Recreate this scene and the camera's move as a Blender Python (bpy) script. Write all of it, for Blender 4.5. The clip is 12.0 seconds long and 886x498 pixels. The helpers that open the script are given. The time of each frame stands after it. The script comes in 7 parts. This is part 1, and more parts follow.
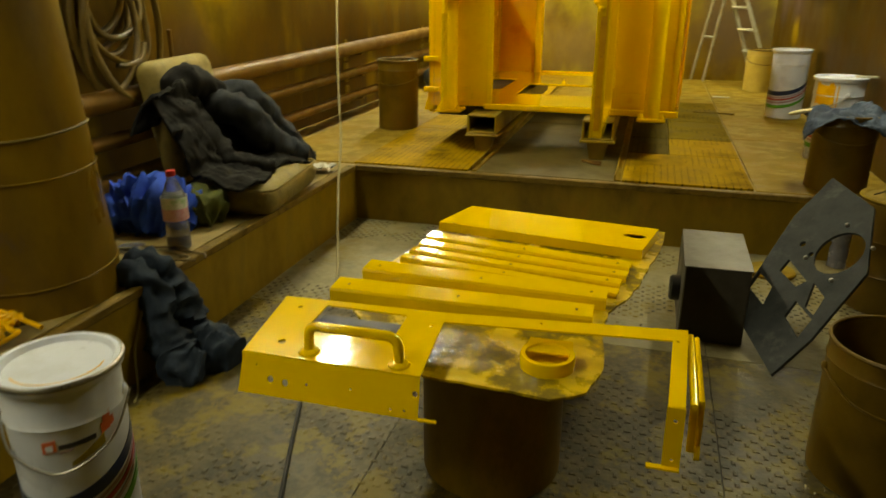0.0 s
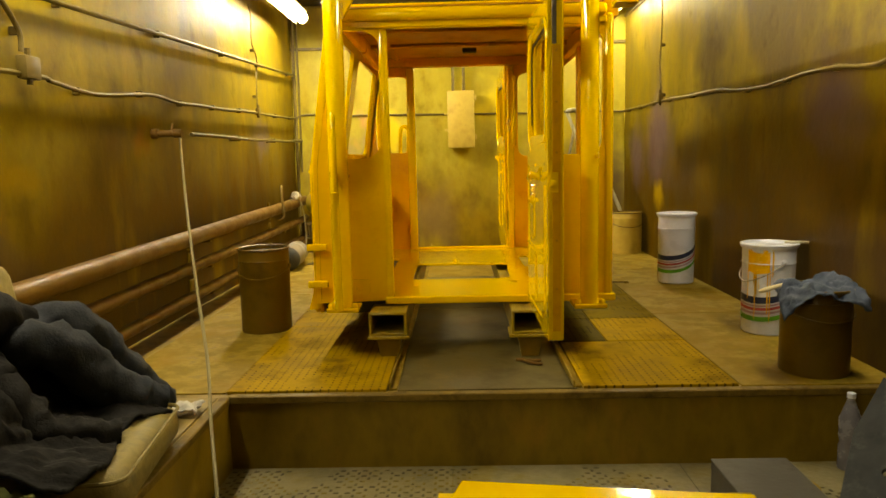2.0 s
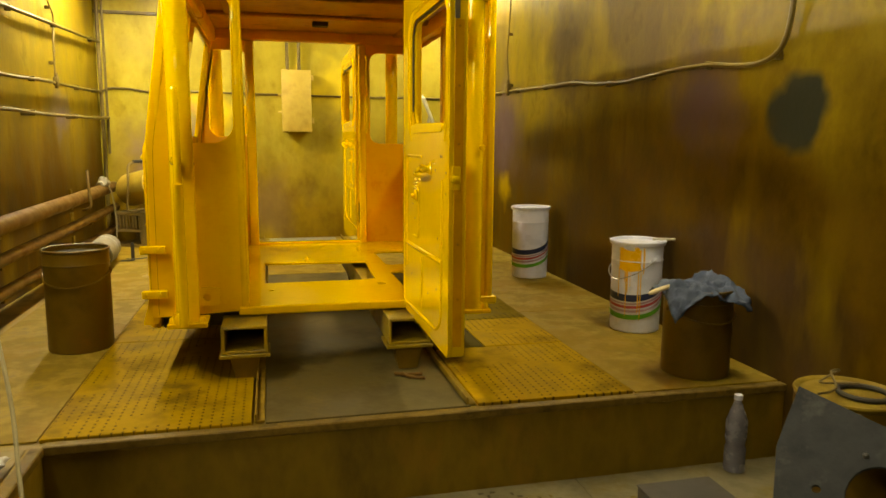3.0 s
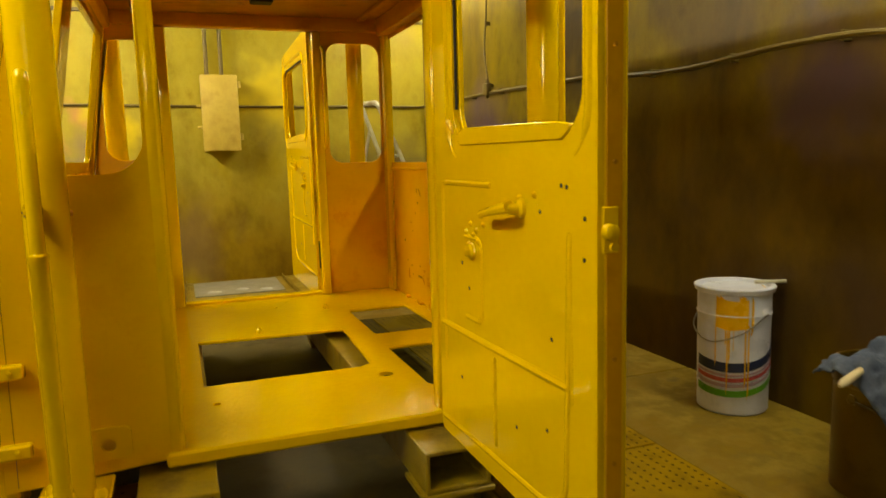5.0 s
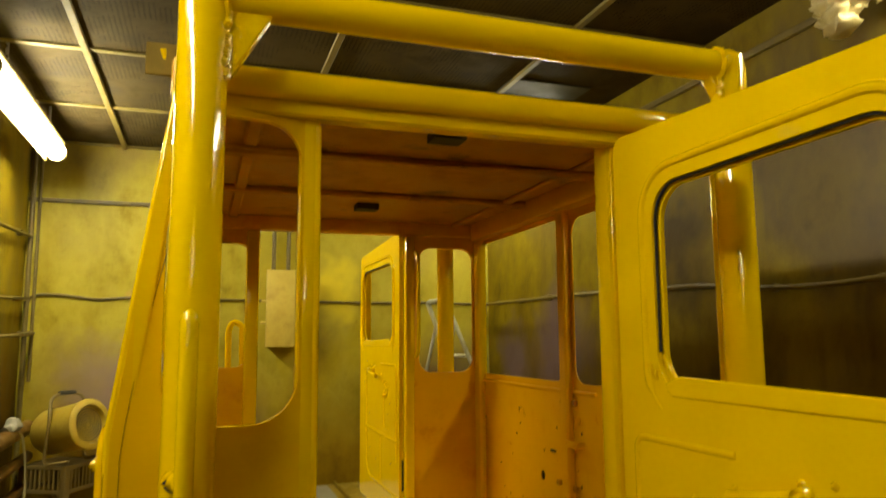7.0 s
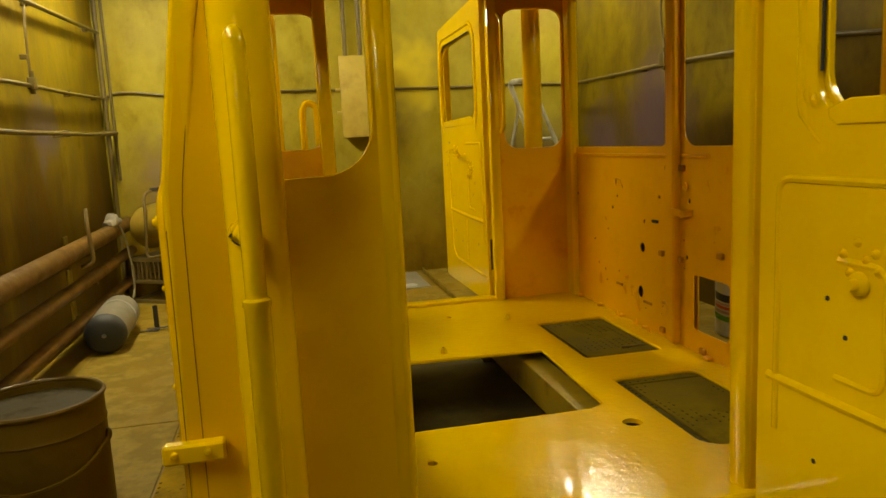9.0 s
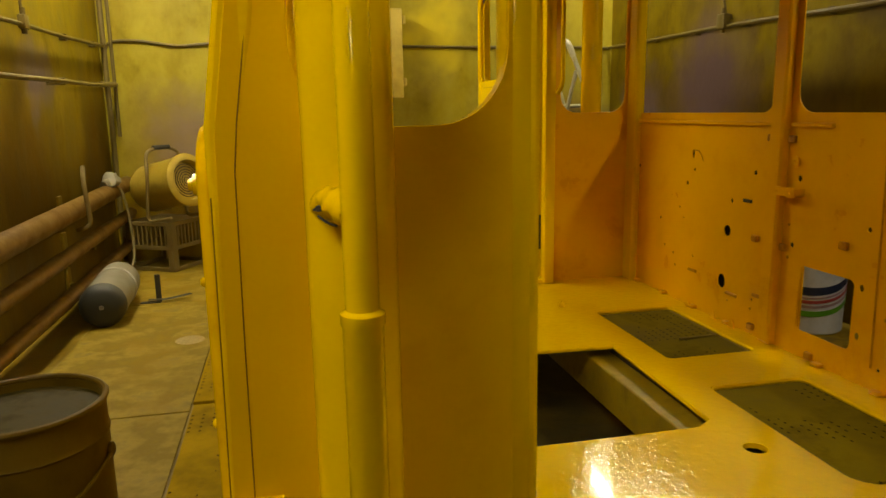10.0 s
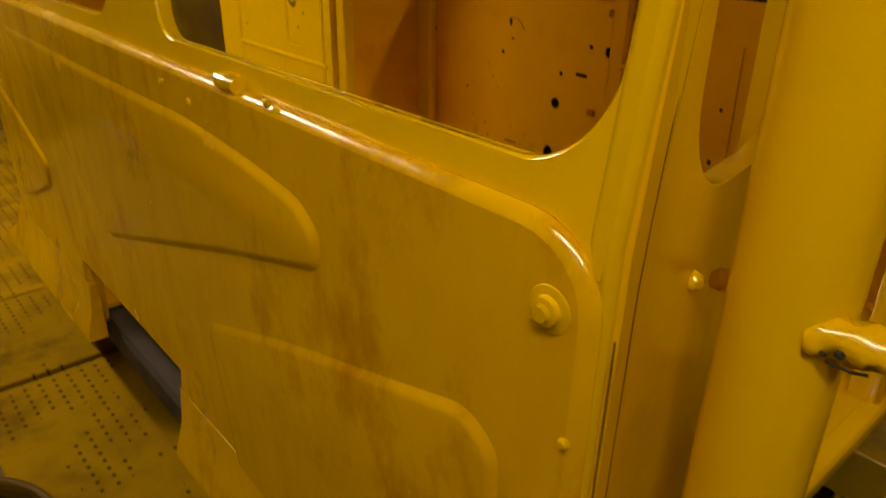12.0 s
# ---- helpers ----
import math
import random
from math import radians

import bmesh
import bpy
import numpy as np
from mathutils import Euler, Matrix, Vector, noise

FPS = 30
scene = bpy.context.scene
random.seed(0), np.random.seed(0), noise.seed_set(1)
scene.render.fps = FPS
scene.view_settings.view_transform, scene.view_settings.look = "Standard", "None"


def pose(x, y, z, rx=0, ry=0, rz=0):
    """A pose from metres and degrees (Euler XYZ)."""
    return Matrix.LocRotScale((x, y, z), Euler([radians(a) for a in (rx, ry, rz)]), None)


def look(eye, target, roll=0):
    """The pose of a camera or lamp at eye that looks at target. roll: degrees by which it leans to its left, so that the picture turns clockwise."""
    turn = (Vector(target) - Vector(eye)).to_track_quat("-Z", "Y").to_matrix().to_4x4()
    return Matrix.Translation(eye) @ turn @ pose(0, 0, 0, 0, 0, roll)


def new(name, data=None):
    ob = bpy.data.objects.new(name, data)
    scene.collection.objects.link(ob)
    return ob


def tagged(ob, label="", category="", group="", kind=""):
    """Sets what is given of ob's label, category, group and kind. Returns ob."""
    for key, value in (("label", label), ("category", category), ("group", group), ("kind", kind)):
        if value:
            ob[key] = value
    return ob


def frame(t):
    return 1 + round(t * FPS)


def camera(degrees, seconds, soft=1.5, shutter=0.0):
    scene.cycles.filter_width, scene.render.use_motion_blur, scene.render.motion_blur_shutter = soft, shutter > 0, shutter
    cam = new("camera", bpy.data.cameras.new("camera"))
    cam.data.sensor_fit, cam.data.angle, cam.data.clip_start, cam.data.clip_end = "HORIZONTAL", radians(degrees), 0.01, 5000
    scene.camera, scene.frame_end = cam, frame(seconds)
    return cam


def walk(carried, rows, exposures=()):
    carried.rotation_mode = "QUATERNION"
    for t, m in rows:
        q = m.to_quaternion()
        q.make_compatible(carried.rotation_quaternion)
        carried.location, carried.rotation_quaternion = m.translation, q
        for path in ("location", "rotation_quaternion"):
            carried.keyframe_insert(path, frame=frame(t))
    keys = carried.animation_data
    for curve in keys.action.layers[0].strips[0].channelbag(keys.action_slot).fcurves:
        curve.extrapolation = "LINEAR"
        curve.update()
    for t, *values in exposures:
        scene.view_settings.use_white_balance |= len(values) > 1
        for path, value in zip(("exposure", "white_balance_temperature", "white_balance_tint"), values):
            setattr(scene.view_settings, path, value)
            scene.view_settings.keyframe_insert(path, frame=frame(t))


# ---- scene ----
cam = camera(63.9, 12.0, 1.5, 0.25)
PATH = [
    (0, (-0.012, -0.197, 1.18), (-0.529, 1.61, 0.497), 0.2),
    (0.5, (-0.229, -0.084, 1.182), (-0.484, 1.832, 0.669), -1.6),
    (1, (-0.325, 0.063, 1.205), (-0.501, 2.036, 0.932), -0.7),
    (1.2, (-0.378, 0.195, 1.209), (-0.576, 2.173, 0.987), -2.2),
    (1.5, (-0.455, 0.43, 1.201), (-0.506, 2.423, 1.036), -1.2),
    (2, (-0.597, 0.621, 1.207), (-0.643, 2.605, 0.955), -1.3),
    (2.5, (-0.782, 0.828, 1.202), (-0.45, 2.778, 0.904), -1.2),
    (3, (-0.821, 1.028, 1.224), (-0.353, 2.95, 0.928), 0.4),
    (3.2, (-0.846, 1.115, 1.236), (-0.404, 3.047, 0.971), 0.7),
    (4.8, (-0.892, 2.124, 1.218), (-0.172, 3.971, 0.947), -1.7),
    (5, (-0.884, 2.251, 1.237), (-0.203, 4.113, 0.976), -1.6),
    (5.5, (-1.013, 2.487, 1.31), (-0.091, 4.261, 1.361), -0.1),
    (6, (-1.083, 2.577, 1.379), (-0.166, 4.332, 1.661), -1.2),
    (6.4, (-1.089, 2.59, 1.395), (-0.269, 4.375, 1.769), -0.5),
    (6.5, (-1.089, 2.596, 1.396), (-0.3, 4.398, 1.755), -0.7),
    (7, (-1.13, 2.613, 1.372), (-0.497, 4.493, 1.623), -0.4),
    (7.5, (-1.182, 2.628, 1.289), (-0.631, 4.547, 1.176), -0.9),
    (7.6, (-1.188, 2.631, 1.277), (-0.641, 4.547, 1.11), -1.3),
    (7.7, (-1.199, 2.635, 1.263), (-0.66, 4.548, 1.033), -0.9),
    (9.3, (-1.084, 2.951, 1.263), (-0.717, 4.892, 0.951), -2.9),
    (9.5, (-1.122, 3.039, 1.253), (-0.785, 4.983, 0.926), -2.3),
    (10, (-1.204, 3.22, 1.232), (-0.791, 5.139, 0.849), -1.0),
    (10.5, (-1.242, 3.423, 1.255), (-0.906, 5.362, 0.902), -2.1),
    (11, (-1.302, 3.522, 1.244), (-0.945, 5.446, 0.829), -3.2),
    (11.3, (-1.408, 3.636, 1.233), (-0.802, 5.5, 0.832), -0.6),
    (11.5, (-1.509, 3.697, 1.272), (-0.611, 5.403, 0.74), 0.3),
    (11.7, (-1.585, 3.739, 1.344), (-0.47, 5.271, 0.703), -0.3),
    (12, (-1.628, 3.74, 1.405), (-0.43, 5.088, 0.54), 0.9),
]
EXPOSURES = ((0, 0.23, 7800, 0), (1.0, 0.13, 8200, 10), (3.2, 0.11, 8200, 12), (5.0, -0.28, 7800, 10), (6.5, -0.57, 7400, 4), (7.7, -0.66, 7600, 6), (9.5, -0.74, 7800, 10), (11.0, -0.92, 8000, 8), (11.5, -1.16, 8400, 21), (12.0, -1.28, 8600, 34))
walk(cam, [(t, look(eye, target, roll)) for t, eye, target, roll in PATH], EXPOSURES)

# ---- light ----
world = bpy.data.worlds.new("world")
scene.world = world
world.use_nodes = True
world.node_tree.nodes["Background"].inputs[0].default_value = (0.02, 0.02, 0.02, 1)
world.node_tree.nodes["Background"].inputs[1].default_value = 0.2
LAMP_STRENGTH = 120.0

# ---- plan, metres ----
FLOOR = -0.03          # lower floor
PLAT = 0.276           # platform and side ledge
WALL_L, WALL_R, WALL_B, WALL_F = -2.33, 1.17, 8.24, -2.6
EDGE_Y = 3.37          # front of the platform
LEDGE_X = -1.54        # front of the side ledge
CEIL = 2.80


# ---- materials ----
def material(name, colours, scale=6.0, rough=0.5, metal=0.0, bump=0.1, bump_scale=60.0, stretch=(1, 1, 1), stain=None, stain_scale=2.0,
             stain_range=(0.52, 0.62), coat=0.0, rough_span=0.15, random_value=0.0, detail=6.0, spec=0.5, bump_stretch=(1, 1, 1), bump_depth=0.006):
    """Noise over a ramp of base colours, a second layer of stains, fine relief and uneven gloss."""
    m = bpy.data.materials.new(name)
    m.use_nodes = True
    nt = m.node_tree
    n, l = nt.nodes, nt.links
    b = n["Principled BSDF"]
    tc = n.new("ShaderNodeTexCoord")
    mp = n.new("ShaderNodeMapping")
    mp.inputs["Scale"].default_value = stretch
    l.new(tc.outputs["Object"], mp.inputs["Vector"])
    no = n.new("ShaderNodeTexNoise")
    no.inputs["Scale"].default_value = scale
    no.inputs["Detail"].default_value = detail
    no.inputs["Roughness"].default_value = 0.62
    l.new(mp.outputs[0], no.inputs["Vector"])
    ramp = n.new("ShaderNodeValToRGB")
    el = ramp.color_ramp.elements
    k = len(colours)
    while len(el) < k:
        el.new(0.5)
    for i, c in enumerate(colours):
        el[i].position = 0.3 + 0.4 * i / max(1, k - 1)
        el[i].color = (*c, 1)
    l.new(no.outputs["Fac"], ramp.inputs["Fac"])
    colour = ramp.outputs["Color"]
    if stain:
        n2 = n.new("ShaderNodeTexNoise")
        n2.inputs["Scale"].default_value = stain_scale
        n2.inputs["Detail"].default_value = 8
        n2.inputs["Roughness"].default_value = 0.7
        l.new(mp.outputs[0], n2.inputs["Vector"])
        mr = n.new("ShaderNodeMapRange")
        mr.inputs["From Min"].default_value, mr.inputs["From Max"].default_value = stain_range
        l.new(n2.outputs["Fac"], mr.inputs["Value"])
        mix = n.new("ShaderNodeMix")
        mix.data_type = "RGBA"
        l.new(mr.outputs[0], mix.inputs["Factor"])
        l.new(colour, mix.inputs["A"])
        mix.inputs["B"].default_value = (*stain, 1)
        colour = mix.outputs["Result"]
    if random_value:
        oi = n.new("ShaderNodeObjectInfo")
        hs = n.new("ShaderNodeHueSaturation")
        mr3 = n.new("ShaderNodeMapRange")
        mr3.inputs["To Min"].default_value, mr3.inputs["To Max"].default_value = 1 - random_value, 1 + random_value
        l.new(oi.outputs["Random"], mr3.inputs["Value"])
        l.new(mr3.outputs[0], hs.inputs["Value"])
        l.new(colour, hs.inputs["Color"])
        colour = hs.outputs["Color"]
    l.new(colour, b.inputs["Base Color"])
    n3 = n.new("ShaderNodeTexNoise")
    n3.inputs["Scale"].default_value = bump_scale
    n3.inputs["Detail"].default_value = 4
    mp3 = n.new("ShaderNodeMapping")
    mp3.inputs["Scale"].default_value = bump_stretch
    l.new(tc.outputs["Object"], mp3.inputs["Vector"])
    l.new(mp3.outputs[0], n3.inputs["Vector"])
    if bump:
        bp = n.new("ShaderNodeBump")
        bp.inputs["Strength"].default_value = bump
        bp.inputs["Distance"].default_value = bump_depth
        l.new(n3.outputs["Fac"], bp.inputs["Height"])
        l.new(bp.outputs["Normal"], b.inputs["Normal"])
    mr2 = n.new("ShaderNodeMapRange")
    mr2.inputs["From Min"].default_value, mr2.inputs["From Max"].default_value = 0.3, 0.7
    mr2.inputs["To Min"].default_value = max(0.02, rough - rough_span)
    mr2.inputs["To Max"].default_value = min(1.0, rough + rough_span)
    l.new(no.outputs["Fac"], mr2.inputs["Value"])
    l.new(mr2.outputs[0], b.inputs["Roughness"])
    b.inputs["Metallic"].default_value = metal
    b.inputs["Coat Weight"].default_value = coat
    b.inputs["Coat Roughness"].default_value = 0.05
    b.inputs["Specular IOR Level"].default_value = spec
    return m


YELLOW = material("cab_yellow_gloss", [(0.76, 0.49, 0.003), (0.82, 0.54, 0.004), (0.78, 0.505, 0.003)], 3.0, 0.10, bump=0.10, bump_scale=40, rough_span=0.04, coat=0.5)
YELLOW_FLOOR = material("cab_yellow_wet_floor", [(0.76, 0.49, 0.003), (0.82, 0.54, 0.004), (0.78, 0.50, 0.003)], 3.0, 0.10, bump=0.24, bump_scale=52, rough_span=0.06, coat=0.5)
YELLOW_FRONT = material("cab_yellow_front", [(0.775, 0.470, 0.003), (0.825, 0.515, 0.004), (0.77, 0.455, 0.003)], 3.0, 0.16, bump=0.10, bump_scale=36, rough_span=0.06, coat=0.4, stain=(0.74, 0.415, 0.004), stain_scale=3.0, stain_range=(0.52, 0.74))
# Same paint as YELLOW, with the orange of inside bounce light put in.
YELLOW_IN = material("cab_yellow_inside", [(0.74, 0.36, 0.004), (0.78, 0.41, 0.005), (0.71, 0.33, 0.005)], 4.0, 0.34, bump=0.06, bump_scale=70, rough_span=0.10, stain=(0.62, 0.25, 0.008), stain_scale=3.5, stain_range=(0.56, 0.72))
# Olive middle plates; the shade below the cab's hatch is put into the colour.
PLATE_OLIVE = material("olive_shaded_floor_plate", [(0.055, 0.043, 0.013), (0.10, 0.078, 0.024), (0.07, 0.055, 0.016)], 3.5, 0.6, bump=0.15, bump_scale=40, stain=(0.16, 0.11, 0.02), stain_scale=2.4, stain_range=(0.55, 0.7), random_value=0.08, spec=0.25)
YELLOW_RUNS = material("cab_yellow_with_runs", [(0.74, 0.43, 0.003), (0.82, 0.50, 0.004), (0.76, 0.455, 0.003)], 3.0, 0.20, bump=0.42, bump_scale=13, bump_stretch=(1, 1, 0.42), bump_depth=0.010, rough_span=0.12, coat=0.35, stretch=(1, 1, 0.6), stain=(0.56, 0.27, 0.003), stain_scale=5.0, stain_range=(0.52, 0.68))
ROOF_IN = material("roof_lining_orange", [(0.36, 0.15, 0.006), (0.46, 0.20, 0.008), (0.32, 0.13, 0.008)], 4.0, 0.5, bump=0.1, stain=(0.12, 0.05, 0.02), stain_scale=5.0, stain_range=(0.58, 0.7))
DARK = material("dark_recess", [(0.02, 0.018, 0.012), (0.035, 0.03, 0.02)], 8.0, 0.7)
RUBBER = material("black_rubber", [(0.012, 0.012, 0.012), (0.022, 0.021, 0.02)], 20.0, 0.5, bump=0.05)


def sprayed_wall(name, low, high, streak, haze, change_z=1.25, gloss=0.46):
    """Steel wall under years of overspray: mottled paint, a ragged change to darker brown below a set height, runs of
    yellow and hazy violet patches.
    """
    m = material(name, high, 3.4, gloss, bump=0.2, bump_scale=26, stretch=(1, 1, 0.7), detail=11.0, rough_span=0.12, spec=0.16)
    n, l = m.node_tree.nodes, m.node_tree.links
    b = n["Principled BSDF"]
    tc = next(x for x in n if x.type == "TEX_COORD")
    no = next(x for x in n if x.type == "TEX_NOISE")

    def noise_of(scale, stretch, lo, hi, detail=5.0, shift=0.0):
        mp = n.new("ShaderNodeMapping")
        mp.inputs["Scale"].default_value = stretch
        mp.inputs["Location"].default_value = (shift, shift, shift)
        l.new(tc.outputs["Object"], mp.inputs["Vector"])
        q = n.new("ShaderNodeTexNoise")
        q.inputs["Scale"].default_value = scale
        q.inputs["Detail"].default_value = detail
        l.new(mp.outputs[0], q.inputs["Vector"])
        mr = n.new("ShaderNodeMapRange")
        mr.inputs["From Min"].default_value, mr.inputs["From Max"].default_value = lo, hi
        l.new(q.outputs["Fac"], mr.inputs["Value"])
        return mr.outputs[0]

    def op(kind, a, c):
        q = n.new("ShaderNodeMath")
        q.operation = kind
        for i, v in enumerate((a, c)):
            if isinstance(v, (int, float)):
                q.inputs[i].default_value = v
            else:
                l.new(v, q.inputs[i])
        return q.outputs[0]

    def blend(fac, a, c):
        q = n.new("ShaderNodeMix")
        q.data_type = "RGBA"
        l.new(fac, q.inputs["Factor"])
        l.new(a, q.inputs["A"])
        if isinstance(c, tuple):
            q.inputs["B"].default_value = (*c, 1)
        else:
            l.new(c, q.inputs["B"])
        return q.outputs["Result"]

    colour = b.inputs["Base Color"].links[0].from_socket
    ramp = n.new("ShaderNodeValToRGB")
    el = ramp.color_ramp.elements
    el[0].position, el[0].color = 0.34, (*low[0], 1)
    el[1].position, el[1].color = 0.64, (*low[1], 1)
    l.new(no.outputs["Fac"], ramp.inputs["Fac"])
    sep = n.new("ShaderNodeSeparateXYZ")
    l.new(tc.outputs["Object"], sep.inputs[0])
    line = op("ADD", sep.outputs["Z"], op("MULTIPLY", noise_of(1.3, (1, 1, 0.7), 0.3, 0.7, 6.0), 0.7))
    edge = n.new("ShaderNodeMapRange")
    edge.inputs["From Min"].default_value, edge.inputs["From Max"].default_value = change_z + 0.62, change_z + 0.05
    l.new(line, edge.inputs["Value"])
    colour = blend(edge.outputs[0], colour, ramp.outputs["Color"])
    violet = op("MULTIPLY", noise_of(1.15, (1, 1, 0.8), 0.54, 0.68, 4.0, 7.0), 0.6)
    colour = blend(violet, colour, haze)
    runs = op("MULTIPLY", noise_of(1.0, (4.2, 4.2, 1.2), 0.50, 0.74, 6.0), noise_of(1.2, (1, 1, 0.8), 0.44, 0.62, 3.0, 3.0))
    colour = blend(op("MULTIPLY", runs, 0.85), colour, streak)
    colour = blend(op("MULTIPLY", noise_of(1.0, (4.5, 4.5, 0.8), 0.54, 0.74, 7.0, 11.0), 0.3), colour, low[0])
    l.new(colour, b.inputs["Base Color"])
    return m


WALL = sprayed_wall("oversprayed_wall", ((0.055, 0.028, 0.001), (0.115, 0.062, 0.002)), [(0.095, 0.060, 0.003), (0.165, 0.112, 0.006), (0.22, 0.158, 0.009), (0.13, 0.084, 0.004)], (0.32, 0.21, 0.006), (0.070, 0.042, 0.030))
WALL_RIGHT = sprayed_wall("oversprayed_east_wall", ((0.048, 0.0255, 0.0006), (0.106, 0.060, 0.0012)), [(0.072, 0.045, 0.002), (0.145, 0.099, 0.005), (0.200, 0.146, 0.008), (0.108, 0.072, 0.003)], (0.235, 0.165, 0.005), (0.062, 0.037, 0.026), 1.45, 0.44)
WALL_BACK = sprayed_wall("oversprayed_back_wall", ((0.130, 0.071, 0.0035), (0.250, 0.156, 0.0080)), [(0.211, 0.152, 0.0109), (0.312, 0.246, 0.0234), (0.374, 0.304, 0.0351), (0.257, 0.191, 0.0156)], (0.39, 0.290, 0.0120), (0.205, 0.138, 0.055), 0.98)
DUSTY = material("dusty_steel_floor", [(0.150, 0.098, 0.010), (0.270, 0.188, 0.022), (0.190, 0.126, 0.013), (0.246, 0.169, 0.018)], 6.5, 0.68, bump=0.18, bump_scale=46, stain=(0.225, 0.138, 0.008), stain_scale=2.6, stain_range=(0.48, 0.62), random_value=0.08, spec=0.18)
STEP = material("step_face_paint", [(0.124, 0.077, 0.004), (0.212, 0.136, 0.008), (0.098, 0.060, 0.004)], 3.0, 0.5, bump=0.15, bump_scale=30, stain=(0.255, 0.140, 0.010), stain_scale=3.2, stain_range=(0.52, 0.68), spec=0.34, stretch=(1, 1, 0.5), detail=9.0)
LEDGE = material("ledge_face_paint", [(0.145, 0.088, 0.005), (0.235, 0.152, 0.009), (0.17, 0.106, 0.006)], 4.0, 0.5, bump=0.15, bump_scale=30, spec=0.28, stretch=(1, 1, 0.5))
LEDGE_TOP = material("dusty_ledge_plate", [(0.16, 0.118, 0.045), (0.28, 0.215, 0.095), (0.21, 0.158, 0.065)], 4.0, 0.72, bump=0.15, bump_scale=40, stain=(0.22, 0.145, 0.015), stain_scale=2.6, stain_range=(0.52, 0.68), random_value=0.08, spec=0.18)
EDGE = material("grimy_edge_angle", [(0.10, 0.062, 0.008), (0.17, 0.110, 0.018), (0.08, 0.05, 0.008)], 12.0, 0.6, bump=0.3, bump_scale=50, spec=0.25)
LOWER_DUSTY = material("dusty_tread_steel", [(0.110, 0.094, 0.046), (0.205, 0.178, 0.096), (0.145, 0.124, 0.062)], 5.0, 0.55, bump=0.5, bump_scale=38, stain=(0.16, 0.115, 0.012), stain_scale=3.0, stain_range=(0.52, 0.66), random_value=0.1, spec=0.3)
CABINET = material("dusty_tan_cabinet", [(0.40, 0.285, 0.045), (0.50, 0.37, 0.065), (0.36, 0.25, 0.04)], 5.0, 0.5, bump=0.06)
LOWER = material("worn_tread_steel", [(0.022, 0.016, 0.004), (0.090, 0.070, 0.024), (0.040, 0.030, 0.009), (0.14, 0.11, 0.044)], 9.0, 0.48, bump=0.5, bump_scale=38, stain=(0.145, 0.104, 0.007), stain_scale=7.0, stain_range=(0.50, 0.57), random_value=0.1, spec=0.32)
PIPE = material("rusty_brown_pipe", [(0.080, 0.038, 0.005), (0.135, 0.070, 0.010), (0.10, 0.048, 0.006)], 7.0, 0.5, bump=0.15, bump_scale=40, spec=0.28)
CABLE = material("painted_cable", [(0.075, 0.050, 0.006), (0.14, 0.098, 0.014)], 9.0, 0.55)
CEIL_RIB = material("ceiling_batten", [(0.128, 0.092, 0.0176), (0.192, 0.144, 0.036)], 6.0, 0.55)
DRUM = material("oversprayed_drum", [(0.062, 0.034, 0.002), (0.112, 0.066, 0.004), (0.080, 0.046, 0.003)], 4.0, 0.42, metal=0.0, bump=0.1, stain=(0.135, 0.064, 0.003), stain_scale=4.0, stain_range=(0.54, 0.66), spec=0.3)
DRUM_LID = material("dusty_drum_lid", [(0.032, 0.024, 0.006), (0.058, 0.043, 0.011), (0.026, 0.018, 0.004)], 9.0, 0.7, bump=0.1, spec=0.12)
WHITE = material("white_tin", [(0.53, 0.57, 0.70), (0.60, 0.64, 0.78), (0.46, 0.48, 0.55)], 5.0, 0.35, bump=0.04, stain=(0.41, 0.328, 0.164), stain_scale=6.0, stain_range=(0.64, 0.80))
STRIPE_NAVY = material("stripe_navy", [(0.012, 0.02, 0.06), (0.02, 0.03, 0.08)], 8.0, 0.35)
STRIPE_RED = material("stripe_red", [(0.36, 0.05, 0.06), (0.44, 0.08, 0.08)], 8.0, 0.35)
STRIPE_GREEN = material("stripe_green", [(0.06, 0.26, 0.02), (0.10, 0.34, 0.03)], 8.0, 0.35)
STRIPE_GREY = material("stripe_lilac", [(0.32, 0.23, 0.30), (0.40, 0.30, 0.38)], 8.0, 0.35)
LETTER = material("dark_print", [(0.03, 0.03, 0.035), (0.05, 0.05, 0.055)], 10.0, 0.5)
ORANGE_RED = material("label_orange_red", [(0.55, 0.10, 0.03), (0.62, 0.14, 0.05)], 10.0, 0.5)
DRIP = material("yellow_drips", [(0.70, 0.38, 0.01), (0.78, 0.46, 0.02)], 8.0, 0.3)
GREY_BOX = material("grey_steel_box", [(0.0385, 0.035, 0.0315), (0.0595, 0.0546, 0.0476), (0.0455, 0.0406, 0.0315)], 6.0, 0.42, metal=0.0, bump=0.08, spec=0.25)
GREY_PLATE = material("primed_grey_plate", [(0.020, 0.023, 0.026), (0.040, 0.044, 0.048), (0.026, 0.029, 0.032)], 5.0, 0.65, bump=0.12, stain=(0.075, 0.077, 0.078), stain_scale=9.0, stain_range=(0.57, 0.74), spec=0.12)
FABRIC = material("dark_jacket_cloth", [(0.0045, 0.0045, 0.0052), (0.0115, 0.011, 0.0108), (0.0075, 0.0073, 0.0077)], 9.0, 0.9, bump=0.4, bump_scale=120, spec=0.2)
DENIM = material("dark_blue_denim", [(0.006, 0.011, 0.021), (0.018, 0.027, 0.045), (0.011, 0.018, 0.032)], 9.0, 0.9, bump=0.4, bump_scale=120, spec=0.2)
SEAM = material("paint_filled_seam", [(0.14, 0.07, 0.004), (0.24, 0.125, 0.006)], 8.0, 0.5)
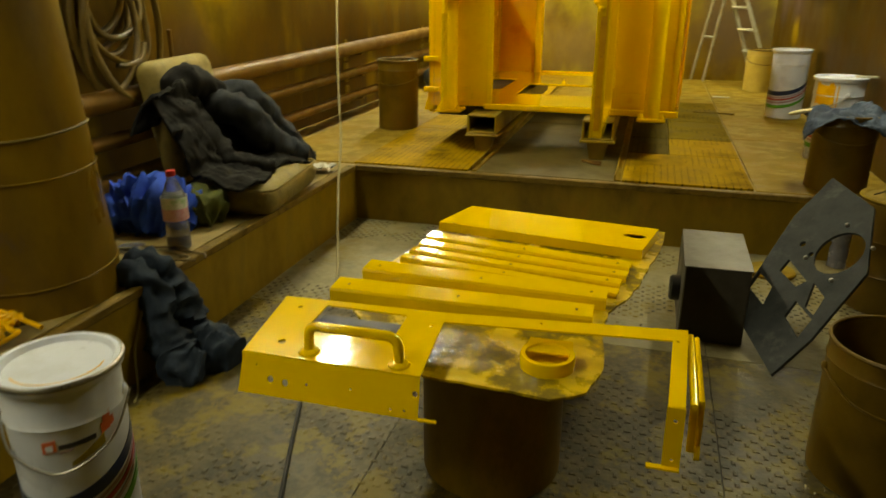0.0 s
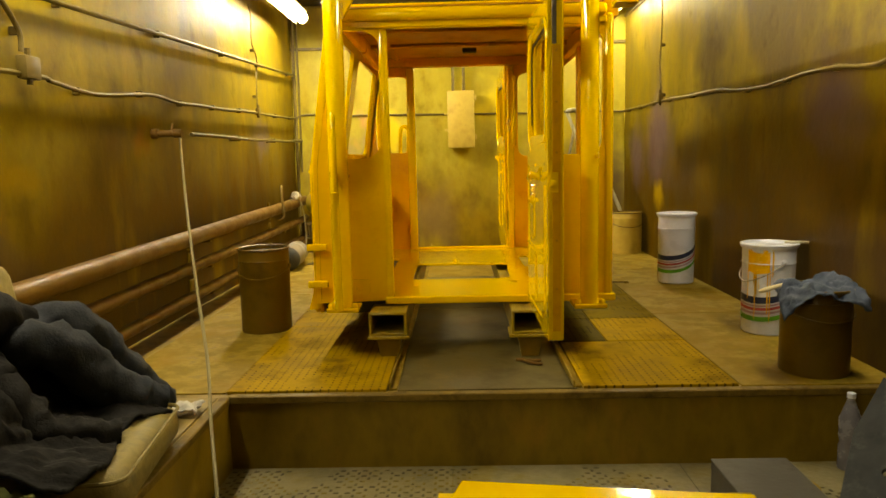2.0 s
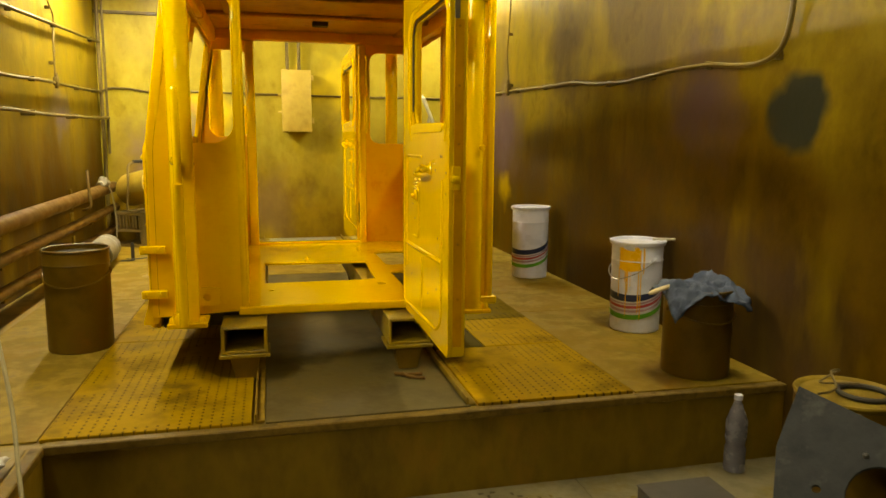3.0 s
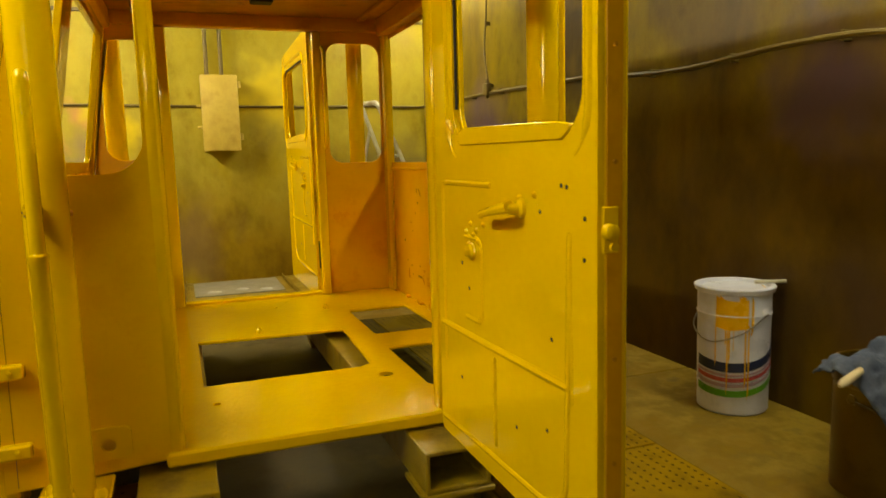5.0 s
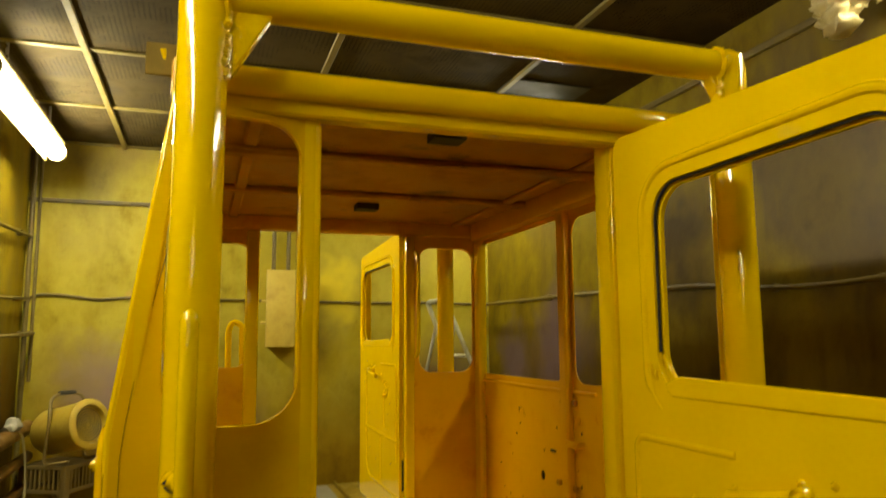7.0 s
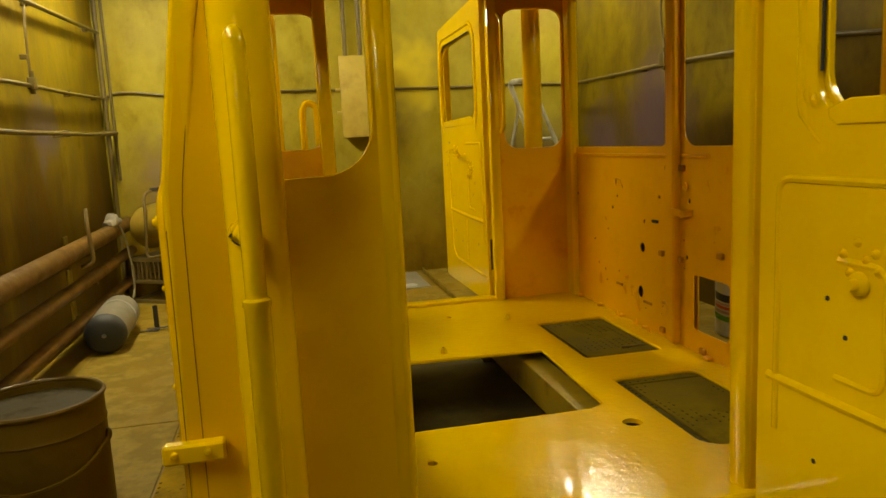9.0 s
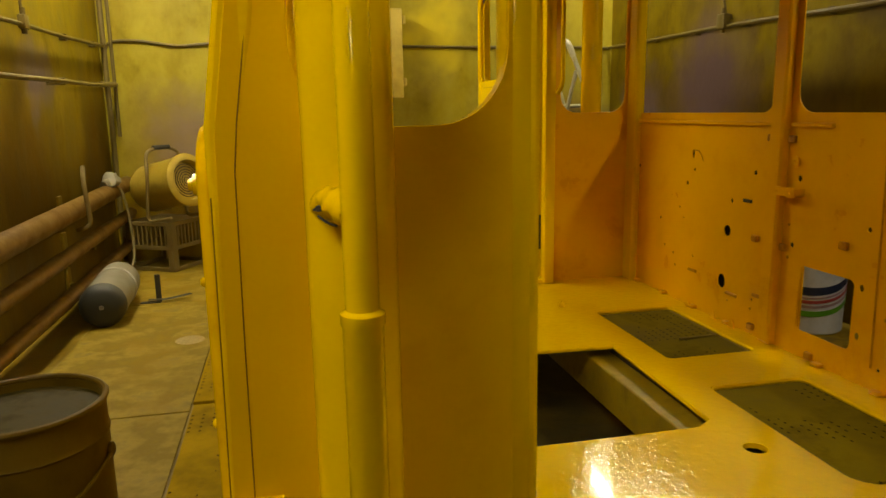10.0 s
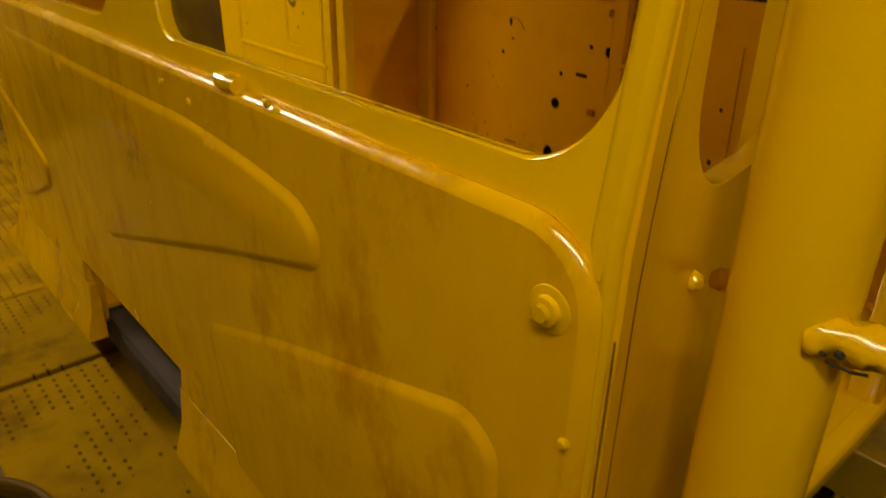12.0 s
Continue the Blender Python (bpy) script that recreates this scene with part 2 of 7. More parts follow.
CHANNEL = material("dull_yellow_channel", [(0.56, 0.265, 0.004), (0.66, 0.325, 0.005), (0.50, 0.225, 0.005)], 9.0, 0.4)
BARE_END = material("bare_channel_end", [(0.085, 0.072, 0.045), (0.15, 0.125, 0.075)], 14.0, 0.45)
SCUFF = material("scuffed_bracket", [(0.34, 0.15, 0.008), (0.48, 0.22, 0.008), (0.24, 0.10, 0.008)], 30.0, 0.5, bump=0.3)
BLUE = material("bright_blue_cloth", [(0.015, 0.05, 0.40), (0.03, 0.09, 0.55), (0.02, 0.06, 0.45)], 9.0, 0.85, bump=0.3, bump_scale=120, spec=0.2)
OLIVE = material("olive_cloth", [(0.05, 0.06, 0.015), (0.10, 0.11, 0.03)], 12.0, 0.9, bump=0.3, bump_scale=100, spec=0.2)
RAG = material("grey_blue_rag", [(0.026, 0.038, 0.064), (0.072, 0.092, 0.14), (0.046, 0.062, 0.096)], 10.0, 0.9, bump=0.3, bump_scale=120, spec=0.2, stain=(0.30, 0.21, 0.03), stain_scale=12, stain_range=(0.66, 0.72))
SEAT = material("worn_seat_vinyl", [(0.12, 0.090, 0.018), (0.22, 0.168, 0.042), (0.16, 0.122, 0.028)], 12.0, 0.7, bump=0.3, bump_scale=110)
BOARD = material("oversprayed_board", [(0.36, 0.26, 0.010), (0.17, 0.125, 0.020), (0.50, 0.35, 0.008), (0.24, 0.175, 0.020)], 6.0, 0.26, bump=0.4, bump_scale=26, stain=(0.62, 0.42, 0.006), stain_scale=6.0, stain_range=(0.47, 0.55))
STEEL = material("bare_steel", [(0.24, 0.232, 0.216), (0.336, 0.328, 0.304)], 10.0, 0.35, metal=0.9, bump=0.08)
HOSE = material("pale_hose", [(0.17, 0.14, 0.06), (0.23, 0.195, 0.09)], 10.0, 0.5)
HOSE_DARK = material("brown_hose", [(0.095, 0.062, 0.012), (0.16, 0.106, 0.022)], 10.0, 0.45)
TANK = material("dusty_tank", [(0.20, 0.178, 0.12), (0.25, 0.225, 0.16)], 8.0, 0.5)
TANK_END = material("dark_tank_end", [(0.020, 0.021, 0.017), (0.036, 0.037, 0.030)], 8.0, 0.5)
CRATE = material("dusty_crate", [(0.13, 0.088, 0.020), (0.19, 0.132, 0.034)], 8.0, 0.6)
PALE_WOOD = material("pale_wood", [(0.50, 0.42, 0.24), (0.60, 0.52, 0.32)], 8.0, 0.6, stretch=(1, 1, 0.2))
PAPER = material("crumpled_paper", [(0.385, 0.364, 0.315), (0.455, 0.434, 0.385)], 9.0, 0.8)
LADDER = material("ladder_aluminium", [(0.36, 0.34, 0.25), (0.46, 0.44, 0.34), (0.30, 0.26, 0.13)], 9.0, 0.4, metal=0.2)
COLUMN = material("painted_column", [(0.108, 0.0612, 0.0036), (0.173, 0.104, 0.00648), (0.0792, 0.0432, 0.0036)], 2.5, 0.36, bump=0.12, bump_scale=20, stretch=(1, 1, 0.5), stain=(0.0864, 0.0612, 0.0504), stain_scale=2.5, stain_range=(0.6, 0.7), spec=0.28)


def emitting(name, colour, strength):
    m = bpy.data.materials.new(name)
    m.use_nodes = True
    b = m.node_tree.nodes["Principled BSDF"]
    b.inputs["Base Color"].default_value = (0.8, 0.8, 0.8, 1)
    b.inputs["Emission Color"].default_value = (*colour, 1)
    b.inputs["Emission Strength"].default_value = strength
    return m


def clear(name, colour, rough=0.05, haze=1.0):
    m = bpy.data.materials.new(name)
    m.use_nodes = True
    b = m.node_tree.nodes["Principled BSDF"]
    b.inputs["Base Color"].default_value = (*colour, 1)
    b.inputs["Roughness"].default_value = rough
    b.inputs["Transmission Weight"].default_value = haze
    b.inputs["IOR"].default_value = 1.3
    return m


# Each diffuser's strength is set to balance the brightness round its lamp.
TUBE_DIM = emitting("dim_fluorescent_diffuser", (1.0, 0.97, 0.74), LAMP_STRENGTH * 0.58)
TUBE_LIGHT = emitting("fluorescent_diffuser", (1.0, 0.975, 0.78), LAMP_STRENGTH * 1.4)
TUBE_MID = emitting("medium_fluorescent_diffuser", (1.0, 0.97, 0.75), LAMP_STRENGTH * 0.75)
TUBE_WEAK = emitting("weak_fluorescent_diffuser", (1.0, 0.97, 0.74), LAMP_STRENGTH * 0.66)
FILM = material("dusty_film", [(0.34, 0.27, 0.12), (0.46, 0.38, 0.20), (0.40, 0.32, 0.15)], 14.0, 0.35)
BEAM = material("oversprayed_beam", [(0.21, 0.142, 0.010), (0.32, 0.222, 0.010), (0.15, 0.104, 0.014)], 7.0, 0.45, metal=0.0, bump=0.1)
CLEAR = clear("clear_plastic", (0.80, 0.82, 0.90), 0.06, 0.82)
COLA = clear("dark_drink", (0.10, 0.03, 0.01))


def perforated(name, colours, pitch, hole, hole_colour, clog=0.48):
    """Sheet with rows of punched slots: dark slots on a square pitch, sunk in the relief."""
    m = material(name, colours, 3.0, 0.78, bump=0.0, spec=0.07, stain=tuple(0.8 * c for c in colours[-1]), stain_scale=2.5, stain_range=(0.55, 0.7), random_value=0.08)
    nt = m.node_tree
    n, l = nt.nodes, nt.links
    b = n["Principled BSDF"]
    tc = next(x for x in n if x.type == "TEX_COORD")
    sep = n.new("ShaderNodeSeparateXYZ")
    l.new(tc.outputs["Object"], sep.inputs[0])

    def op(kind, a, c):
        q = n.new("ShaderNodeMath")
        q.operation = kind
        for i, v in enumerate((a, c)):
            if isinstance(v, (int, float)):
                q.inputs[i].default_value = v
            else:
                l.new(v, q.inputs[i])
        return q.outputs[0]

    def off_centre(axis, p):
        f = op("FRACT", op("DIVIDE", sep.outputs[axis], p), 0)
        return op("MULTIPLY", op("ABSOLUTE", op("SUBTRACT", f, 0.5), 0), p)

    dx = op("DIVIDE", off_centre("X", pitch[0]), hole[0])
    dy = op("DIVIDE", off_centre("Y", pitch[1]), hole[1])
    r = op("ADD", op("MULTIPLY", dx, dx), op("MULTIPLY", dy, dy))
    dirt = n.new("ShaderNodeTexNoise")
    dirt.inputs["Scale"].default_value = 4.5
    dirt.inputs["Detail"].default_value = 6
    l.new(tc.outputs["Object"], dirt.inputs["Vector"])
    mask = op("MULTIPLY", op("LESS_THAN", r, 1.0), op("GREATER_THAN", dirt.outputs["Fac"], clog))
    old = b.inputs["Base Color"].links[0].from_socket
    mix = n.new("ShaderNodeMix")
    mix.data_type = "RGBA"
    l.new(mask, mix.inputs["Factor"])
    l.new(old, mix.inputs["A"])
    mix.inputs["B"].default_value = (*hole_colour, 1)
    l.new(mix.outputs["Result"], b.inputs["Base Color"])
    bp = n.new("ShaderNodeBump")
    bp.invert = True
    bp.inputs["Strength"].default_value = 0.6
    bp.inputs["Distance"].default_value = 0.004
    l.new(mask, bp.inputs["Height"])
    l.new(bp.outputs["Normal"], b.inputs["Normal"])
    return m


PERF = perforated("perforated_walkway", [(0.20, 0.122, 0.003), (0.32, 0.196, 0.005), (0.15, 0.092, 0.007)], (0.034, 0.030), (0.0048, 0.0062), (0.092, 0.056, 0.003), 0.46)
# Under the cab: less overspray, and the cab's shade put into the colours.
PERF_DARK = perforated("bare_shaded_perforated_plate", [(0.058, 0.043, 0.004), (0.084, 0.063, 0.006), (0.048, 0.036, 0.003)], (0.034, 0.030), (0.0045, 0.0065), (0.014, 0.010, 0.002))
PERF_MID = perforated("thin_spray_shaded_plate", [(0.120, 0.080, 0.0015), (0.165, 0.112, 0.002), (0.10, 0.066, 0.0015)], (0.034, 0.030), (0.0040, 0.0060), (0.03, 0.02, 0.001))
CEIL_PERF = perforated("perforated_ceiling_panel", [(0.0338, 0.0232, 0.009), (0.0638, 0.045, 0.0165), (0.0435, 0.0307, 0.0112)], (0.022, 0.022), (0.005, 0.005), (0.0188, 0.0128, 0.00525))

# ---- mesh helpers ----
from mathutils.geometry import tessellate_polygon

BASE = {}


def box(bm, x0, y0, z0, x1, y1, z1, bev=0.0, seg=1):
    vs = [bm.verts.new((x, y, z)) for x in (x0, x1) for y in (y0, y1) for z in (z0, z1)]
    fs = [bm.faces.new([vs[i] for i in q]) for q in ((0, 1, 3, 2), (4, 6, 7, 5), (0, 4, 5, 1), (2, 3, 7, 6), (0, 2, 6, 4), (1, 5, 7, 3))]
    if bev:
        es = list({e for f in fs for e in f.edges})
        bmesh.ops.bevel(bm, geom=es, offset=bev, segments=seg, profile=0.5, affect="EDGES")
    return vs


def frame_axes(d):
    d = d.normalized()
    u = d.orthogonal().normalized() if abs(d.z) > 0.9 else d.cross(Vector((0, 0, 1))).normalized()
    return u, u.cross(d).normalized()


def lathe(bm, p0, axis, rings, seg=24, cap0=True, cap1=True):
    """Rings of (distance along the axis, radius) round a line from p0."""
    p0, axis = Vector(p0), Vector(axis).normalized()
    u, v = frame_axes(axis)
    prev = None
    for k, (d, r) in enumerate(rings):
        ring = [bm.verts.new(p0 + axis * d + u * (r * math.cos(a)) + v * (r * math.sin(a))) for a in (2 * math.pi * i / seg for i in range(seg))]
        if prev:
            for i in range(seg):
                bm.faces.new((prev[i], prev[(i + 1) % seg], ring[(i + 1) % seg], ring[i]))
        elif cap0:
            bm.faces.new(ring)
        prev = ring
    if cap1:
        bm.faces.new(prev)


def cyl(bm, p0, p1, r0, r1=None, seg=20):
    d = Vector(p1) - Vector(p0)
    lathe(bm, p0, d, [(0, r0), (d.length, r0 if r1 is None else r1)], seg)


def tube(bm, pts, r, seg=8, closed=False, flat=1.0):
    pts = [Vector(p) for p in pts]
    n = len(pts)
    rings, u = [], None
    for i, p in enumerate(pts):
        a = pts[(i - 1) % n] if (i > 0 or closed) else p
        c = pts[(i + 1) % n] if (i < n - 1 or closed) else p
        d = (c - a).normalized()
        u = frame_axes(d)[0] if u is None else (u - d * u.dot(d)).normalized()
        v = d.cross(u)
        rr = r[i] if isinstance(r, (list, tuple)) else r
        rings.append([bm.verts.new(p + u * (rr * math.cos(t)) + v * (rr * flat * math.sin(t))) for t in (2 * math.pi * k / seg for k in range(seg))])
    for i in range(n if closed else n - 1):
        a, c = rings[i], rings[(i + 1) % n]
        for k in range(seg):
            bm.faces.new((a[k], a[(k + 1) % seg], c[(k + 1) % seg], c[k]))
    if not closed:
        bm.faces.new(rings[0])
        bm.faces.new(rings[-1])


def curve(pts, steps=6):
    """Points of a smooth line through pts."""
    pts = [Vector(p) for p in pts]
    out = []
    for i in range(len(pts) - 1):
        a, b, c, d = pts[max(i - 1, 0)], pts[i], pts[i + 1], pts[min(i + 2, len(pts) - 1)]
        for k in range(steps):
            t = k / steps
            out.append(0.5 * ((2 * b) + (c - a) * t + (2 * a - 5 * b + 4 * c - d) * t * t + (3 * b - a - 3 * c + d) * t ** 3))
    out.append(pts[-1])
    return out


def rrect(u0, v0, u1, v1, r, n=5):
    """Rounded rectangle; r: one radius, or four (low-u low-v, high-u low-v, high-u high-v, low-u high-v)."""
    rs = r if isinstance(r, (tuple, list)) else (r,) * 4
    out = []
    for (cu, cv, a0), q in zip(((u0, v0, 180), (u1, v0, 270), (u1, v1, 0), (u0, v1, 90)), rs):
        su, sv = (1 if cu == u0 else -1), (1 if cv == v0 else -1)
        for k in range(n + 1):
            a = radians(a0 + 90 * k / n)
            out.append((cu + su * q + q * math.cos(a), cv + sv * q + q * math.sin(a)))
    return out


def sheet(bm, outer, holes, thick, place):
    """A flat plate with cut-outs; place(u, v, w) puts a point of it into the world, w from 0 to thick."""
    loops = [outer, *holes]
    flat = [p for lp in loops for p in lp]
    tris = tessellate_polygon([[Vector((u, v, 0)) for u, v in lp] for lp in loops])
    lo = [bm.verts.new(place(u, v, 0)) for u, v in flat]
    hi = [bm.verts.new(place(u, v, thick)) for u, v in flat]
    for t in tris:
        for side in (lo, hi):
            if len(set(t)) == 3:
                try:
                    bm.faces.new([side[i] for i in t])
                except ValueError:
                    pass
    k = 0
    for lp in loops:
        m = len(lp)
        for i in range(m):
            a, b = k + i, k + (i + 1) % m
            bm.faces.new((lo[a], lo[b], hi[b], hi[a]))
        k += m


def on_x(x):
    return lambda u, v, w: Vector((x + w, u, v))


def on_y(y):
    return lambda u, v, w: Vector((u, y + w, v))


def on_z(z):
    return lambda u, v, w: Vector((u, v, z + w))


def finish(name, bm, mat, base, smooth=35, bevel=0.0):
    bmesh.ops.remove_doubles(bm, verts=bm.verts, dist=1e-6)
    if bevel:
        bmesh.ops.dissolve_limit(bm, angle_limit=0.01, verts=bm.verts, edges=bm.edges)
    bmesh.ops.recalc_face_normals(bm, faces=bm.faces)
    bmesh.ops.translate(bm, verts=bm.verts, vec=-base)
    me = bpy.data.meshes.new(name)
    bm.to_mesh(me)
    bm.free()
    me.materials.append(mat)
    if smooth:
        me.polygons.foreach_set("use_smooth", [True] * len(me.polygons))
        me.set_sharp_from_angle(angle=radians(smooth))
    ob = new(name, me)
    if bevel:
        md = ob.modifiers.new("edges", "BEVEL")
        md.width, md.segments, md.limit_method, md.angle_limit = bevel, 2, "ANGLE", radians(40)
    return ob


def thing(name, at, label, category, group="", kind=""):
    e = new(name)
    e.empty_display_size = 0.05
    e.location = at
    BASE[e] = Vector(at)
    return tagged(e, label, category, group, kind)


def part(name, bm, mat, parent, label="", smooth=35, bevel=0.0):
    ob = finish(name, bm, mat, BASE[parent], smooth, bevel)
    ob.parent = parent
    BASE[ob] = BASE[parent]
    return tagged(ob, label)


def single(name, bm, mat, at, label, category, group="", kind="", smooth=35, bevel=0.0):
    """A thing of one mesh."""
    ob = finish(name, bm, mat, Vector(at), smooth, bevel)
    ob.location = at
    BASE[ob] = Vector(at)
    return tagged(ob, label, category, group, kind)


def structure(name, bm, mat, label, category, smooth=35, bevel=0.0):
    ob = finish(name, bm, mat, Vector((0, 0, 0)), smooth, bevel)
    BASE[ob] = Vector((0, 0, 0))
    return tagged(ob, label, category, kind="structure")


def B():
    return bmesh.new()


# ---- room ----
def build_room():
    t = 0.12
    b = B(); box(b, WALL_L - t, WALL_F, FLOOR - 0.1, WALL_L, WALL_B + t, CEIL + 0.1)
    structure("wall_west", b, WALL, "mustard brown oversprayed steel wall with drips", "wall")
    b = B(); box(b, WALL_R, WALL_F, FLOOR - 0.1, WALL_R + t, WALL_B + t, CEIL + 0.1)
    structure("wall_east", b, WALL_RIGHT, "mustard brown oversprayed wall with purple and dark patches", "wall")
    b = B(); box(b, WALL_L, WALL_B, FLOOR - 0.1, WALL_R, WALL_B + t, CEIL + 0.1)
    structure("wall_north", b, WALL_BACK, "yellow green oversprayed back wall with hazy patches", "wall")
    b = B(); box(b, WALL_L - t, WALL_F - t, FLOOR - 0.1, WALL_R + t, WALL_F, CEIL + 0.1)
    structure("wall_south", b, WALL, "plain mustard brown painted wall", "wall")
    # ceiling with battens, one mesh
    b = B(); box(b, WALL_L, WALL_F, CEIL, WALL_R, WALL_B, CEIL + 0.1)
    structure("ceiling", b, CEIL_PERF, "dark perforated metal ceiling panels with overspray", "ceiling")
    b = B()
    for x in (-1.72, -0.56, 0.46):
        box(b, x - 0.017, WALL_F, CEIL - 0.018, x + 0.017, WALL_B, CEIL, 0.003)
    y = WALL_F + 0.55
    while y < WALL_B:
        box(b, WALL_L, y - 0.018, CEIL - 0.013, WALL_R, y + 0.018, CEIL - 0.001, 0.003)
        y += 0.93
    tagged(structure("ceiling_trim", b, CEIL_RIB, "yellowish battens joining the ceiling panels", "trim"))
    # rail below the ceiling on the east wall, and the back wall's shelf trim
    b = B(); box(b, WALL_R - 0.018, WALL_F, 2.615, WALL_R, WALL_B, 2.650, 0.005)
    structure("trim_east", b, CABLE, "thin painted rail along the top of the wall", "trim")
    b = B(); box(b, WALL_L, WALL_B - 0.02, 2.36, WALL_R, WALL_B, 2.39, 0.004)
    structure("trim_north", b, CABLE, "painted angle rail along the back wall", "trim")
    # the lower floor: tread plates
    b = B(); box(b, WALL_L, WALL_F, FLOOR - 0.12, WALL_R, WALL_B, FLOOR - 0.006)
    floor = structure("floor", b, LOWER, "worn oversprayed steel tread floor", "floor")
    xs = (LEDGE_X, -0.64, 0.27, WALL_R)
    ys = (WALL_F, -1.4, -0.2, 1.0, 2.2, EDGE_Y)
    for i in range(3):
        for j in range(5):
            p = B(); box(p, xs[i] + 0.002, ys[j] + 0.002, FLOOR - 0.006, xs[i + 1] - 0.002, ys[j + 1] - 0.002, FLOOR)
            part("tread_plate", p, LOWER_DUSTY if j == 4 else LOWER, floor, smooth=0)
    verts, faces = [], []
    rng = random.Random(5)
    y, row = 0.55, 0
    while y < EDGE_Y - 0.03:
        x = LEDGE_X + 0.02 + (0.022 if row % 2 else 0)
        while x < WALL_R - 0.05:
            if noise.noise(Vector((x * 1.6, y * 1.6, 3.0))) + 0.35 * noise.noise(Vector((x * 5, y * 5, 1.0))) > -0.16 - 0.10 * (x > -0.2) + 0.26 * (y > 2.4) and rng.random() > 0.08:
                w, d, h = (0.011, 0.006, 0.0015 + 0.0012 * rng.random()) if row % 2 == 0 else (0.006, 0.010, 0.0015 + 0.0012 * rng.random())
                k = len(verts)
                verts += [(x - w, y - d, FLOOR), (x + w, y - d, FLOOR), (x + w, y + d, FLOOR), (x - w, y + d, FLOOR),
                          (x - w * .6, y - d * .6, FLOOR + h), (x + w * .6, y - d * .6, FLOOR + h), (x + w * .6, y + d * .6, FLOOR + h), (x - w * .6, y + d * .6, FLOOR + h)]
                faces += [(k + 4, k + 5, k + 6, k + 7), (k, k + 1, k + 5, k + 4), (k + 1, k + 2, k + 6, k + 5), (k + 2, k + 3, k + 7, k + 6), (k + 3, k, k + 4, k + 7)]
            x += 0.044
        y += 0.024
        row += 1
    me = bpy.data.meshes.new("tread_bars")
    me.from_pydata(verts, [], faces)
    me.materials.append(LOWER)
    ob = new("tread_bars", me)
    ob.parent = floor
    tagged(ob, "raised bars of the steel tread floor", kind="stuff")
    # platform and side ledge
    b = B()
    box(b, WALL_L, EDGE_Y, FLOOR - 0.05, WALL_R, WALL_B, PLAT - 0.006)
    plat = structure("platform", b, STEP, "raised brown painted platform with dusty steel plates on it", "platform")
    b = B(); box(b, WALL_L, WALL_F, FLOOR - 0.05, LEDGE_X, EDGE_Y - 0.001, PLAT - 0.006)
    ledge = structure("side_ledge", b, LEDGE, "brown painted ledge along the wall with a dusty top", "ledge")
    b = B()
    box(b, LEDGE_X + 0.0, EDGE_Y - 0.012, PLAT - 0.03, WALL_R, EDGE_Y + 0.03, PLAT + 0.001, 0.004)
    part("edge_angle", b, EDGE, plat, "grimy steel angle along the platform's edge")
    b = B()
    box(b, LEDGE_X - 0.03, WALL_F, PLAT - 0.03, LEDGE_X + 0.01, EDGE_Y - 0.013, PLAT + 0.001, 0.004)
    part("edge_angle", b, EDGE, ledge, "dusty steel angle along the ledge")

    def plates(parent, x0, x1, cuts, z0, z1, mat, name):
        for a, c in zip(cuts, cuts[1:]):
            p = B(); box(p, x0, a + 0.004, z0, x1, c - 0.004, z1, 0.002)
            part(name, p, mat, parent, smooth=0)

    plates(plat, -2.13, -1.566, (3.41, 5.54, 7.0, 8.23), PLAT - 0.007, PLAT, DUSTY, "floor_plate")
    plates(plat, -0.86, -0.13, (3.41, 5.0, 6.2), PLAT - 0.007, PLAT, PLATE_OLIVE, "floor_plate")
    plates(plat, -0.86, -0.13, (6.2, 8.23), PLAT - 0.007, PLAT, DUSTY, "floor_plate")
    plates(plat, 0.53, 1.19, (3.41, 4.75, 6.4, 8.23), PLAT - 0.007, PLAT, DUSTY, "floor_plate")
    plates(ledge, -2.2, LEDGE_X - 0.04, (-2.5, 0.2, 1.9, 3.36), PLAT - 0.007, PLAT, LEDGE_TOP, "floor_plate")
    plates(plat, -1.555, -0.905, (3.395, 4.52, 5.570), PLAT - 0.004, PLAT + 0.010, PERF, "perforated_plate")
    plates(plat, -1.560, -0.905, (5.586, 6.085, 7.2, 8.0), PLAT - 0.004, PLAT + 0.010, PERF, "perforated_plate")
    plates(plat, -0.105, 0.515, (3.40, 4.10), PLAT - 0.004, PLAT + 0.010, PERF, "perforated_plate")
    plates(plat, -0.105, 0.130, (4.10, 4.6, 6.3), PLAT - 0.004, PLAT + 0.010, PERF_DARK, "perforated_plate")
    plates(plat, 0.134, 0.515, (4.10, 4.6), PLAT - 0.004, PLAT + 0.010, PERF, "perforated_plate")
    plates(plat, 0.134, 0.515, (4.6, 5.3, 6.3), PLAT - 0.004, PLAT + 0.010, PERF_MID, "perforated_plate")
    plates(plat, -0.105, 0.515, (6.3, 7.2, 8.23), PLAT - 0.007, PLAT, DUSTY, "floor_plate")
    for x in (-0.895, -0.145):
        p = B(); box(p, x, 3.42, PLAT - 0.004, x + 0.008, 8.2, PLAT + 0.028, 0.002); box(p, x, 3.42, PLAT - 0.004, x + 0.034, 8.2, PLAT + 0.006, 0.002)
        part("guide_rail", p, DUSTY, plat, "dusty steel angle guide rail", smooth=0)




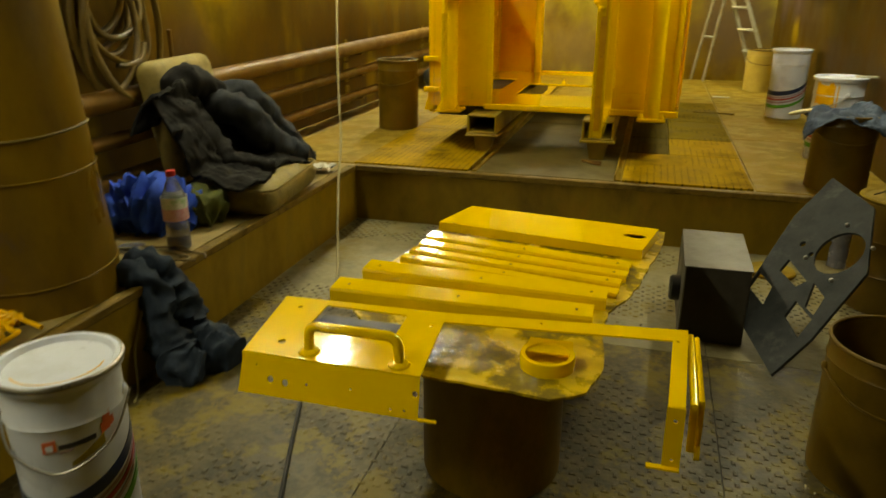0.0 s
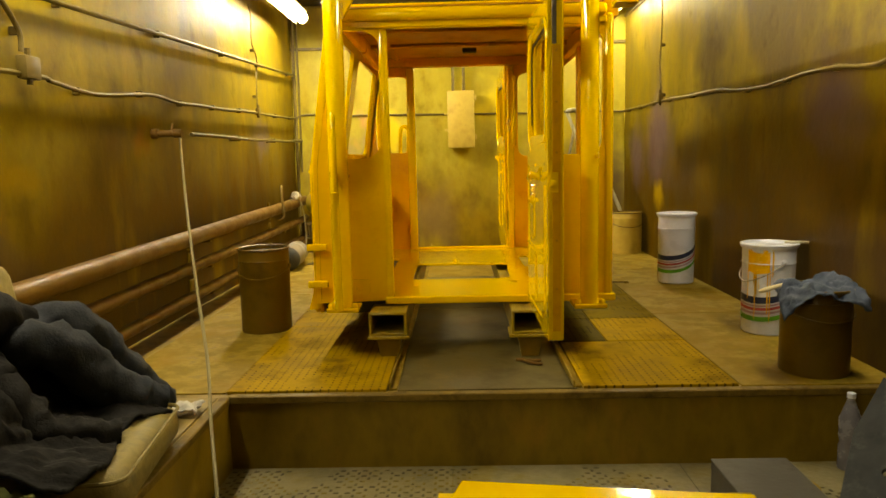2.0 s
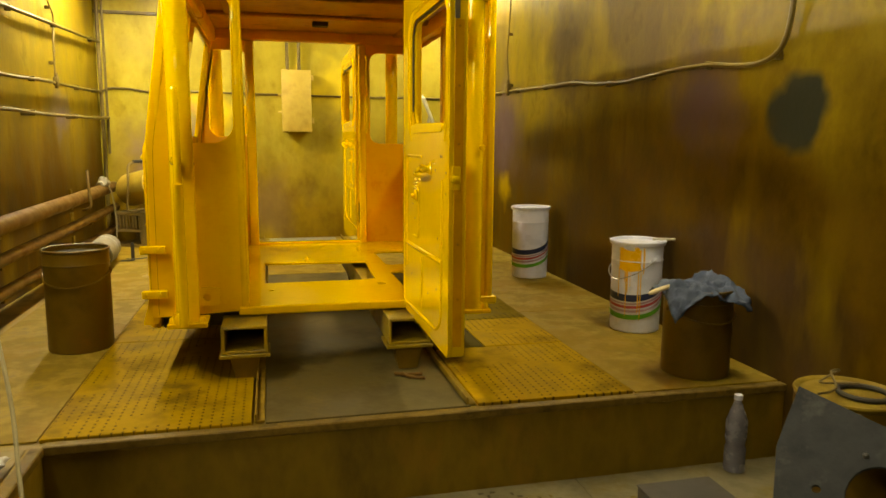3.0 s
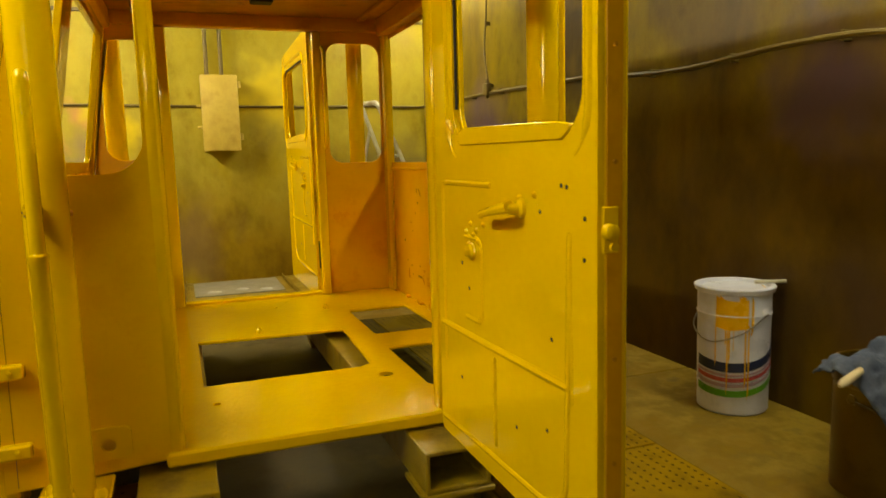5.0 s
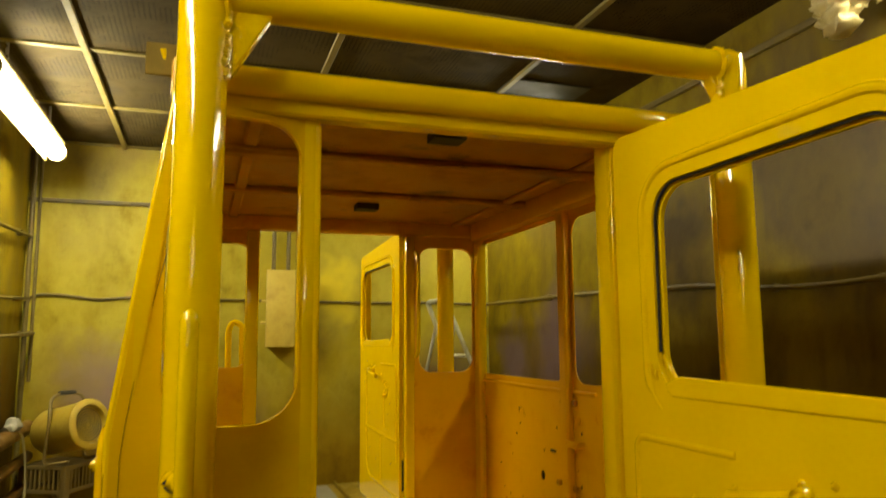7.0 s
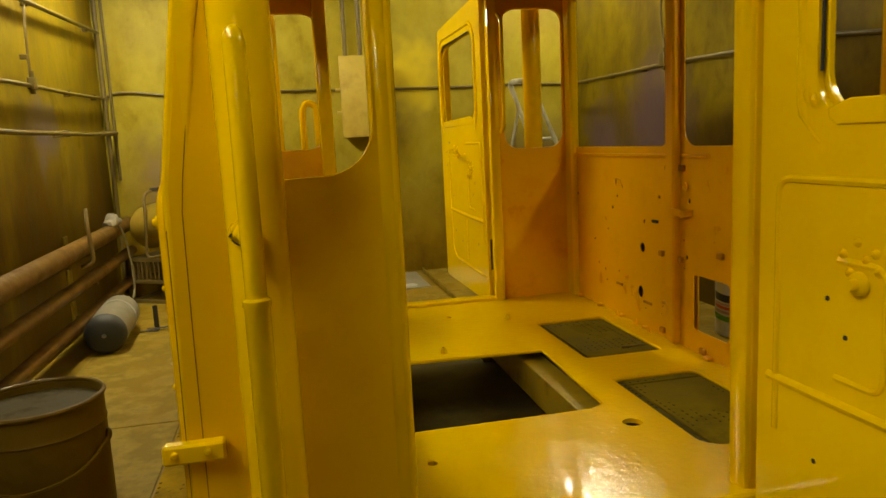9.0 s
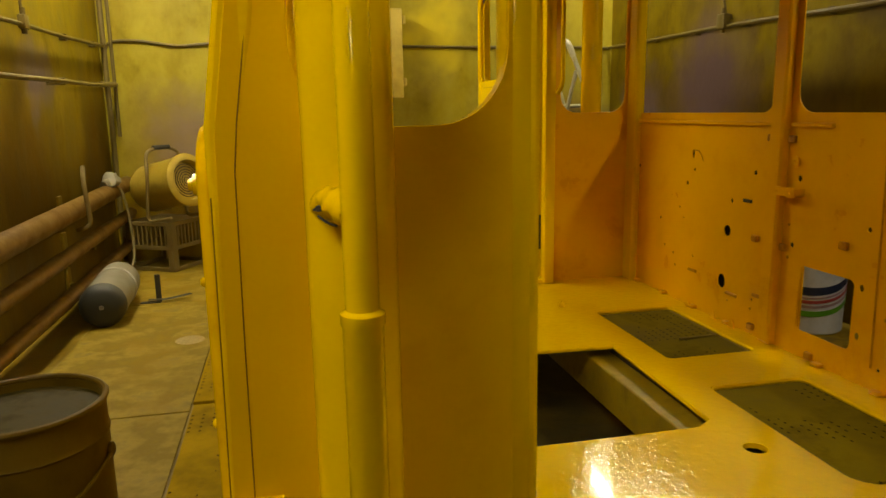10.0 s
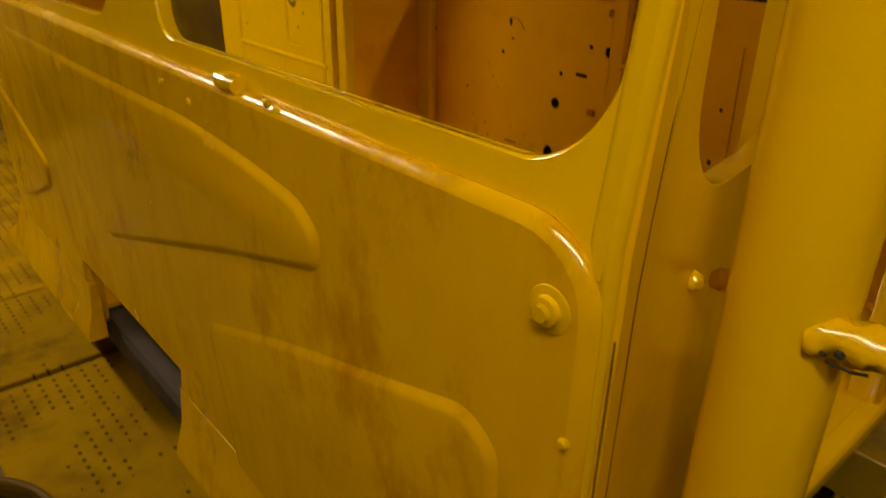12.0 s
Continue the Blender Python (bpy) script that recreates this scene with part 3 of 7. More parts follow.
def wall_patch(mat, centre, radius, colour, ragged=0.5, rim=(1.5, 0.45)):
    """A patch of another colour on the wall, such as a grey primer test, soft at its rim."""
    n, l = mat.node_tree.nodes, mat.node_tree.links
    b = n["Principled BSDF"]
    tc = next(x for x in n if x.type == "TEX_COORD")
    no = n.new("ShaderNodeTexNoise")
    no.inputs["Scale"].default_value = 5.0
    l.new(tc.outputs["Object"], no.inputs["Vector"])
    add = n.new("ShaderNodeVectorMath")
    add.operation = "MULTIPLY_ADD"
    l.new(no.outputs["Color"], add.inputs[0])
    add.inputs[1].default_value = (ragged, ragged, ragged)
    l.new(tc.outputs["Object"], add.inputs[2])
    dist = n.new("ShaderNodeVectorMath")
    dist.operation = "DISTANCE"
    l.new(add.outputs[0], dist.inputs[0])
    dist.inputs[1].default_value = [c + ragged / 2 for c in centre]
    mr = n.new("ShaderNodeMapRange")
    mr.inputs["From Min"].default_value, mr.inputs["From Max"].default_value = radius * rim[0], radius * rim[1]
    l.new(dist.outputs["Value"], mr.inputs["Value"])
    old = b.inputs["Base Color"].links[0].from_socket
    mix = n.new("ShaderNodeMix")
    mix.data_type = "RGBA"
    l.new(mr.outputs[0], mix.inputs["Factor"])
    l.new(old, mix.inputs["A"])
    mix.inputs["B"].default_value = (*colour, 1)
    l.new(mix.outputs["Result"], b.inputs["Base Color"])


wall_patch(WALL_RIGHT, (1.17, 6.95, 1.34), 0.34, (0.115, 0.072, 0.082))
wall_patch(WALL_RIGHT, (1.17, 4.05, 1.42), 0.24, (0.075, 0.043, 0.046))
wall_patch(WALL_RIGHT, (1.17, 3.42, 1.35), 0.15, (0.020, 0.024, 0.017), 0.14, (1.12, 0.80))
wall_patch(WALL_RIGHT, (1.17, 7.75, 1.20), 0.24, (0.13, 0.085, 0.085))
wall_patch(WALL_RIGHT, (1.17, 6.95, 0.84), 0.13, (0.34, 0.235, 0.006), 0.25)
wall_patch(WALL_RIGHT, (1.17, 5.70, 1.84), 0.30, (0.055, 0.034, 0.012))
wall_patch(WALL_BACK, (-1.66, 8.24, 1.05), 0.30, (0.25, 0.175, 0.125))
wall_patch(WALL_BACK, (-1.52, 8.24, 1.57), 0.12, (0.46, 0.24, 0.08))
wall_patch(WALL_BACK, (-1.34, 8.24, 1.47), 0.16, (0.58, 0.44, 0.02))
# wide darker violet brown patch low in the back right corner
wall_patch(WALL_BACK, (0.80, 8.24, 0.85), 0.42, (0.12, 0.078, 0.035))
wall_patch(WALL_BACK, (-0.15, 8.24, 1.75), 0.20, (0.56, 0.43, 0.03))
wall_patch(WALL, (-2.33, 7.00, 1.42), 0.16, (0.15, 0.105, 0.085))
wall_patch(WALL, (-2.33, 4.55, 1.31), 0.10, (0.20, 0.095, 0.003))
wall_patch(WALL, (-2.33, 3.38, 1.18), 0.14, (0.21, 0.125, 0.003))
build_room()


# ---- fluorescent lamps ----
def fluorescent_lamp(x, y0, y1, z, tube_mat, label):
    yc = (y0 + y1) / 2
    lamp = thing("fluorescent_lamp", (x, yc, z), label, "lamp", "fluorescent lamps")
    b = B(); lathe(b, (x, y0 + 0.03, z), (0, 1, 0), [(0, 0.035), (0.01, 0.052), (y1 - y0 - 0.07, 0.052), (y1 - y0 - 0.06, 0.035)], 20)
    part("diffuser", b, tube_mat, lamp, "glowing white diffuser")
    b = B(); box(b, x - 0.045, y0, z + 0.05, x + 0.045, y1, z + 0.075, 0.006)
    part("housing", b, CEIL_RIB, lamp, "dusty lamp housing")
    # plate added on the wall side to hold the lamp's glare off the wall
    w = -1 if x < 0 else 1
    b = B(); sheet(b, [(x + w * 0.062, z - 0.055), (x + w * 0.066, z - 0.055), (x + w * 0.052, z + 0.05), (x + w * 0.047, z + 0.05)], [], y1 - y0, on_y(y0))
    part("reflector", b, CEIL_RIB, lamp, "plate added on the wall side to shade the wall")
    for y in (y0 - 0.005, y1 - 0.03):
        b = B(); lathe(b, (x, y, z), (0, 1, 0), [(0, 0.04), (0.008, 0.056), (0.035, 0.056)], 20)
        part("end_cap", b, CEIL_RIB, lamp)
    for y in (y0 + 0.3, y1 - 0.3):
        b = B(); cyl(b, (x, y, z + 0.07), (x, y, CEIL), 0.008, seg=8)
        part("hanger", b, STEEL, lamp)
    return lamp


fluorescent_lamp(-2.06, 6.05, 7.66, 2.58, TUBE_LIGHT, "lit fluorescent lamp beside the pale back corner")
fluorescent_lamp(-2.06, 2.42, 4.03, 2.58, TUBE_MID, "dimmer fluorescent lamp high over the side ledge")
# fill lamp with no known fixture, added to brighten the near floor
fluorescent_lamp(-2.06, -1.20, 0.41, 2.58, TUBE_DIM, "unseen fluorescent lamp added as fill at the room's near end")
fluorescent_lamp(1.00, 6.58, 8.12, 2.70, TUBE_WEAK, "lit fluorescent lamp over the back of the east wall")
fluorescent_lamp(1.00, 2.95, 4.36, 2.58, TUBE_DIM, "lit fluorescent lamp with plastic film on its end")


YELLOW_WELD = material("hammered_weld_yellow", [(0.76, 0.48, 0.003), (0.82, 0.53, 0.004)], 6.0, 0.10, bump=1.0, bump_scale=30, bump_depth=0.010, coat=0.6)
YELLOW_ROUGH = material("rough_welded_yellow", [(0.76, 0.48, 0.003), (0.82, 0.53, 0.004)], 6.0, 0.12, bump=0.55, bump_scale=48, bump_depth=0.004, coat=0.5)


# ---- tractor cab ----
FY, BY, RX, ZF, ZT = 4.012, 5.88, 0.15, 0.545, 1.85
CY, PY = 3.968, 3.906      # front corner of the side, rollover posts


def arc_path(pts, r, n=5):
    """A polyline with its inner corners rounded."""
    out = [pts[0]]
    for a, b, c in zip(pts, pts[1:], pts[2:]):
        a, b, c = Vector(a), Vector(b), Vector(c)
        d0, d1 = (a - b).normalized(), (c - b).normalized()
        q = min(r, (a - b).length * 0.45, (c - b).length * 0.45)
        p0, p1 = b + d0 * q, b + d1 * q
        for k in range(n + 1):
            t = k / n
            out.append(p0 * (1 - t) ** 2 + b * 2 * t * (1 - t) + p1 * t * t)
    out.append(pts[-1])
    return out


def circle(u, v, r, n=10, sv=1.0):
    return [(u + r * math.cos(2 * math.pi * i / n), v + sv * r * math.sin(2 * math.pi * i / n)) for i in range(n)]


def bolt(bm, p, axis, r, h):
    lathe(bm, p, axis, [(0, r), (h * 0.6, r), (h, r * 0.6)], 8)


def build_cab():
    cab = thing("tractor_cab", (-0.6, 4.9, 0.50), "freshly painted glossy yellow tractor cab shell with its doors open", "tractor cab")
    # front face
    b = B()
    slant = lambda u, v, w: Vector((u, CY - 0.006 + 0.16 * (u + 1.262) + w, v))
    sheet(b, [(-1.288, 0.53), (-0.918, 0.53), (-0.918, 1.83), (-1.186, 1.83), (-1.274, 1.21)],
          [rrect(-1.198, 1.216, -0.955, 1.80, (0.085, 0.085, 0.075, 0.075), 8)], 0.022, slant)
    part("front_panel", b, YELLOW_FRONT, cab, "yellow front panel with a round-cornered window opening", bevel=0.005)
    b = B()
    sheet(b, [(-0.25, 0.53), (0.10, 0.53), (0.10, 1.845), (-0.25, 1.845)], [rrect(-0.195, 1.215, 0.084, 1.80, 0.07, 8)], 0.022, on_y(FY))
    part("front_panel", b, YELLOW_FRONT, cab, "yellow front panel with a round-cornered window opening", bevel=0.005)
    # corner pillar leaning back above the waist
    for y0, y1, nm in ((CY - 0.003, CY + 0.020, "corner_pillar"), (BY - 0.06, BY + 0.012, "corner_pillar")):
        b = B(); sheet(b, [(-1.290, 0.50), (-1.262, 0.50), (-1.245, 1.2), (-1.160, 1.86), (-1.192, 1.86), (-1.284, 1.22)], [], y1 - y0, on_y(y0))
        part(nm, b, YELLOW, cab, bevel=0.006)
    b = B(); sheet(b, [(0.096, 0.52), (0.134, 0.52), (0.134, 1.86), (0.096, 1.86)], [], 0.10, on_y(FY - 0.008))
    part("corner_pillar", b, YELLOW, cab, bevel=0.012)
    b = B(); sheet(b, [(0.125, 0.52), (0.165, 0.52), (0.165, 1.86), (0.125, 1.86)], [], 0.09, on_y(BY - 0.08))
    part("corner_pillar", b, YELLOW, cab, bevel=0.012)
    # door jambs, front and back
    for x0, x1, y0, y1 in ((-0.958, -0.918, FY - 0.002, FY + 0.05), (-0.262, -0.215, FY + 0.002, FY + 0.06), (-0.958, -0.90, BY - 0.045, BY + 0.008), (-0.232, -0.185, BY - 0.045, BY + 0.008)):
        b = B(); box(b, x0, y0, 0.535, x1, y1, 1.86, 0.014, 2)
        part("door_jamb", b, YELLOW, cab)
    b = B()
    tube(b, [(-0.922, FY + 0.004, 0.56), (-0.922, FY + 0.004, 1.80)], 0.007, 8)
    part("weather_strip", b, YELLOW, cab)
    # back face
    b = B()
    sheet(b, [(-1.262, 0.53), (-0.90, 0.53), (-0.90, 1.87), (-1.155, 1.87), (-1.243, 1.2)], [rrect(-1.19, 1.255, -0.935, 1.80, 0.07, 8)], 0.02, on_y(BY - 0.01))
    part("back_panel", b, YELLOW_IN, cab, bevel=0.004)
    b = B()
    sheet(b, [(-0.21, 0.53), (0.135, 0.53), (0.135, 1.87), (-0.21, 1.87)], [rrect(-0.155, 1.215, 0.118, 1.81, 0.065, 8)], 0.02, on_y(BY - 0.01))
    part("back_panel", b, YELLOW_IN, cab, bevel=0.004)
    b = B(); box(b, -0.92, BY - 0.03, 0.515, -0.19, BY + 0.03, 0.56, 0.006)
    part("back_sill", b, YELLOW, cab)
    b = B(); box(b, -1.16, BY - 0.03, 1.865, 0.15, BY + 0.03, 1.93, 0.012, 2)
    part("back_header", b, YELLOW_IN, cab)
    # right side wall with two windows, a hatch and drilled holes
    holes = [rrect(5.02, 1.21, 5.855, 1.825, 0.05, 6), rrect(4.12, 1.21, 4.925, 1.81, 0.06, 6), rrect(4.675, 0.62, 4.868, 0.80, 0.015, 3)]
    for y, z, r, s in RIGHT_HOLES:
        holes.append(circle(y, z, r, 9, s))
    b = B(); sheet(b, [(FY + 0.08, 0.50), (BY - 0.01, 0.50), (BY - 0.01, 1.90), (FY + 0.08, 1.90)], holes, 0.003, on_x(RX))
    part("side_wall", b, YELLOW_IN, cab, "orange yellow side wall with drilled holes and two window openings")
    # two sheets added behind the wall so that its drilled holes look dark
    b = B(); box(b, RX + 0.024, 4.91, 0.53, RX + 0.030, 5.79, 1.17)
    part("liner", b, DARK, cab, "dark sheet added behind the drilled wall to blacken its holes")
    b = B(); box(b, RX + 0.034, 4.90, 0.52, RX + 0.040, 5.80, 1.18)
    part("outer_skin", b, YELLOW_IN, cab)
    b = B(); box(b, RX - 0.028, 4.945, 0.55, RX + 0.002, 5.0, 1.86, 0.006)
    part("window_post", b, YELLOW_IN, cab)
    b = B(); box(b, RX - 0.016, 4.40, 0.55, RX + 0.002, 4.44, 1.20, 0.006)
    part("wall_rib", b, YELLOW_IN, cab)
    b = B(); box(b, RX - 0.012, 5.005, 1.172, RX + 0.002, 5.80, 1.184, 0.003)
    part("sill_strip", b, YELLOW_IN, cab)
    b = B(); box(b, RX - 0.012, 4.78, 1.172, RX + 0.002, 4.935, 1.184, 0.003)
    part("sill_strip", b, YELLOW_IN, cab)
    for k in range(9):
        y = 4.15 + 0.2 * k
        b = B(); box(b, RX - 0.022, y, 0.546, RX, y + 0.030, 0.556, 0.003)
        part("floor_tab", b, YELLOW_IN, cab)
    for y, z in ((5.000, 1.130), (4.915, 1.129), (5.045, 0.832), (4.920, 0.828), (4.700, 0.872), (5.040, 0.560), (4.790, 0.552)):
        b = B(); box(b, RX - 0.014, y, z, RX, y + 0.026, z + 0.020, 0.003)
        part("clip", b, SCUFF, cab)
    # strap bracket across the window post, with an eye above it
    b = B(); sheet(b, rrect(4.872, 0.986, 4.962, 1.010, 0.008, 3), [circle(4.890, 0.998, 0.005, 8), circle(4.945, 0.998, 0.005, 8)], 0.004, on_x(RX - 0.034))
    part("strap_bracket", b, YELLOW_IN, cab, "small strap bracket across the post")
    for y in (4.874, 4.956):
        b = B(); box(b, RX - 0.030, y, 0.988, RX + 0.001, y + 0.005, 1.008, 0.001)
        part("bracket_leg", b, YELLOW_IN, cab)
    b = B(); sheet(b, rrect(4.892, 1.064, 4.918, 1.094, 0.012, 4), [circle(4.905, 1.078, 0.006, 10)], 0.005, on_x(RX - 0.012))
    part("eye_plate", b, YELLOW_IN, cab)
    # bent lugs along the floor seam, and a deep scratch
    for y in (5.383, 5.231, 5.131):
        b = B(); sheet(b, [(y - 0.016, 0.545), (y + 0.016, 0.545), (y + 0.010, 0.562), (y - 0.004, 0.572)], [], 0.004, on_x(RX - 0.020))
        part("floor_lug", b, YELLOW_IN, cab)
    b = B(); tube(b, curve([(RX, 5.425, 1.084), (RX, 5.385, 1.082), (RX, 5.360, 1.052)], 4), 0.0022, 6)
    part("scratch", b, SCUFF, cab)
    rng = random.Random(21)
    for k in range(26):
        y, z = 4.2 + 1.6 * rng.random(), 0.60 + 0.55 * rng.random()
        if 4.64 < y < 4.90 and z < 0.84:
            continue
        b = B()
        if k % 4 == 0:
            box(b, RX - 0.006, y, z, RX + 0.001, y + 0.035 + 0.03 * rng.random(), z + 0.010, 0.002)
        else:
            lathe(b, (RX + 0.001, y, z), (-1, 0, 0), [(0, 0.004 + 0.003 * rng.random()), (0.003, 0.003)], 8)
        part("bracket_stub" if k % 4 == 0 else "rivet", b, SCUFF if k % 3 else DARK, cab)
    b = B(); tube(b, [(RX - 0.002, 4.60, 0.60), (RX - 0.002, 4.61, 1.10)], 0.0025, 6)
    part("seam_bead", b, SCUFF, cab)
    # left side: lower wall with a notch, pressed skin, leaning upper frame
    low = [(CY + 0.02, 0.48), (4.845, 0.48), (4.790, 0.690), (5.305, 0.700), (5.335, 0.48), (BY - 0.02, 0.48), (BY - 0.02, 1.25), (CY + 0.02, 1.25)]
    b = B(); sheet(b, low, [], 0.015, on_x(-1.276))
    side = part("side_wall", b, YELLOW_RUNS, cab, "glossy yellow side wall with pressed ribs")
    skin = [(4.850, 0.485), (4.795, 0.680), (5.300, 0.690), (5.325, 0.485), (5.84, 0.485)] + [(5.84 - 0.05 * (1 - math.cos(a)), 1.185 + 0.05 * math.sin(a)) for a in (0, 0.5, 1.0, 1.57)]
    skin += [(4.036 - 0.068 * math.sin(a), 1.160 + 0.064 * math.cos(a)) for a in (0, 0.26, 0.52, 0.78, 1.05, 1.31, 1.57)] + [(3.968, 0.485)]
    b = B(); sheet(b, skin, [], 0.022, on_x(-1.296))
    part("pressed_skin", b, YELLOW_RUNS, side, "proud pressed outer skin with a rounded upper corner", bevel=0.013)

    # the foot of the side spreads outwards to a thin rim
    for y0, y1 in ((CY, 4.800), (5.292, 5.90)):
        b = B(); n = 4 if y0 > 5 else 5
        rows = []
        for k in range(n + 1):
            y = y0 + (y1 - y0) * k / n
            tail = 0.14 * (y > 5.85)
            rows.append([b.verts.new(q) for q in ((-1.280, y, 0.640), (-1.2965, y, 0.640), (-1.303, y + tail * 0.3, 0.575), (-1.322, y + tail, 0.512), (-1.322, y + tail, 0.500), (-1.280, y + tail, 0.500))])
        for a, c in zip(rows, rows[1:]):
            for m in range(6):
                b.faces.new((a[m], a[(m + 1) % 6], c[(m + 1) % 6], c[m]))
        b.faces.new(rows[0]); b.faces.new(rows[-1])
        part("side_foot", b, YELLOW_RUNS, side, "foot of the side spreading outwards to a thin rim", smooth=50)

    def emboss(outline, rad, height, far, low_end):
        """A raised field pressed into the skin, with soft shoulders; it flattens out towards y = far."""
        pts, n = [], len(outline)
        for i in range(n):
            a, c, d = (Vector((*outline[k % n], 0)) for k in (i - 1, i, i + 1))
            q = min(rad, (a - c).length * 0.45, (d - c).length * 0.45)
            p0, p1 = c + (a - c).normalized() * q, c + (d - c).normalized() * q
            pts += [p0 * (1 - t) ** 2 + c * 2 * t * (1 - t) + p1 * t * t for t in (0, 0.2, 0.4, 0.6, 0.8, 1.0)]
        fine = []
        for p, q in zip(pts, pts[1:] + pts[:1]):
            k = max(1, int((q - p).length / 0.03))
            fine += [p.lerp(q, j / k) for j in range(k) if (q - p).length > 1e-5]
        area = sum(p.x * q.y - q.x * p.y for p, q in zip(fine, fine[1:] + fine[:1]))
        near = min(p.x for p in fine)
        b = B()
        rings = []
        m = len(fine)
        for inset, rise in ((0.0, -0.15), (0.004, 0.12), (0.008, 0.5), (0.012, 0.88), (0.016, 1.0)):
            ring = []
            for i, p in enumerate(fine):
                d = (fine[(i + 1) % m] - fine[i - 1]).normalized()
                inward = Vector((-d.y, d.x, 0)) * (1 if area > 0 else -1)
                q = p + inward * inset
                h = height * (1 - (1 - low_end) * (p.x - near) / (far - near))
                ring.append(b.verts.new((-1.2958 - h * rise, q.x, q.y)))
            rings.append(ring)
        for r0, r1 in zip(rings, rings[1:]):
            for i in range(m):
                b.faces.new((r0[i], r0[(i + 1) % m], r1[(i + 1) % m], r1[i]))
        for t in tessellate_polygon([[v.co.copy() for v in rings[-1]]]):
            if len(set(t)) == 3:
                b.faces.new([rings[-1][i] for i in t])
        part("pressed_field", b, YELLOW_RUNS, side, "raised pressed field of the outer skin", smooth=50)

    emboss([(5.55, 1.174), (5.03, 1.168), (4.60, 1.170), (4.44, 1.158), (4.33, 1.143), (4.291, 1.110), (4.300, 1.066), (4.522, 1.004), (5.035, 0.846), (5.22, 0.95)], 0.03, 0.0075, 5.55, 0.15)
    emboss([(4.632, 0.862), (4.391, 0.945), (4.219, 0.995), (4.080, 1.037), (4.038, 1.010), (4.038, 0.56), (4.58, 0.56)], 0.04, 0.0065, 4.63, 0.35)
    emboss([(5.78, 1.03), (5.577, 0.96), (5.40, 0.895), (5.42, 0.83), (5.60, 0.76), (5.79, 0.70)], 0.03, 0.0065, 5.80, 0.5)
    b = B(); lathe(b, (-1.295, 4.004, 1.160), (-1, 0, 0), [(0, 0.020), (0.002, 0.018), (0.003, 0.012), (0.007, 0.011), (0.008, 0.007), (0.012, 0.006)], 20)
    part("cap_bolt", b, YELLOW, side)
    b = B(); box(b, -1.298, 4.47, 1.222, -1.272, 4.50, 1.238, 0.003); cyl(b, (-1.290, 4.455, 1.230), (-1.290, 4.49, 1.230), 0.009, seg=12)
    part("window_catch", b, YELLOW, side)
    b = B(); box(b, -1.298, 5.60, 1.235, -1.272, 5.63, 1.251, 0.003); cyl(b, (-1.290, 5.59, 1.243), (-1.290, 5.62, 1.243), 0.009, seg=12)
    part("window_catch", b, YELLOW, side)
    for y, z in ((4.66, 1.20), (4.58, 1.19), (4.38, 1.228), (3.985, 0.9), (3.99, 0.7), (3.98, 1.06)):
        b = B(); bolt(b, (-1.295, y, z), (-1, 0, 0), 0.005, 0.005)
        part("rivet", b, YELLOW, side)
    lean = Vector((0.100, 0, 0.61))
    L = lean.length
    d = lean / L
    across = Vector((d.z, 0, -d.x))
    up = lambda u, v, w: Vector((-1.278, u, 1.238)) + d * v + across * w
    b = B()
    sheet(b, [(CY + 0.005, -0.05), (BY - 0.03, -0.05), (BY - 0.03, L), (CY + 0.005, L)],
          [rrect(3.990, 0.014, 4.715, L - 0.05, (0.075, 0.06, 0.06, 0.075), 8), rrect(4.90, 0.014, 5.80, L - 0.05, (0.05, 0.07, 0.07, 0.05), 8)], 0.022, up)
    part("window_frame", b, YELLOW, cab, "leaning yellow window frame with rounded openings", bevel=0.005)
    b = B(); lathe(b, (-1.150, CY + 0.016, 1.144), (-0.4, -1, 0), [(0, 0.008), (0.010, 0.008), (0.014, 0.004)], 10)
    part("stud", b, YELLOW, cab)
    # front corner seam flange
    for pts in ([(-1.262, 0.54), (-1.259, 1.00), (-1.2565, 1.175), (-1.2515, 1.224), (-1.235, 1.335), (-1.219, 1.42), (-1.135, 1.82)], [(-1.2865, 0.62), (-1.285, 0.82), (-1.283, 0.98), (-1.2812, 1.15)]):
        b = B(); tube(b, [slant(u, v, 0.0001) for u, v in pts], 0.0008, 6)
        part("seam", b, SEAM, cab)
    # floor with its openings
    main = [(-0.862, 4.515), (-0.36, 4.515), (-0.315, 4.545), (-0.298, 5.069), (-0.865, 5.10)]
    b = B(); sheet(b, [(-1.275, CY + 0.03), (-0.9, FY), (RX, FY), (RX, BY), (-1.275, BY), (-1.275, 5.36), (-1.0, 5.36), (-1.0, 4.70), (-1.275, 4.70)],
                   [main, rrect(-0.205, 4.92, 0.075, 5.405, 0.02, 3), rrect(-0.215, 4.215, 0.06, 4.715, (0.06, 0.02, 0.02, 0.02), 4), circle(-0.305, 4.40, 0.024, 14), circle(-0.83, 4.33, 0.012, 10), circle(-0.5, 5.62, 0.012, 10)],
                   0.012, on_z(ZF - 0.012))
    part("floor_pan", b, YELLOW_FLOOR, cab, "wet-looking glossy yellow floor with cut-out hatches")
    for pts in (main, rrect(-0.205, 4.92, 0.075, 5.405, 0.02, 3), rrect(-0.215, 4.215, 0.06, 4.715, 0.03, 3)):
        b = B(); tube(b, [(x, y, ZF - 0.006) for x, y in pts], 0.006, 6, True)
        part("hatch_rim", b, YELLOW, cab)
    b = B()
    box(b, -0.96, FY - 0.014, 0.512, 0.15, FY + 0.03, 0.548, 0.006)
    part("front_sill", b, YELLOW, cab)
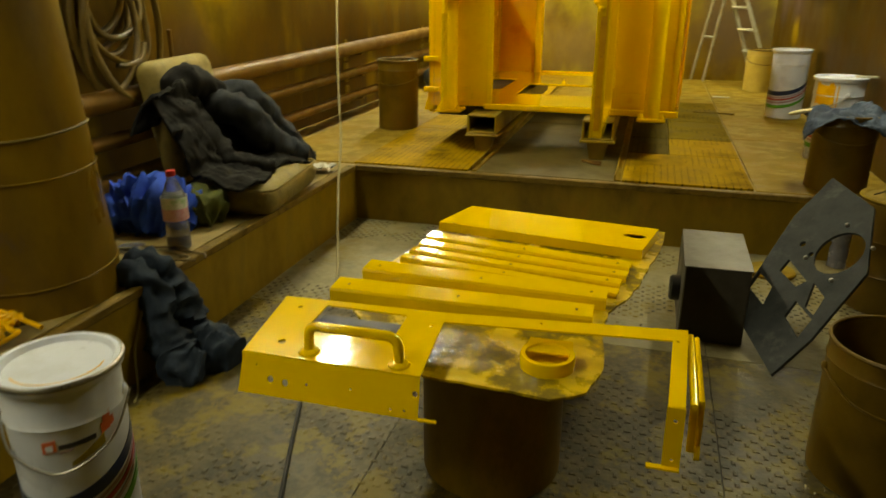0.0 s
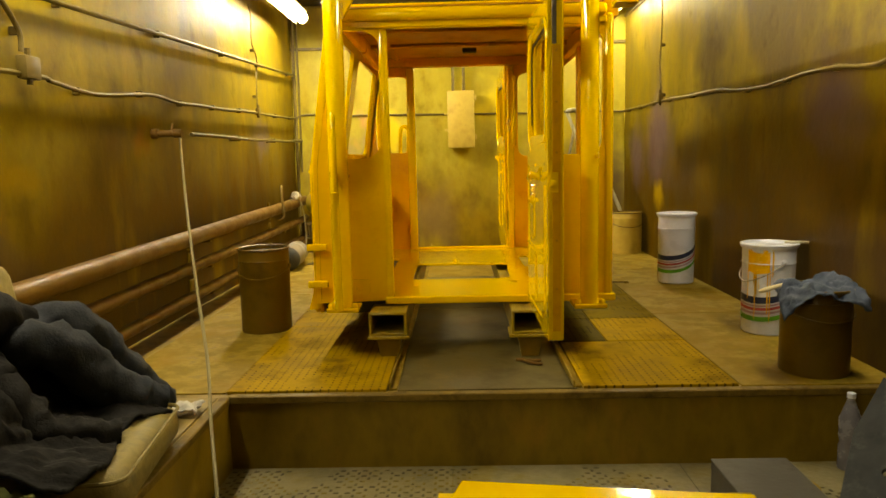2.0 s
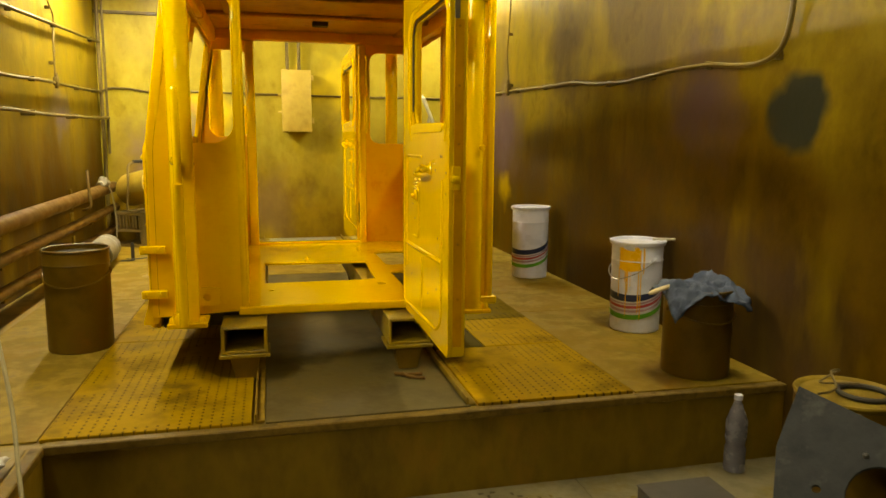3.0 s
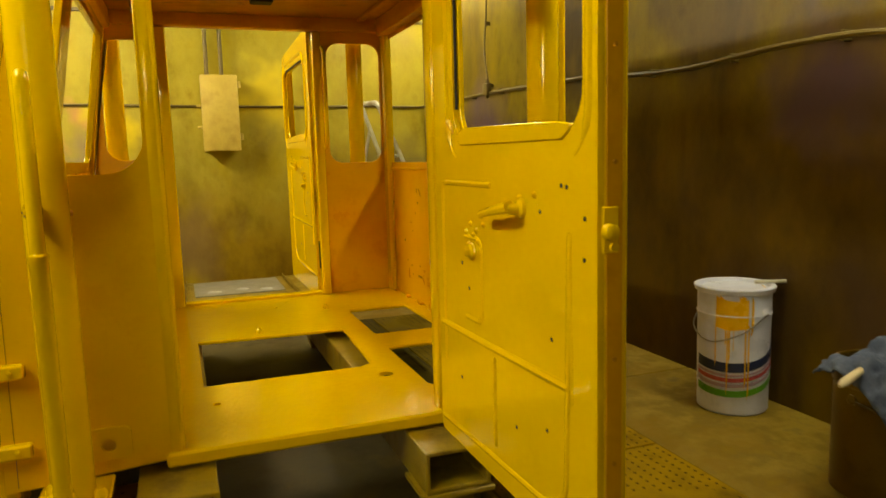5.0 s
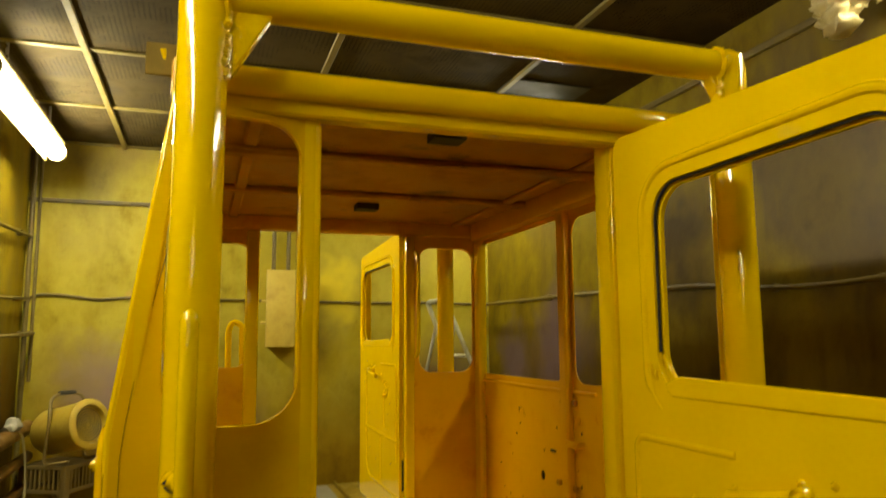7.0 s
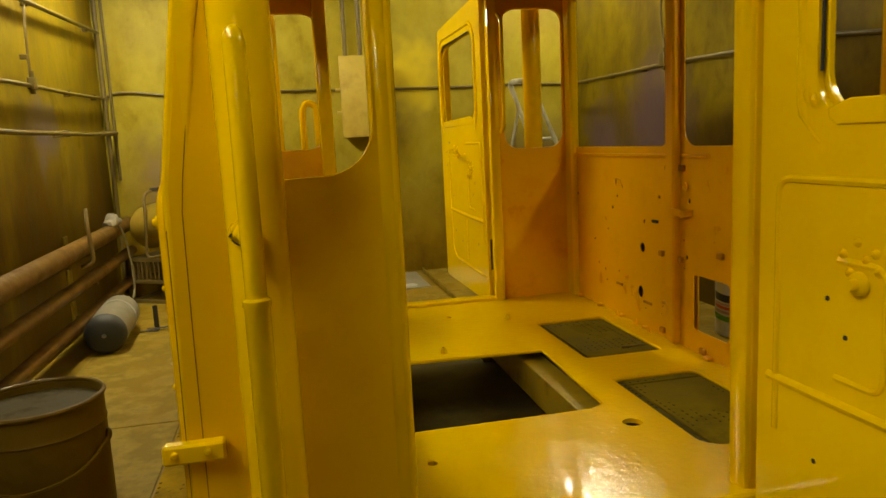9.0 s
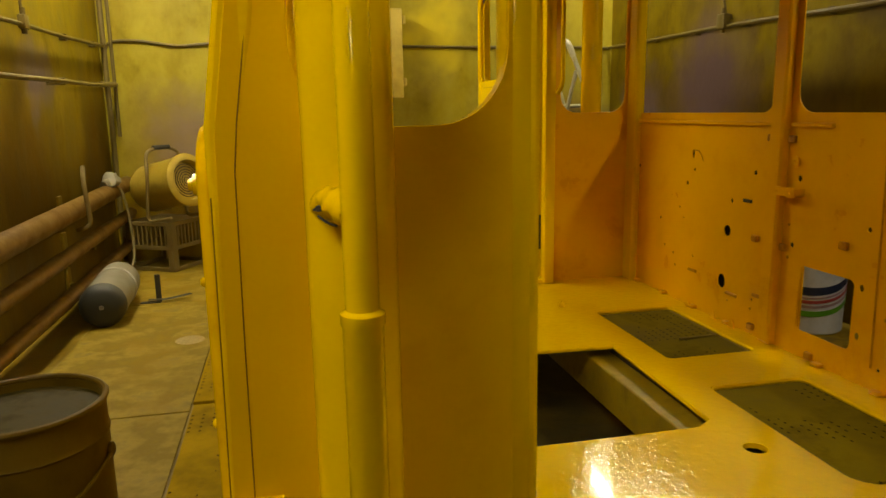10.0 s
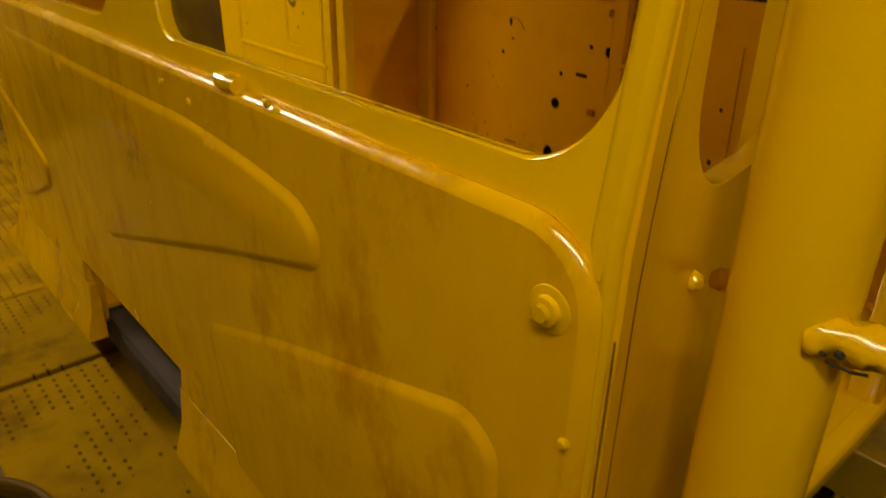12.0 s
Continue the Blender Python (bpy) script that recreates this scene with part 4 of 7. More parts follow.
    for x, y in ((-0.626, 5.145), (-0.289, 5.497)):
        b = B(); bolt(b, (x, y, ZF), (0, 0, 1), 0.012, 0.018); cyl(b, (x, y, ZF), (x, y, ZF + 0.024), 0.005, seg=8)
        part("floor_stud", b, YELLOW, cab)
    b = B(); box(b, -1.27, FY + 0.05, 0.46, -0.9, BY - 0.05, 0.528, 0.01); box(b, -0.28, FY + 0.05, 0.46, -0.225, BY - 0.05, 0.528, 0.01)
    part("chassis_rail", b, DARK, cab, "dark underside rails")
    # roof
    b = B(); sheet(b, [(-1.17, FY + 0.09), (0.15, FY + 0.09), (0.15, BY + 0.02), (-1.17, BY + 0.02)], [rrect(-0.9, 4.5, -0.82, 4.56, 0.01, 2)], 0.010, on_z(1.934))
    roof = part("roof", b, YELLOW, cab, "yellow sheet roof", bevel=0.008)
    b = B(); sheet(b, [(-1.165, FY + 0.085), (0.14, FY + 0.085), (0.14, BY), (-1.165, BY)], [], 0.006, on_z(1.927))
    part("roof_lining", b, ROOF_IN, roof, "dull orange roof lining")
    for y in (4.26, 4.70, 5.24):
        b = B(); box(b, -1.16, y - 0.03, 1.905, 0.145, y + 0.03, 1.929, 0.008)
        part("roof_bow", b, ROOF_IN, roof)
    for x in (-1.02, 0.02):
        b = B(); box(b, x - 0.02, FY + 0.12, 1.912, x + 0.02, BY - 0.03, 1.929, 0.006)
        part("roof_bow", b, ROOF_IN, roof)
    b = B(); tube(b, [(-1.1, 4.62, 1.91), (-0.5, 4.66, 1.905), (0.1, 4.63, 1.91)], 0.007, 6)
    part("roof_wire", b, ROOF_IN, roof)
    for x, y in ((-0.505, 5.46), (-0.52, 4.385)):
        b = B(); box(b, x - 0.045, y - 0.035, 1.902, x + 0.045, y + 0.035, 1.927)
        part("roof_slot", b, DARK, roof, "dark slot in the roof lining")
    b = B(); box(b, -1.185, FY - 0.050, 1.842, 0.10, FY + 0.02, 1.899, 0.022, 3)
    part("front_header", b, YELLOW, cab, "rounded yellow roof front rail")
    b = B(); box(b, -1.175, FY - 0.020, 1.811, 0.10, FY + 0.025, 1.845, 0.006)
    part("front_header_lip", b, YELLOW, cab)
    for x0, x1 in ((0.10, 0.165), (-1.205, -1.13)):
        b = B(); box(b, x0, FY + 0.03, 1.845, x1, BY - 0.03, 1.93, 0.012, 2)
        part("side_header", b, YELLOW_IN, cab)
    b = B(); sheet(b, rrect(0.10, 3.80, 0.20, 3.93, 0.02, 3), [circle(0.165, 3.84, 0.012, 10)], 0.02, on_z(1.86))
    part("roof_bracket", b, YELLOW, cab)
    # rollover frame
    for y in (PY, 5.955):
        for x, w in ((-1.147, 0.044), (0.006, 0.041)):
            b = B(); lathe(b, (x, y, 0.52), (0, 0, 1), [(0, w), (1.462, w), (1.497, w - 0.006), (1.512, w - 0.024)], 32)
            rp = part("rollover_post", b, YELLOW, cab, "thick round yellow rollover post")
            b = B(); box(b, x - 0.075, y - 0.05, 0.505, x + 0.075, y + 0.09, 0.525, 0.004)
            for q in (-0.055, 0.055):
                bolt(b, (x + q, y - 0.03, 0.525), (0, 0, 1), 0.014, 0.022)
            part("foot_plate", b, YELLOW, rp)
        b = B(); cyl(b, (-1.147, y, 1.993), (0.008, y, 1.993), 0.036, seg=32)
        beam = part("rollover_beam", b, YELLOW, cab, "round yellow rollover beam")
        for x, s in ((-1.147, 1), (0.008, -1)):
            k = 1.0 if s > 0 else 0.42
            b = B(); sheet(b, [(x + s * 0.032, 1.972 - 0.127 * k), (x + s * (0.032 + 0.020 * k), 1.972 - 0.127 * k), (x + s * (0.032 + 0.090 * k), 1.966), (x + s * 0.032, 1.972)], [], 0.036, on_y(y - 0.018))
            part("gusset", b, YELLOW_WELD, beam, "rough welded corner gusset", bevel=0.004)
            b = B()
            rr = random.Random(3)
            for k in range(26):
                a = 2 * math.pi * k / 26
                c = Vector((x + s * 0.040, y + 0.038 * math.cos(a), 1.993 + 0.038 * math.sin(a)))
                lathe(b, c - Vector((0.006, 0, 0)), (1, 0, 0), [(0, 0.003), (0.006, 0.006 + 0.003 * rr.random()), (0.012, 0.003)], 6)
            for k in range(22 if s > 0 else 9):
                c = Vector((x + s * (0.036 + 0.006 * rr.random()), y - 0.022 + 0.006 * rr.random(), (1.838 if s > 0 else 1.916) + 0.0062 * k))
                lathe(b, c, (s, -1, 0), [(-0.004, 0.004), (0.003, 0.007 + 0.005 * rr.random()), (0.008, 0.004)], 6)
            tagged(part("weld_bead", b, YELLOW_ROUGH, beam), "", kind="stuff")
    b = B(); box(b, -1.215, 4.46, 1.90, -1.195, 4.54, 2.06, 0.003); tube(b, [(-1.20, 4.50, 2.03), (-1.24, 4.49, 2.06), (-1.25, 4.48, 2.11)], 0.008, 8)
    lb = part("lamp_bracket", b, YELLOW, cab, "small yellow lamp bracket above the roof edge")
    b = B(); box(b, -1.29, 4.478, 2.04, -1.215, 4.484, 2.125, 0.002)
    part("bracket_plate", b, STEP, lb, "brown bracket plate")
    # grab tube in front of the left post
    b = B(); lathe(b, (-1.150, 3.795, 0.53), (0, 0, 1), [(0, 0.0175), (0.525, 0.0175), (0.528, 0.019), (0.537, 0.019), (0.54, 0.0145), (0.87, 0.0145), (0.884, 0.011), (0.89, 0.005)], 20)
    part("grab_tube", b, YELLOW, cab, "slim yellow tube welded before the post")
    def lump(pts, radii, seed):
        q = B(); tube(q, curve(pts, 5), [radii[min(k // 5, len(radii) - 2)] + (radii[min(k // 5 + 1, len(radii) - 1)] - radii[min(k // 5, len(radii) - 2)]) * (k % 5 / 5 if k // 5 <= len(radii) - 2 else 1) for k in range(5 * (len(pts) - 1) + 1)], 14)
        for v in q.verts:
            v.co += Vector((1, 1, 1)) * 0.0045 * noise.noise(v.co * 75 + Vector((seed, 0, 0))) + Vector((0, 0, 0.002)) * noise.noise(v.co * 200)
        return q

    lug = part("lug", lump([(-1.176, 3.884, 1.150), (-1.168, 3.868, 1.152), (-1.159, 3.846, 1.151), (-1.151, 3.818, 1.147)], (0.0110, 0.0150, 0.0160, 0.014), 2), YELLOW_ROUGH, cab, "rough cast lug on the post", smooth=60)
    for p, r in (((-1.1782, 3.8590, 1.148), 0.0032), ((-1.1812, 3.8680, 1.146), 0.0016)):
        b = B(); lathe(b, p, (-0.55, -0.83, 0.05), [(0, r), (0.004, r * 0.9)], 10)
        part("lug_hole", b, DARK, lug)
    b = B(); tube(b, curve([(-1.180, 3.864, 1.1405), (-1.173, 3.852, 1.1360), (-1.165, 3.842, 1.134)], 4), 0.0012, 6)
    part("weld_gap", b, DARK, lug)
    # broken bracket left on the panel beside it
    b = lump([(-1.132, 3.972, 1.142), (-1.120, 3.964, 1.139), (-1.108, 3.972, 1.136)], (0.009, 0.007), 7)
    part("bracket_stub", b, SCUFF, cab, "rough stub of a cut bracket", smooth=60)
    b = B(); bolt(b, (-1.122, 3.958, 1.140), (0, -1, 0), 0.0055, 0.008)
    part("stud", b, SCUFF, cab)
    for z in (1.205,):
        b = B(); lathe(b, (0.030, 3.865, z), (0.4, -1, 0), [(0, 0.013), (0.012, 0.013), (0.016, 0.008)], 10)
        part("stud", b, YELLOW, cab)
    # hinges at the left corner
    for z in (0.805, 0.628):
        b = B(); box(b, -1.320, CY - 0.028, z - 0.018, -1.225, CY - 0.004, z + 0.014, 0.004)
        for q in (-1.31, -1.26):
            bolt(b, (q + 0.008, CY - 0.028, z), (0, -1, 0), 0.006, 0.006)
        part("hinge_bracket", b, YELLOW, cab, "bolted yellow hinge bracket")
    b = B(); lathe(b, (-1.175, 3.90, 0.54), (0.2, -1, 0.1), [(0, 0.03), (0.07, 0.03), (0.075, 0.02)], 14)
    part("pivot_pin", b, YELLOW, cab)
    b = B(); sheet(b, rrect(-1.13, 0.565, -1.03, 0.64, 0.015, 3), [circle(-1.08, 0.60, 0.016, 10)], 0.008, on_y(CY + 0.013))
    part("mount_plate", b, YELLOW, cab)
    b = B(); sheet(b, rrect(-0.17, 0.565, -0.06, 0.64, 0.015, 3), [circle(-0.115, 0.60, 0.016, 10)], 0.008, on_y(FY - 0.009))
    part("mount_plate", b, YELLOW, cab)
    # inside grab rail at the right back post
    b = B(); tube(b, arc_path([(-0.185, BY - 0.05, 1.78), (-0.185, BY - 0.10, 1.75), (-0.185, BY - 0.10, 1.32), (-0.185, BY - 0.05, 1.29)], 0.05), 0.009, 8)
    part("grab_rail", b, YELLOW, cab)
    b = B(); tube(b, arc_path([(-1.02, BY + 0.03, 1.16), (-1.02, BY + 0.12, 1.42), (-1.0, BY + 0.14, 1.46), (-0.96, BY + 0.12, 1.44), (-0.96, BY + 0.03, 1.16)], 0.04), 0.014, 8)
    part("grab_rail", b, YELLOW, cab)
    build_door(cab, 3.965, -1, 0.0, "open yellow cab door with a rounded window opening", x0=-0.271)
    build_door(cab, BY + 0.015, 1, 0.010, "open yellow cab door folded out behind the cab", 0.075, 0.825)


RIGHT_HOLES = [(5.085, 1.035, 0.008, 1.0), (5.021, 1.029, 0.012, 1.3), (4.896, 1.034, 0.009, 1.0), (5.193, 0.939, 0.007, 1.2), (4.908, 0.849, 0.008, 1.0), (5.467, 0.847, 0.004, 1.0), (5.066, 0.651, 0.005, 1.0), (5.072, 0.621, 0.005, 1.0), (4.652, 0.787, 0.008, 1.2), (4.654, 0.664, 0.008, 1.2), (4.644, 0.933, 0.007, 1.0),
               (5.207, 0.842, 0.018, 1.0), (5.223, 0.674, 0.020, 1.2), (5.451, 0.971, 0.008, 1.0), (5.421, 1.073, 0.007, 2.2)]


def build_door(cab, yh, s, skew, label, rise=0.0, w=0.750, x0=-0.247):
    """A cab door seen edge on from the front; yh: its hinge line; s: the way it stands out; skew: how far it leans off square; rise: how much higher it hangs."""
    t = 0.058
    z0, z1 = 0.520 - rise, 1.812
    put_at = lambda u, v, q: Vector((x0 + q - skew * u / w, yh + s * u, v + rise))
    win = rrect(0.132, 1.268, w - 0.044, 1.680, 0.075, 8)
    # the top edge falls towards the free side
    rim = [(u, v - 0.040 * u / w * (v > 1.5)) for u, v in rrect(0.0, z0, w, z1, (0.02, 0.02, 0.03, 0.03), 4)]
    b = B()
    sheet(b, rim, [win], 0.012, lambda u, v, q: put_at(u, v, q))
    leaf = part("door", b, YELLOW, cab, label, bevel=0.004)
    b = B()
    sheet(b, rim, [rrect(0.06, z0 + 0.05, w - 0.022, z1 - 0.10, 0.05, 6)], t - 0.012, lambda u, v, q: put_at(u, v, q + 0.012))
    part("door_frame", b, YELLOW, leaf, bevel=0.006)
    b = B()
    sheet(b, rrect(0.112, 1.245, w - 0.032, 1.705, 0.09, 8), [rrect(0.140, 1.278, w - 0.054, 1.670, 0.07, 8)], 0.012, lambda u, v, q: put_at(u, v, q + 0.014))
    part("window_return", b, YELLOW, leaf, bevel=0.003)
    ring = rrect(0.134, 1.270, w - 0.046, 1.678, 0.073, 8)
    b = B(); tube(b, [put_at(u, v, 0.008) for u, v in ring[:1] + ring[:26:-1] + ring[26:21:-1]], 0.0032, 6)
    part("window_seal", b, RUBBER, leaf, "black rubber window seal left along two edges")
    # pressed bead round the top and sides, running out beside the lower lip
    bead_pts = rrect(0.097, 1.215, w - 0.024, 1.714, 0.10, 8)
    b = B(); tube(b, [put_at(u, v, 0.002) for u, v in bead_pts[12:] + bead_pts[:6]], [0.004] * 3 + [0.009] * (len(bead_pts) - 12) + [0.004] * 3, 10)
    part("window_bead", b, YELLOW, leaf)
    b = B()
    sheet(b, [(0.180, 1.258), (w - 0.110, 1.258), (w - 0.085, 1.270), (w - 0.077, 1.284), (w - 0.093, 1.287), (w - 0.125, 1.290), (0.205, 1.298), (0.176, 1.290), (0.160, 1.284), (0.164, 1.268)], [], 0.010, lambda u, v, q: put_at(u, v, q - 0.004))
    part("window_lip", b, YELLOW, leaf, "rounded lip along the window's lower edge", bevel=0.003)

    def bead(pts, r=0.006, rad=0.03):
        q = B(); tube(q, arc_path([put_at(u, v, 0.003) for u, v in pts], rad), r, 8)
        part("pressed_bead", q, YELLOW, leaf)

    bead([(0.05, 0.72), (0.05, 1.172), (0.34, 1.172)], 0.008)
    bead([(0.03, 0.815), (0.30, 0.818), (0.66, 0.826)], 0.010)
    bead([(0.345, 0.80), (0.345, 0.60)], 0.008)
    bead([(0.19, 1.05), (0.285, 1.05), (0.285, 0.86), (0.19, 0.86)], 0.007)
    bead([(0.665, 1.02), (0.67, 0.80)], 0.007)
    bead([(0.02, 0.56), (0.58, 0.575), (0.65, 0.62), (0.665, 1.1)], 0.008)
    b = B()
    lathe(b, put_at(0.487, 1.132, -0.002), (-1, 0, 0), [(0, 0.020), (0.006, 0.018), (0.010, 0.012), (0.030, 0.011), (0.036, 0.007)], 16)
    tube(b, curve([put_at(0.494, 1.136, -0.030), put_at(0.45, 1.129, -0.036), put_at(0.395, 1.120, -0.034), put_at(0.352, 1.112, -0.027)], 4), [0.013, 0.0125, 0.012, 0.011, 0.0105, 0.010, 0.0095, 0.009, 0.009, 0.0085, 0.0085, 0.009, 0.0095], 10)
    part("door_handle", b, YELLOW, leaf, "painted lever handle")
    b = B(); lathe(b, put_at(0.235, 1.02, -0.002), (-1, 0, 0), [(0, 0.020), (0.005, 0.018), (0.008, 0.010), (0.020, 0.009)], 16)
    part("lock_boss", b, YELLOW, leaf)
    rng = random.Random(17)
    for u, v in ((0.20, 1.062), (0.245, 1.058), (0.262, 1.070), (0.30, 1.085), (0.335, 1.118), (0.228, 1.082), (0.54, 1.160), (0.478, 1.152), (0.27, 1.045), (0.215, 1.035)):
        b = B(); lathe(b, put_at(u, v, 0.001), (-1, 0.3 * (rng.random() - 0.5), 0.2), [(0, 0.007 + 0.004 * rng.random()), (0.004, 0.006), (0.008, 0.003)], 8)
        part("screw_head", b, YELLOW_ROUGH, leaf)
    for u, v in ((0.21, 0.93), (0.56, 1.13), (0.656, 1.178), (0.638, 1.180), (0.714, 1.128), (0.712, 1.06), (0.66, 1.07), (0.60, 0.90), (0.15, 0.70), (0.45, 0.68), (0.58, 0.72), (0.17, 0.985)):
        b = B(); lathe(b, put_at(u, v, 0.0005), (-1, 0, 0), [(0, 0.0045), (0.0015, 0.0045)], 8)
        part("screw_hole", b, DARK, leaf)
    # paint runs at the window's lower corner
    for u, v, ln in ((0.098, 1.318, 0.030), (0.112, 1.308, 0.024), (0.128, 1.298, 0.020)):
        b = B(); tube(b, [put_at(u, v + ln * 0.5, -0.001), put_at(u + 0.002, v, -0.003), put_at(u + 0.003, v - ln * 0.5, -0.001)], [0.003, 0.005, 0.004], 8)
        part("paint_run", b, YELLOW_ROUGH, leaf)
    # latch edge
    b = B(); box(b, *(put_at(w - 0.004, 1.075, 0.008)), *(put_at(w + 0.004, 1.15, 0.038)), 0.002)
    part("latch_plate", b, YELLOW, leaf)
    b = B(); lathe(b, put_at(w + 0.003, 1.11, 0.018), (0, s, 0), [(0, 0.014), (0.014, 0.013), (0.018, 0.007)], 12); cyl(b, put_at(w + 0.002, 1.085, 0.028), put_at(w + 0.008, 1.085, 0.028), 0.008, seg=10)
    part("latch", b, YELLOW, leaf, "small painted latch")
    b = B(); box(b, *put_at(w - 0.004, 0.56, 0.016), *put_at(w + 0.0022, 1.600, 0.046), 0.001)
    part("edge_channel", b, CHANNEL, leaf, "dull steel channel in the door edge")
    b = B(); box(b, *put_at(w - 0.004, 1.602, 0.016), *put_at(w + 0.0022, 1.755, 0.032), 0.001)
    part("edge_channel", b, BARE_END, leaf, "bare grey end of the door's edge channel")
    for v in (0.72, 0.90, 1.22, 1.40, 1.58):
        b = B(); lathe(b, put_at(w + 0.002, v, 0.031), (0, s, 0), [(0, 0.0045), (0.002, 0.004)], 8)
        part("rivet", b, SCUFF, leaf)
    b = B(); box(b, *put_at(-0.0025, 0.60, 0.012), *put_at(0.004, 0.74, 0.046), 0.0005)
    part("latch_recess", b, DARK, leaf, "dark recess at the foot of the hinge edge")
    for v in (0.72, 1.55):
        b = B(); cyl(b, put_at(-0.012, v - 0.05, t - 0.005), put_at(-0.012, v + 0.05, t - 0.005), 0.012, seg=12)
        part("hinge", b, YELLOW, leaf)


build_cab()


# ---- stands under the cab ----
def support_beam(x):
    st = thing("support_beam", (x, 4.9, PLAT), "open-ended box steel beam carrying the cab, oversprayed yellow", "support beam", "beams under the cab")
    y0, y1, w, za, zb = 3.85, 5.95, 0.088, 0.392, 0.503
    outer, inner = [(-w, za), (w, za), (w, zb), (-w, zb)], [(-w + 0.012, za + 0.012), (w - 0.012, za + 0.012), (w - 0.012, zb - 0.012), (-w + 0.012, zb - 0.012)]
    b = B(); sheet(b, [(x + u, v) for u, v in outer], [[(x + u, v) for u, v in inner]], y1 - y0, on_y(y0))
    part("beam", b, BEAM, st, bevel=0.004)
    b = B(); box(b, x - w - 0.01, y0 - 0.005, za - 0.016, x + w + 0.01, y0 + 0.16, za - 0.001, 0.003)
    part("plate", b, BEAM, st)
    for y in (y0 + 0.08, y1 - 0.1):
        b = B(); sheet(b, [(x - 0.04, PLAT), (x + 0.04, PLAT), (x + 0.06, za - 0.016), (x - 0.06, za - 0.016)], [], 0.09, on_y(y - 0.045))
        part("foot", b, STEP, st, bevel=0.004)


support_beam(-0.937)
support_beam(-0.272)


WRAP_PINK = material("wrapper_pink", [(0.62, 0.16, 0.24), (0.78, 0.50, 0.56), (0.66, 0.24, 0.32)], 30.0, 0.4)
WRAP_PALE = material("wrapper_pale_green", [(0.66, 0.74, 0.62), (0.80, 0.82, 0.80), (0.24, 0.52, 0.20)], 30.0, 0.4)
POWDER = material("dried_powder", [(0.22, 0.15, 0.04), (0.34, 0.25, 0.10)], 60.0, 0.8)
OLIVE_PAINT = material("ochre_smear", [(0.30, 0.24, 0.03), (0.40, 0.32, 0.05)], 12.0, 0.4)


# ---- drums and pails ----
def drum(x, y, r, h, label, open_top=True, z=PLAT, lug=True, mat=DRUM):
    d = thing("steel_drum", (x, y, z), label, "drum")
    b = B()
    rings = [(0, r - 0.004), (0.004, r), (h * 0.5, r), (h * 0.86, r), (h * 0.865, r + 0.003), (h * 0.88, r), (h - 0.004, r)]
    rings += [(h - 0.004, r - 0.006), (0.02, r - 0.008)]
    lathe(b, (x, y, z), (0, 0, 1), rings, 36)
    part("body", b, mat, d)
    b = B(); tube(b, [(x + r * math.cos(a), y + r * math.sin(a), z + h) for a in (2 * math.pi * k / 36 for k in range(36))], 0.006, 8, True)
    part("rim", b, DRUM, d)
    if not open_top:
        b = B(); lathe(b, (x, y, z + h - 0.030), (0, 0, 1), [(0, r - 0.007), (0.012, r - 0.008)], 36)
        part("lid", b, DRUM_LID, d, "dusty sunken lid")
    if lug:
        b = B()
        for s in (-1, 1):
            lathe(b, (x + s * r, y, z + h * 0.78), (s, 0, 0), [(0, 0.014), (0.006, 0.014), (0.010, 0.006)], 12)
        tube(b, curve([(x + (r + 0.008), y, z + h * 0.78), (x + r * 0.75, y - r * 0.8, z + h * 0.70), (x, y - r - 0.014, z + h * 0.66), (x - r * 0.75, y - r * 0.8, z + h * 0.70), (x - (r + 0.008), y, z + h * 0.78)], 6), 0.0035, 6)
        part("bail", b, DRUM, d, "thin wire bail")
    return d


def band(x, y, r, z, a0, a1, h0, h1, rise, bow, n=24):
    """A strip that lies on a round wall from one angle to another and climbs in a bow."""
    b = B()
    rows = []
    for k in range(n + 1):
        t = k / n
        a = radians(a0 + (a1 - a0) * t)
        zz = z + rise * t + bow * math.sin(math.pi * t)
        h = h0 + (h1 - h0) * t
        rows.append([b.verts.new((x + q * math.cos(a), y + q * math.sin(a), v)) for q, v in ((r, zz), (r, zz + h), (r - 0.002, zz + h), (r - 0.002, zz))])
    for p, q in zip(rows, rows[1:]):
        for i in range(4):
            b.faces.new((p[i], q[i], q[(i + 1) % 4], p[(i + 1) % 4]))
    b.faces.new(rows[0]); b.faces.new(rows[-1])
    return b


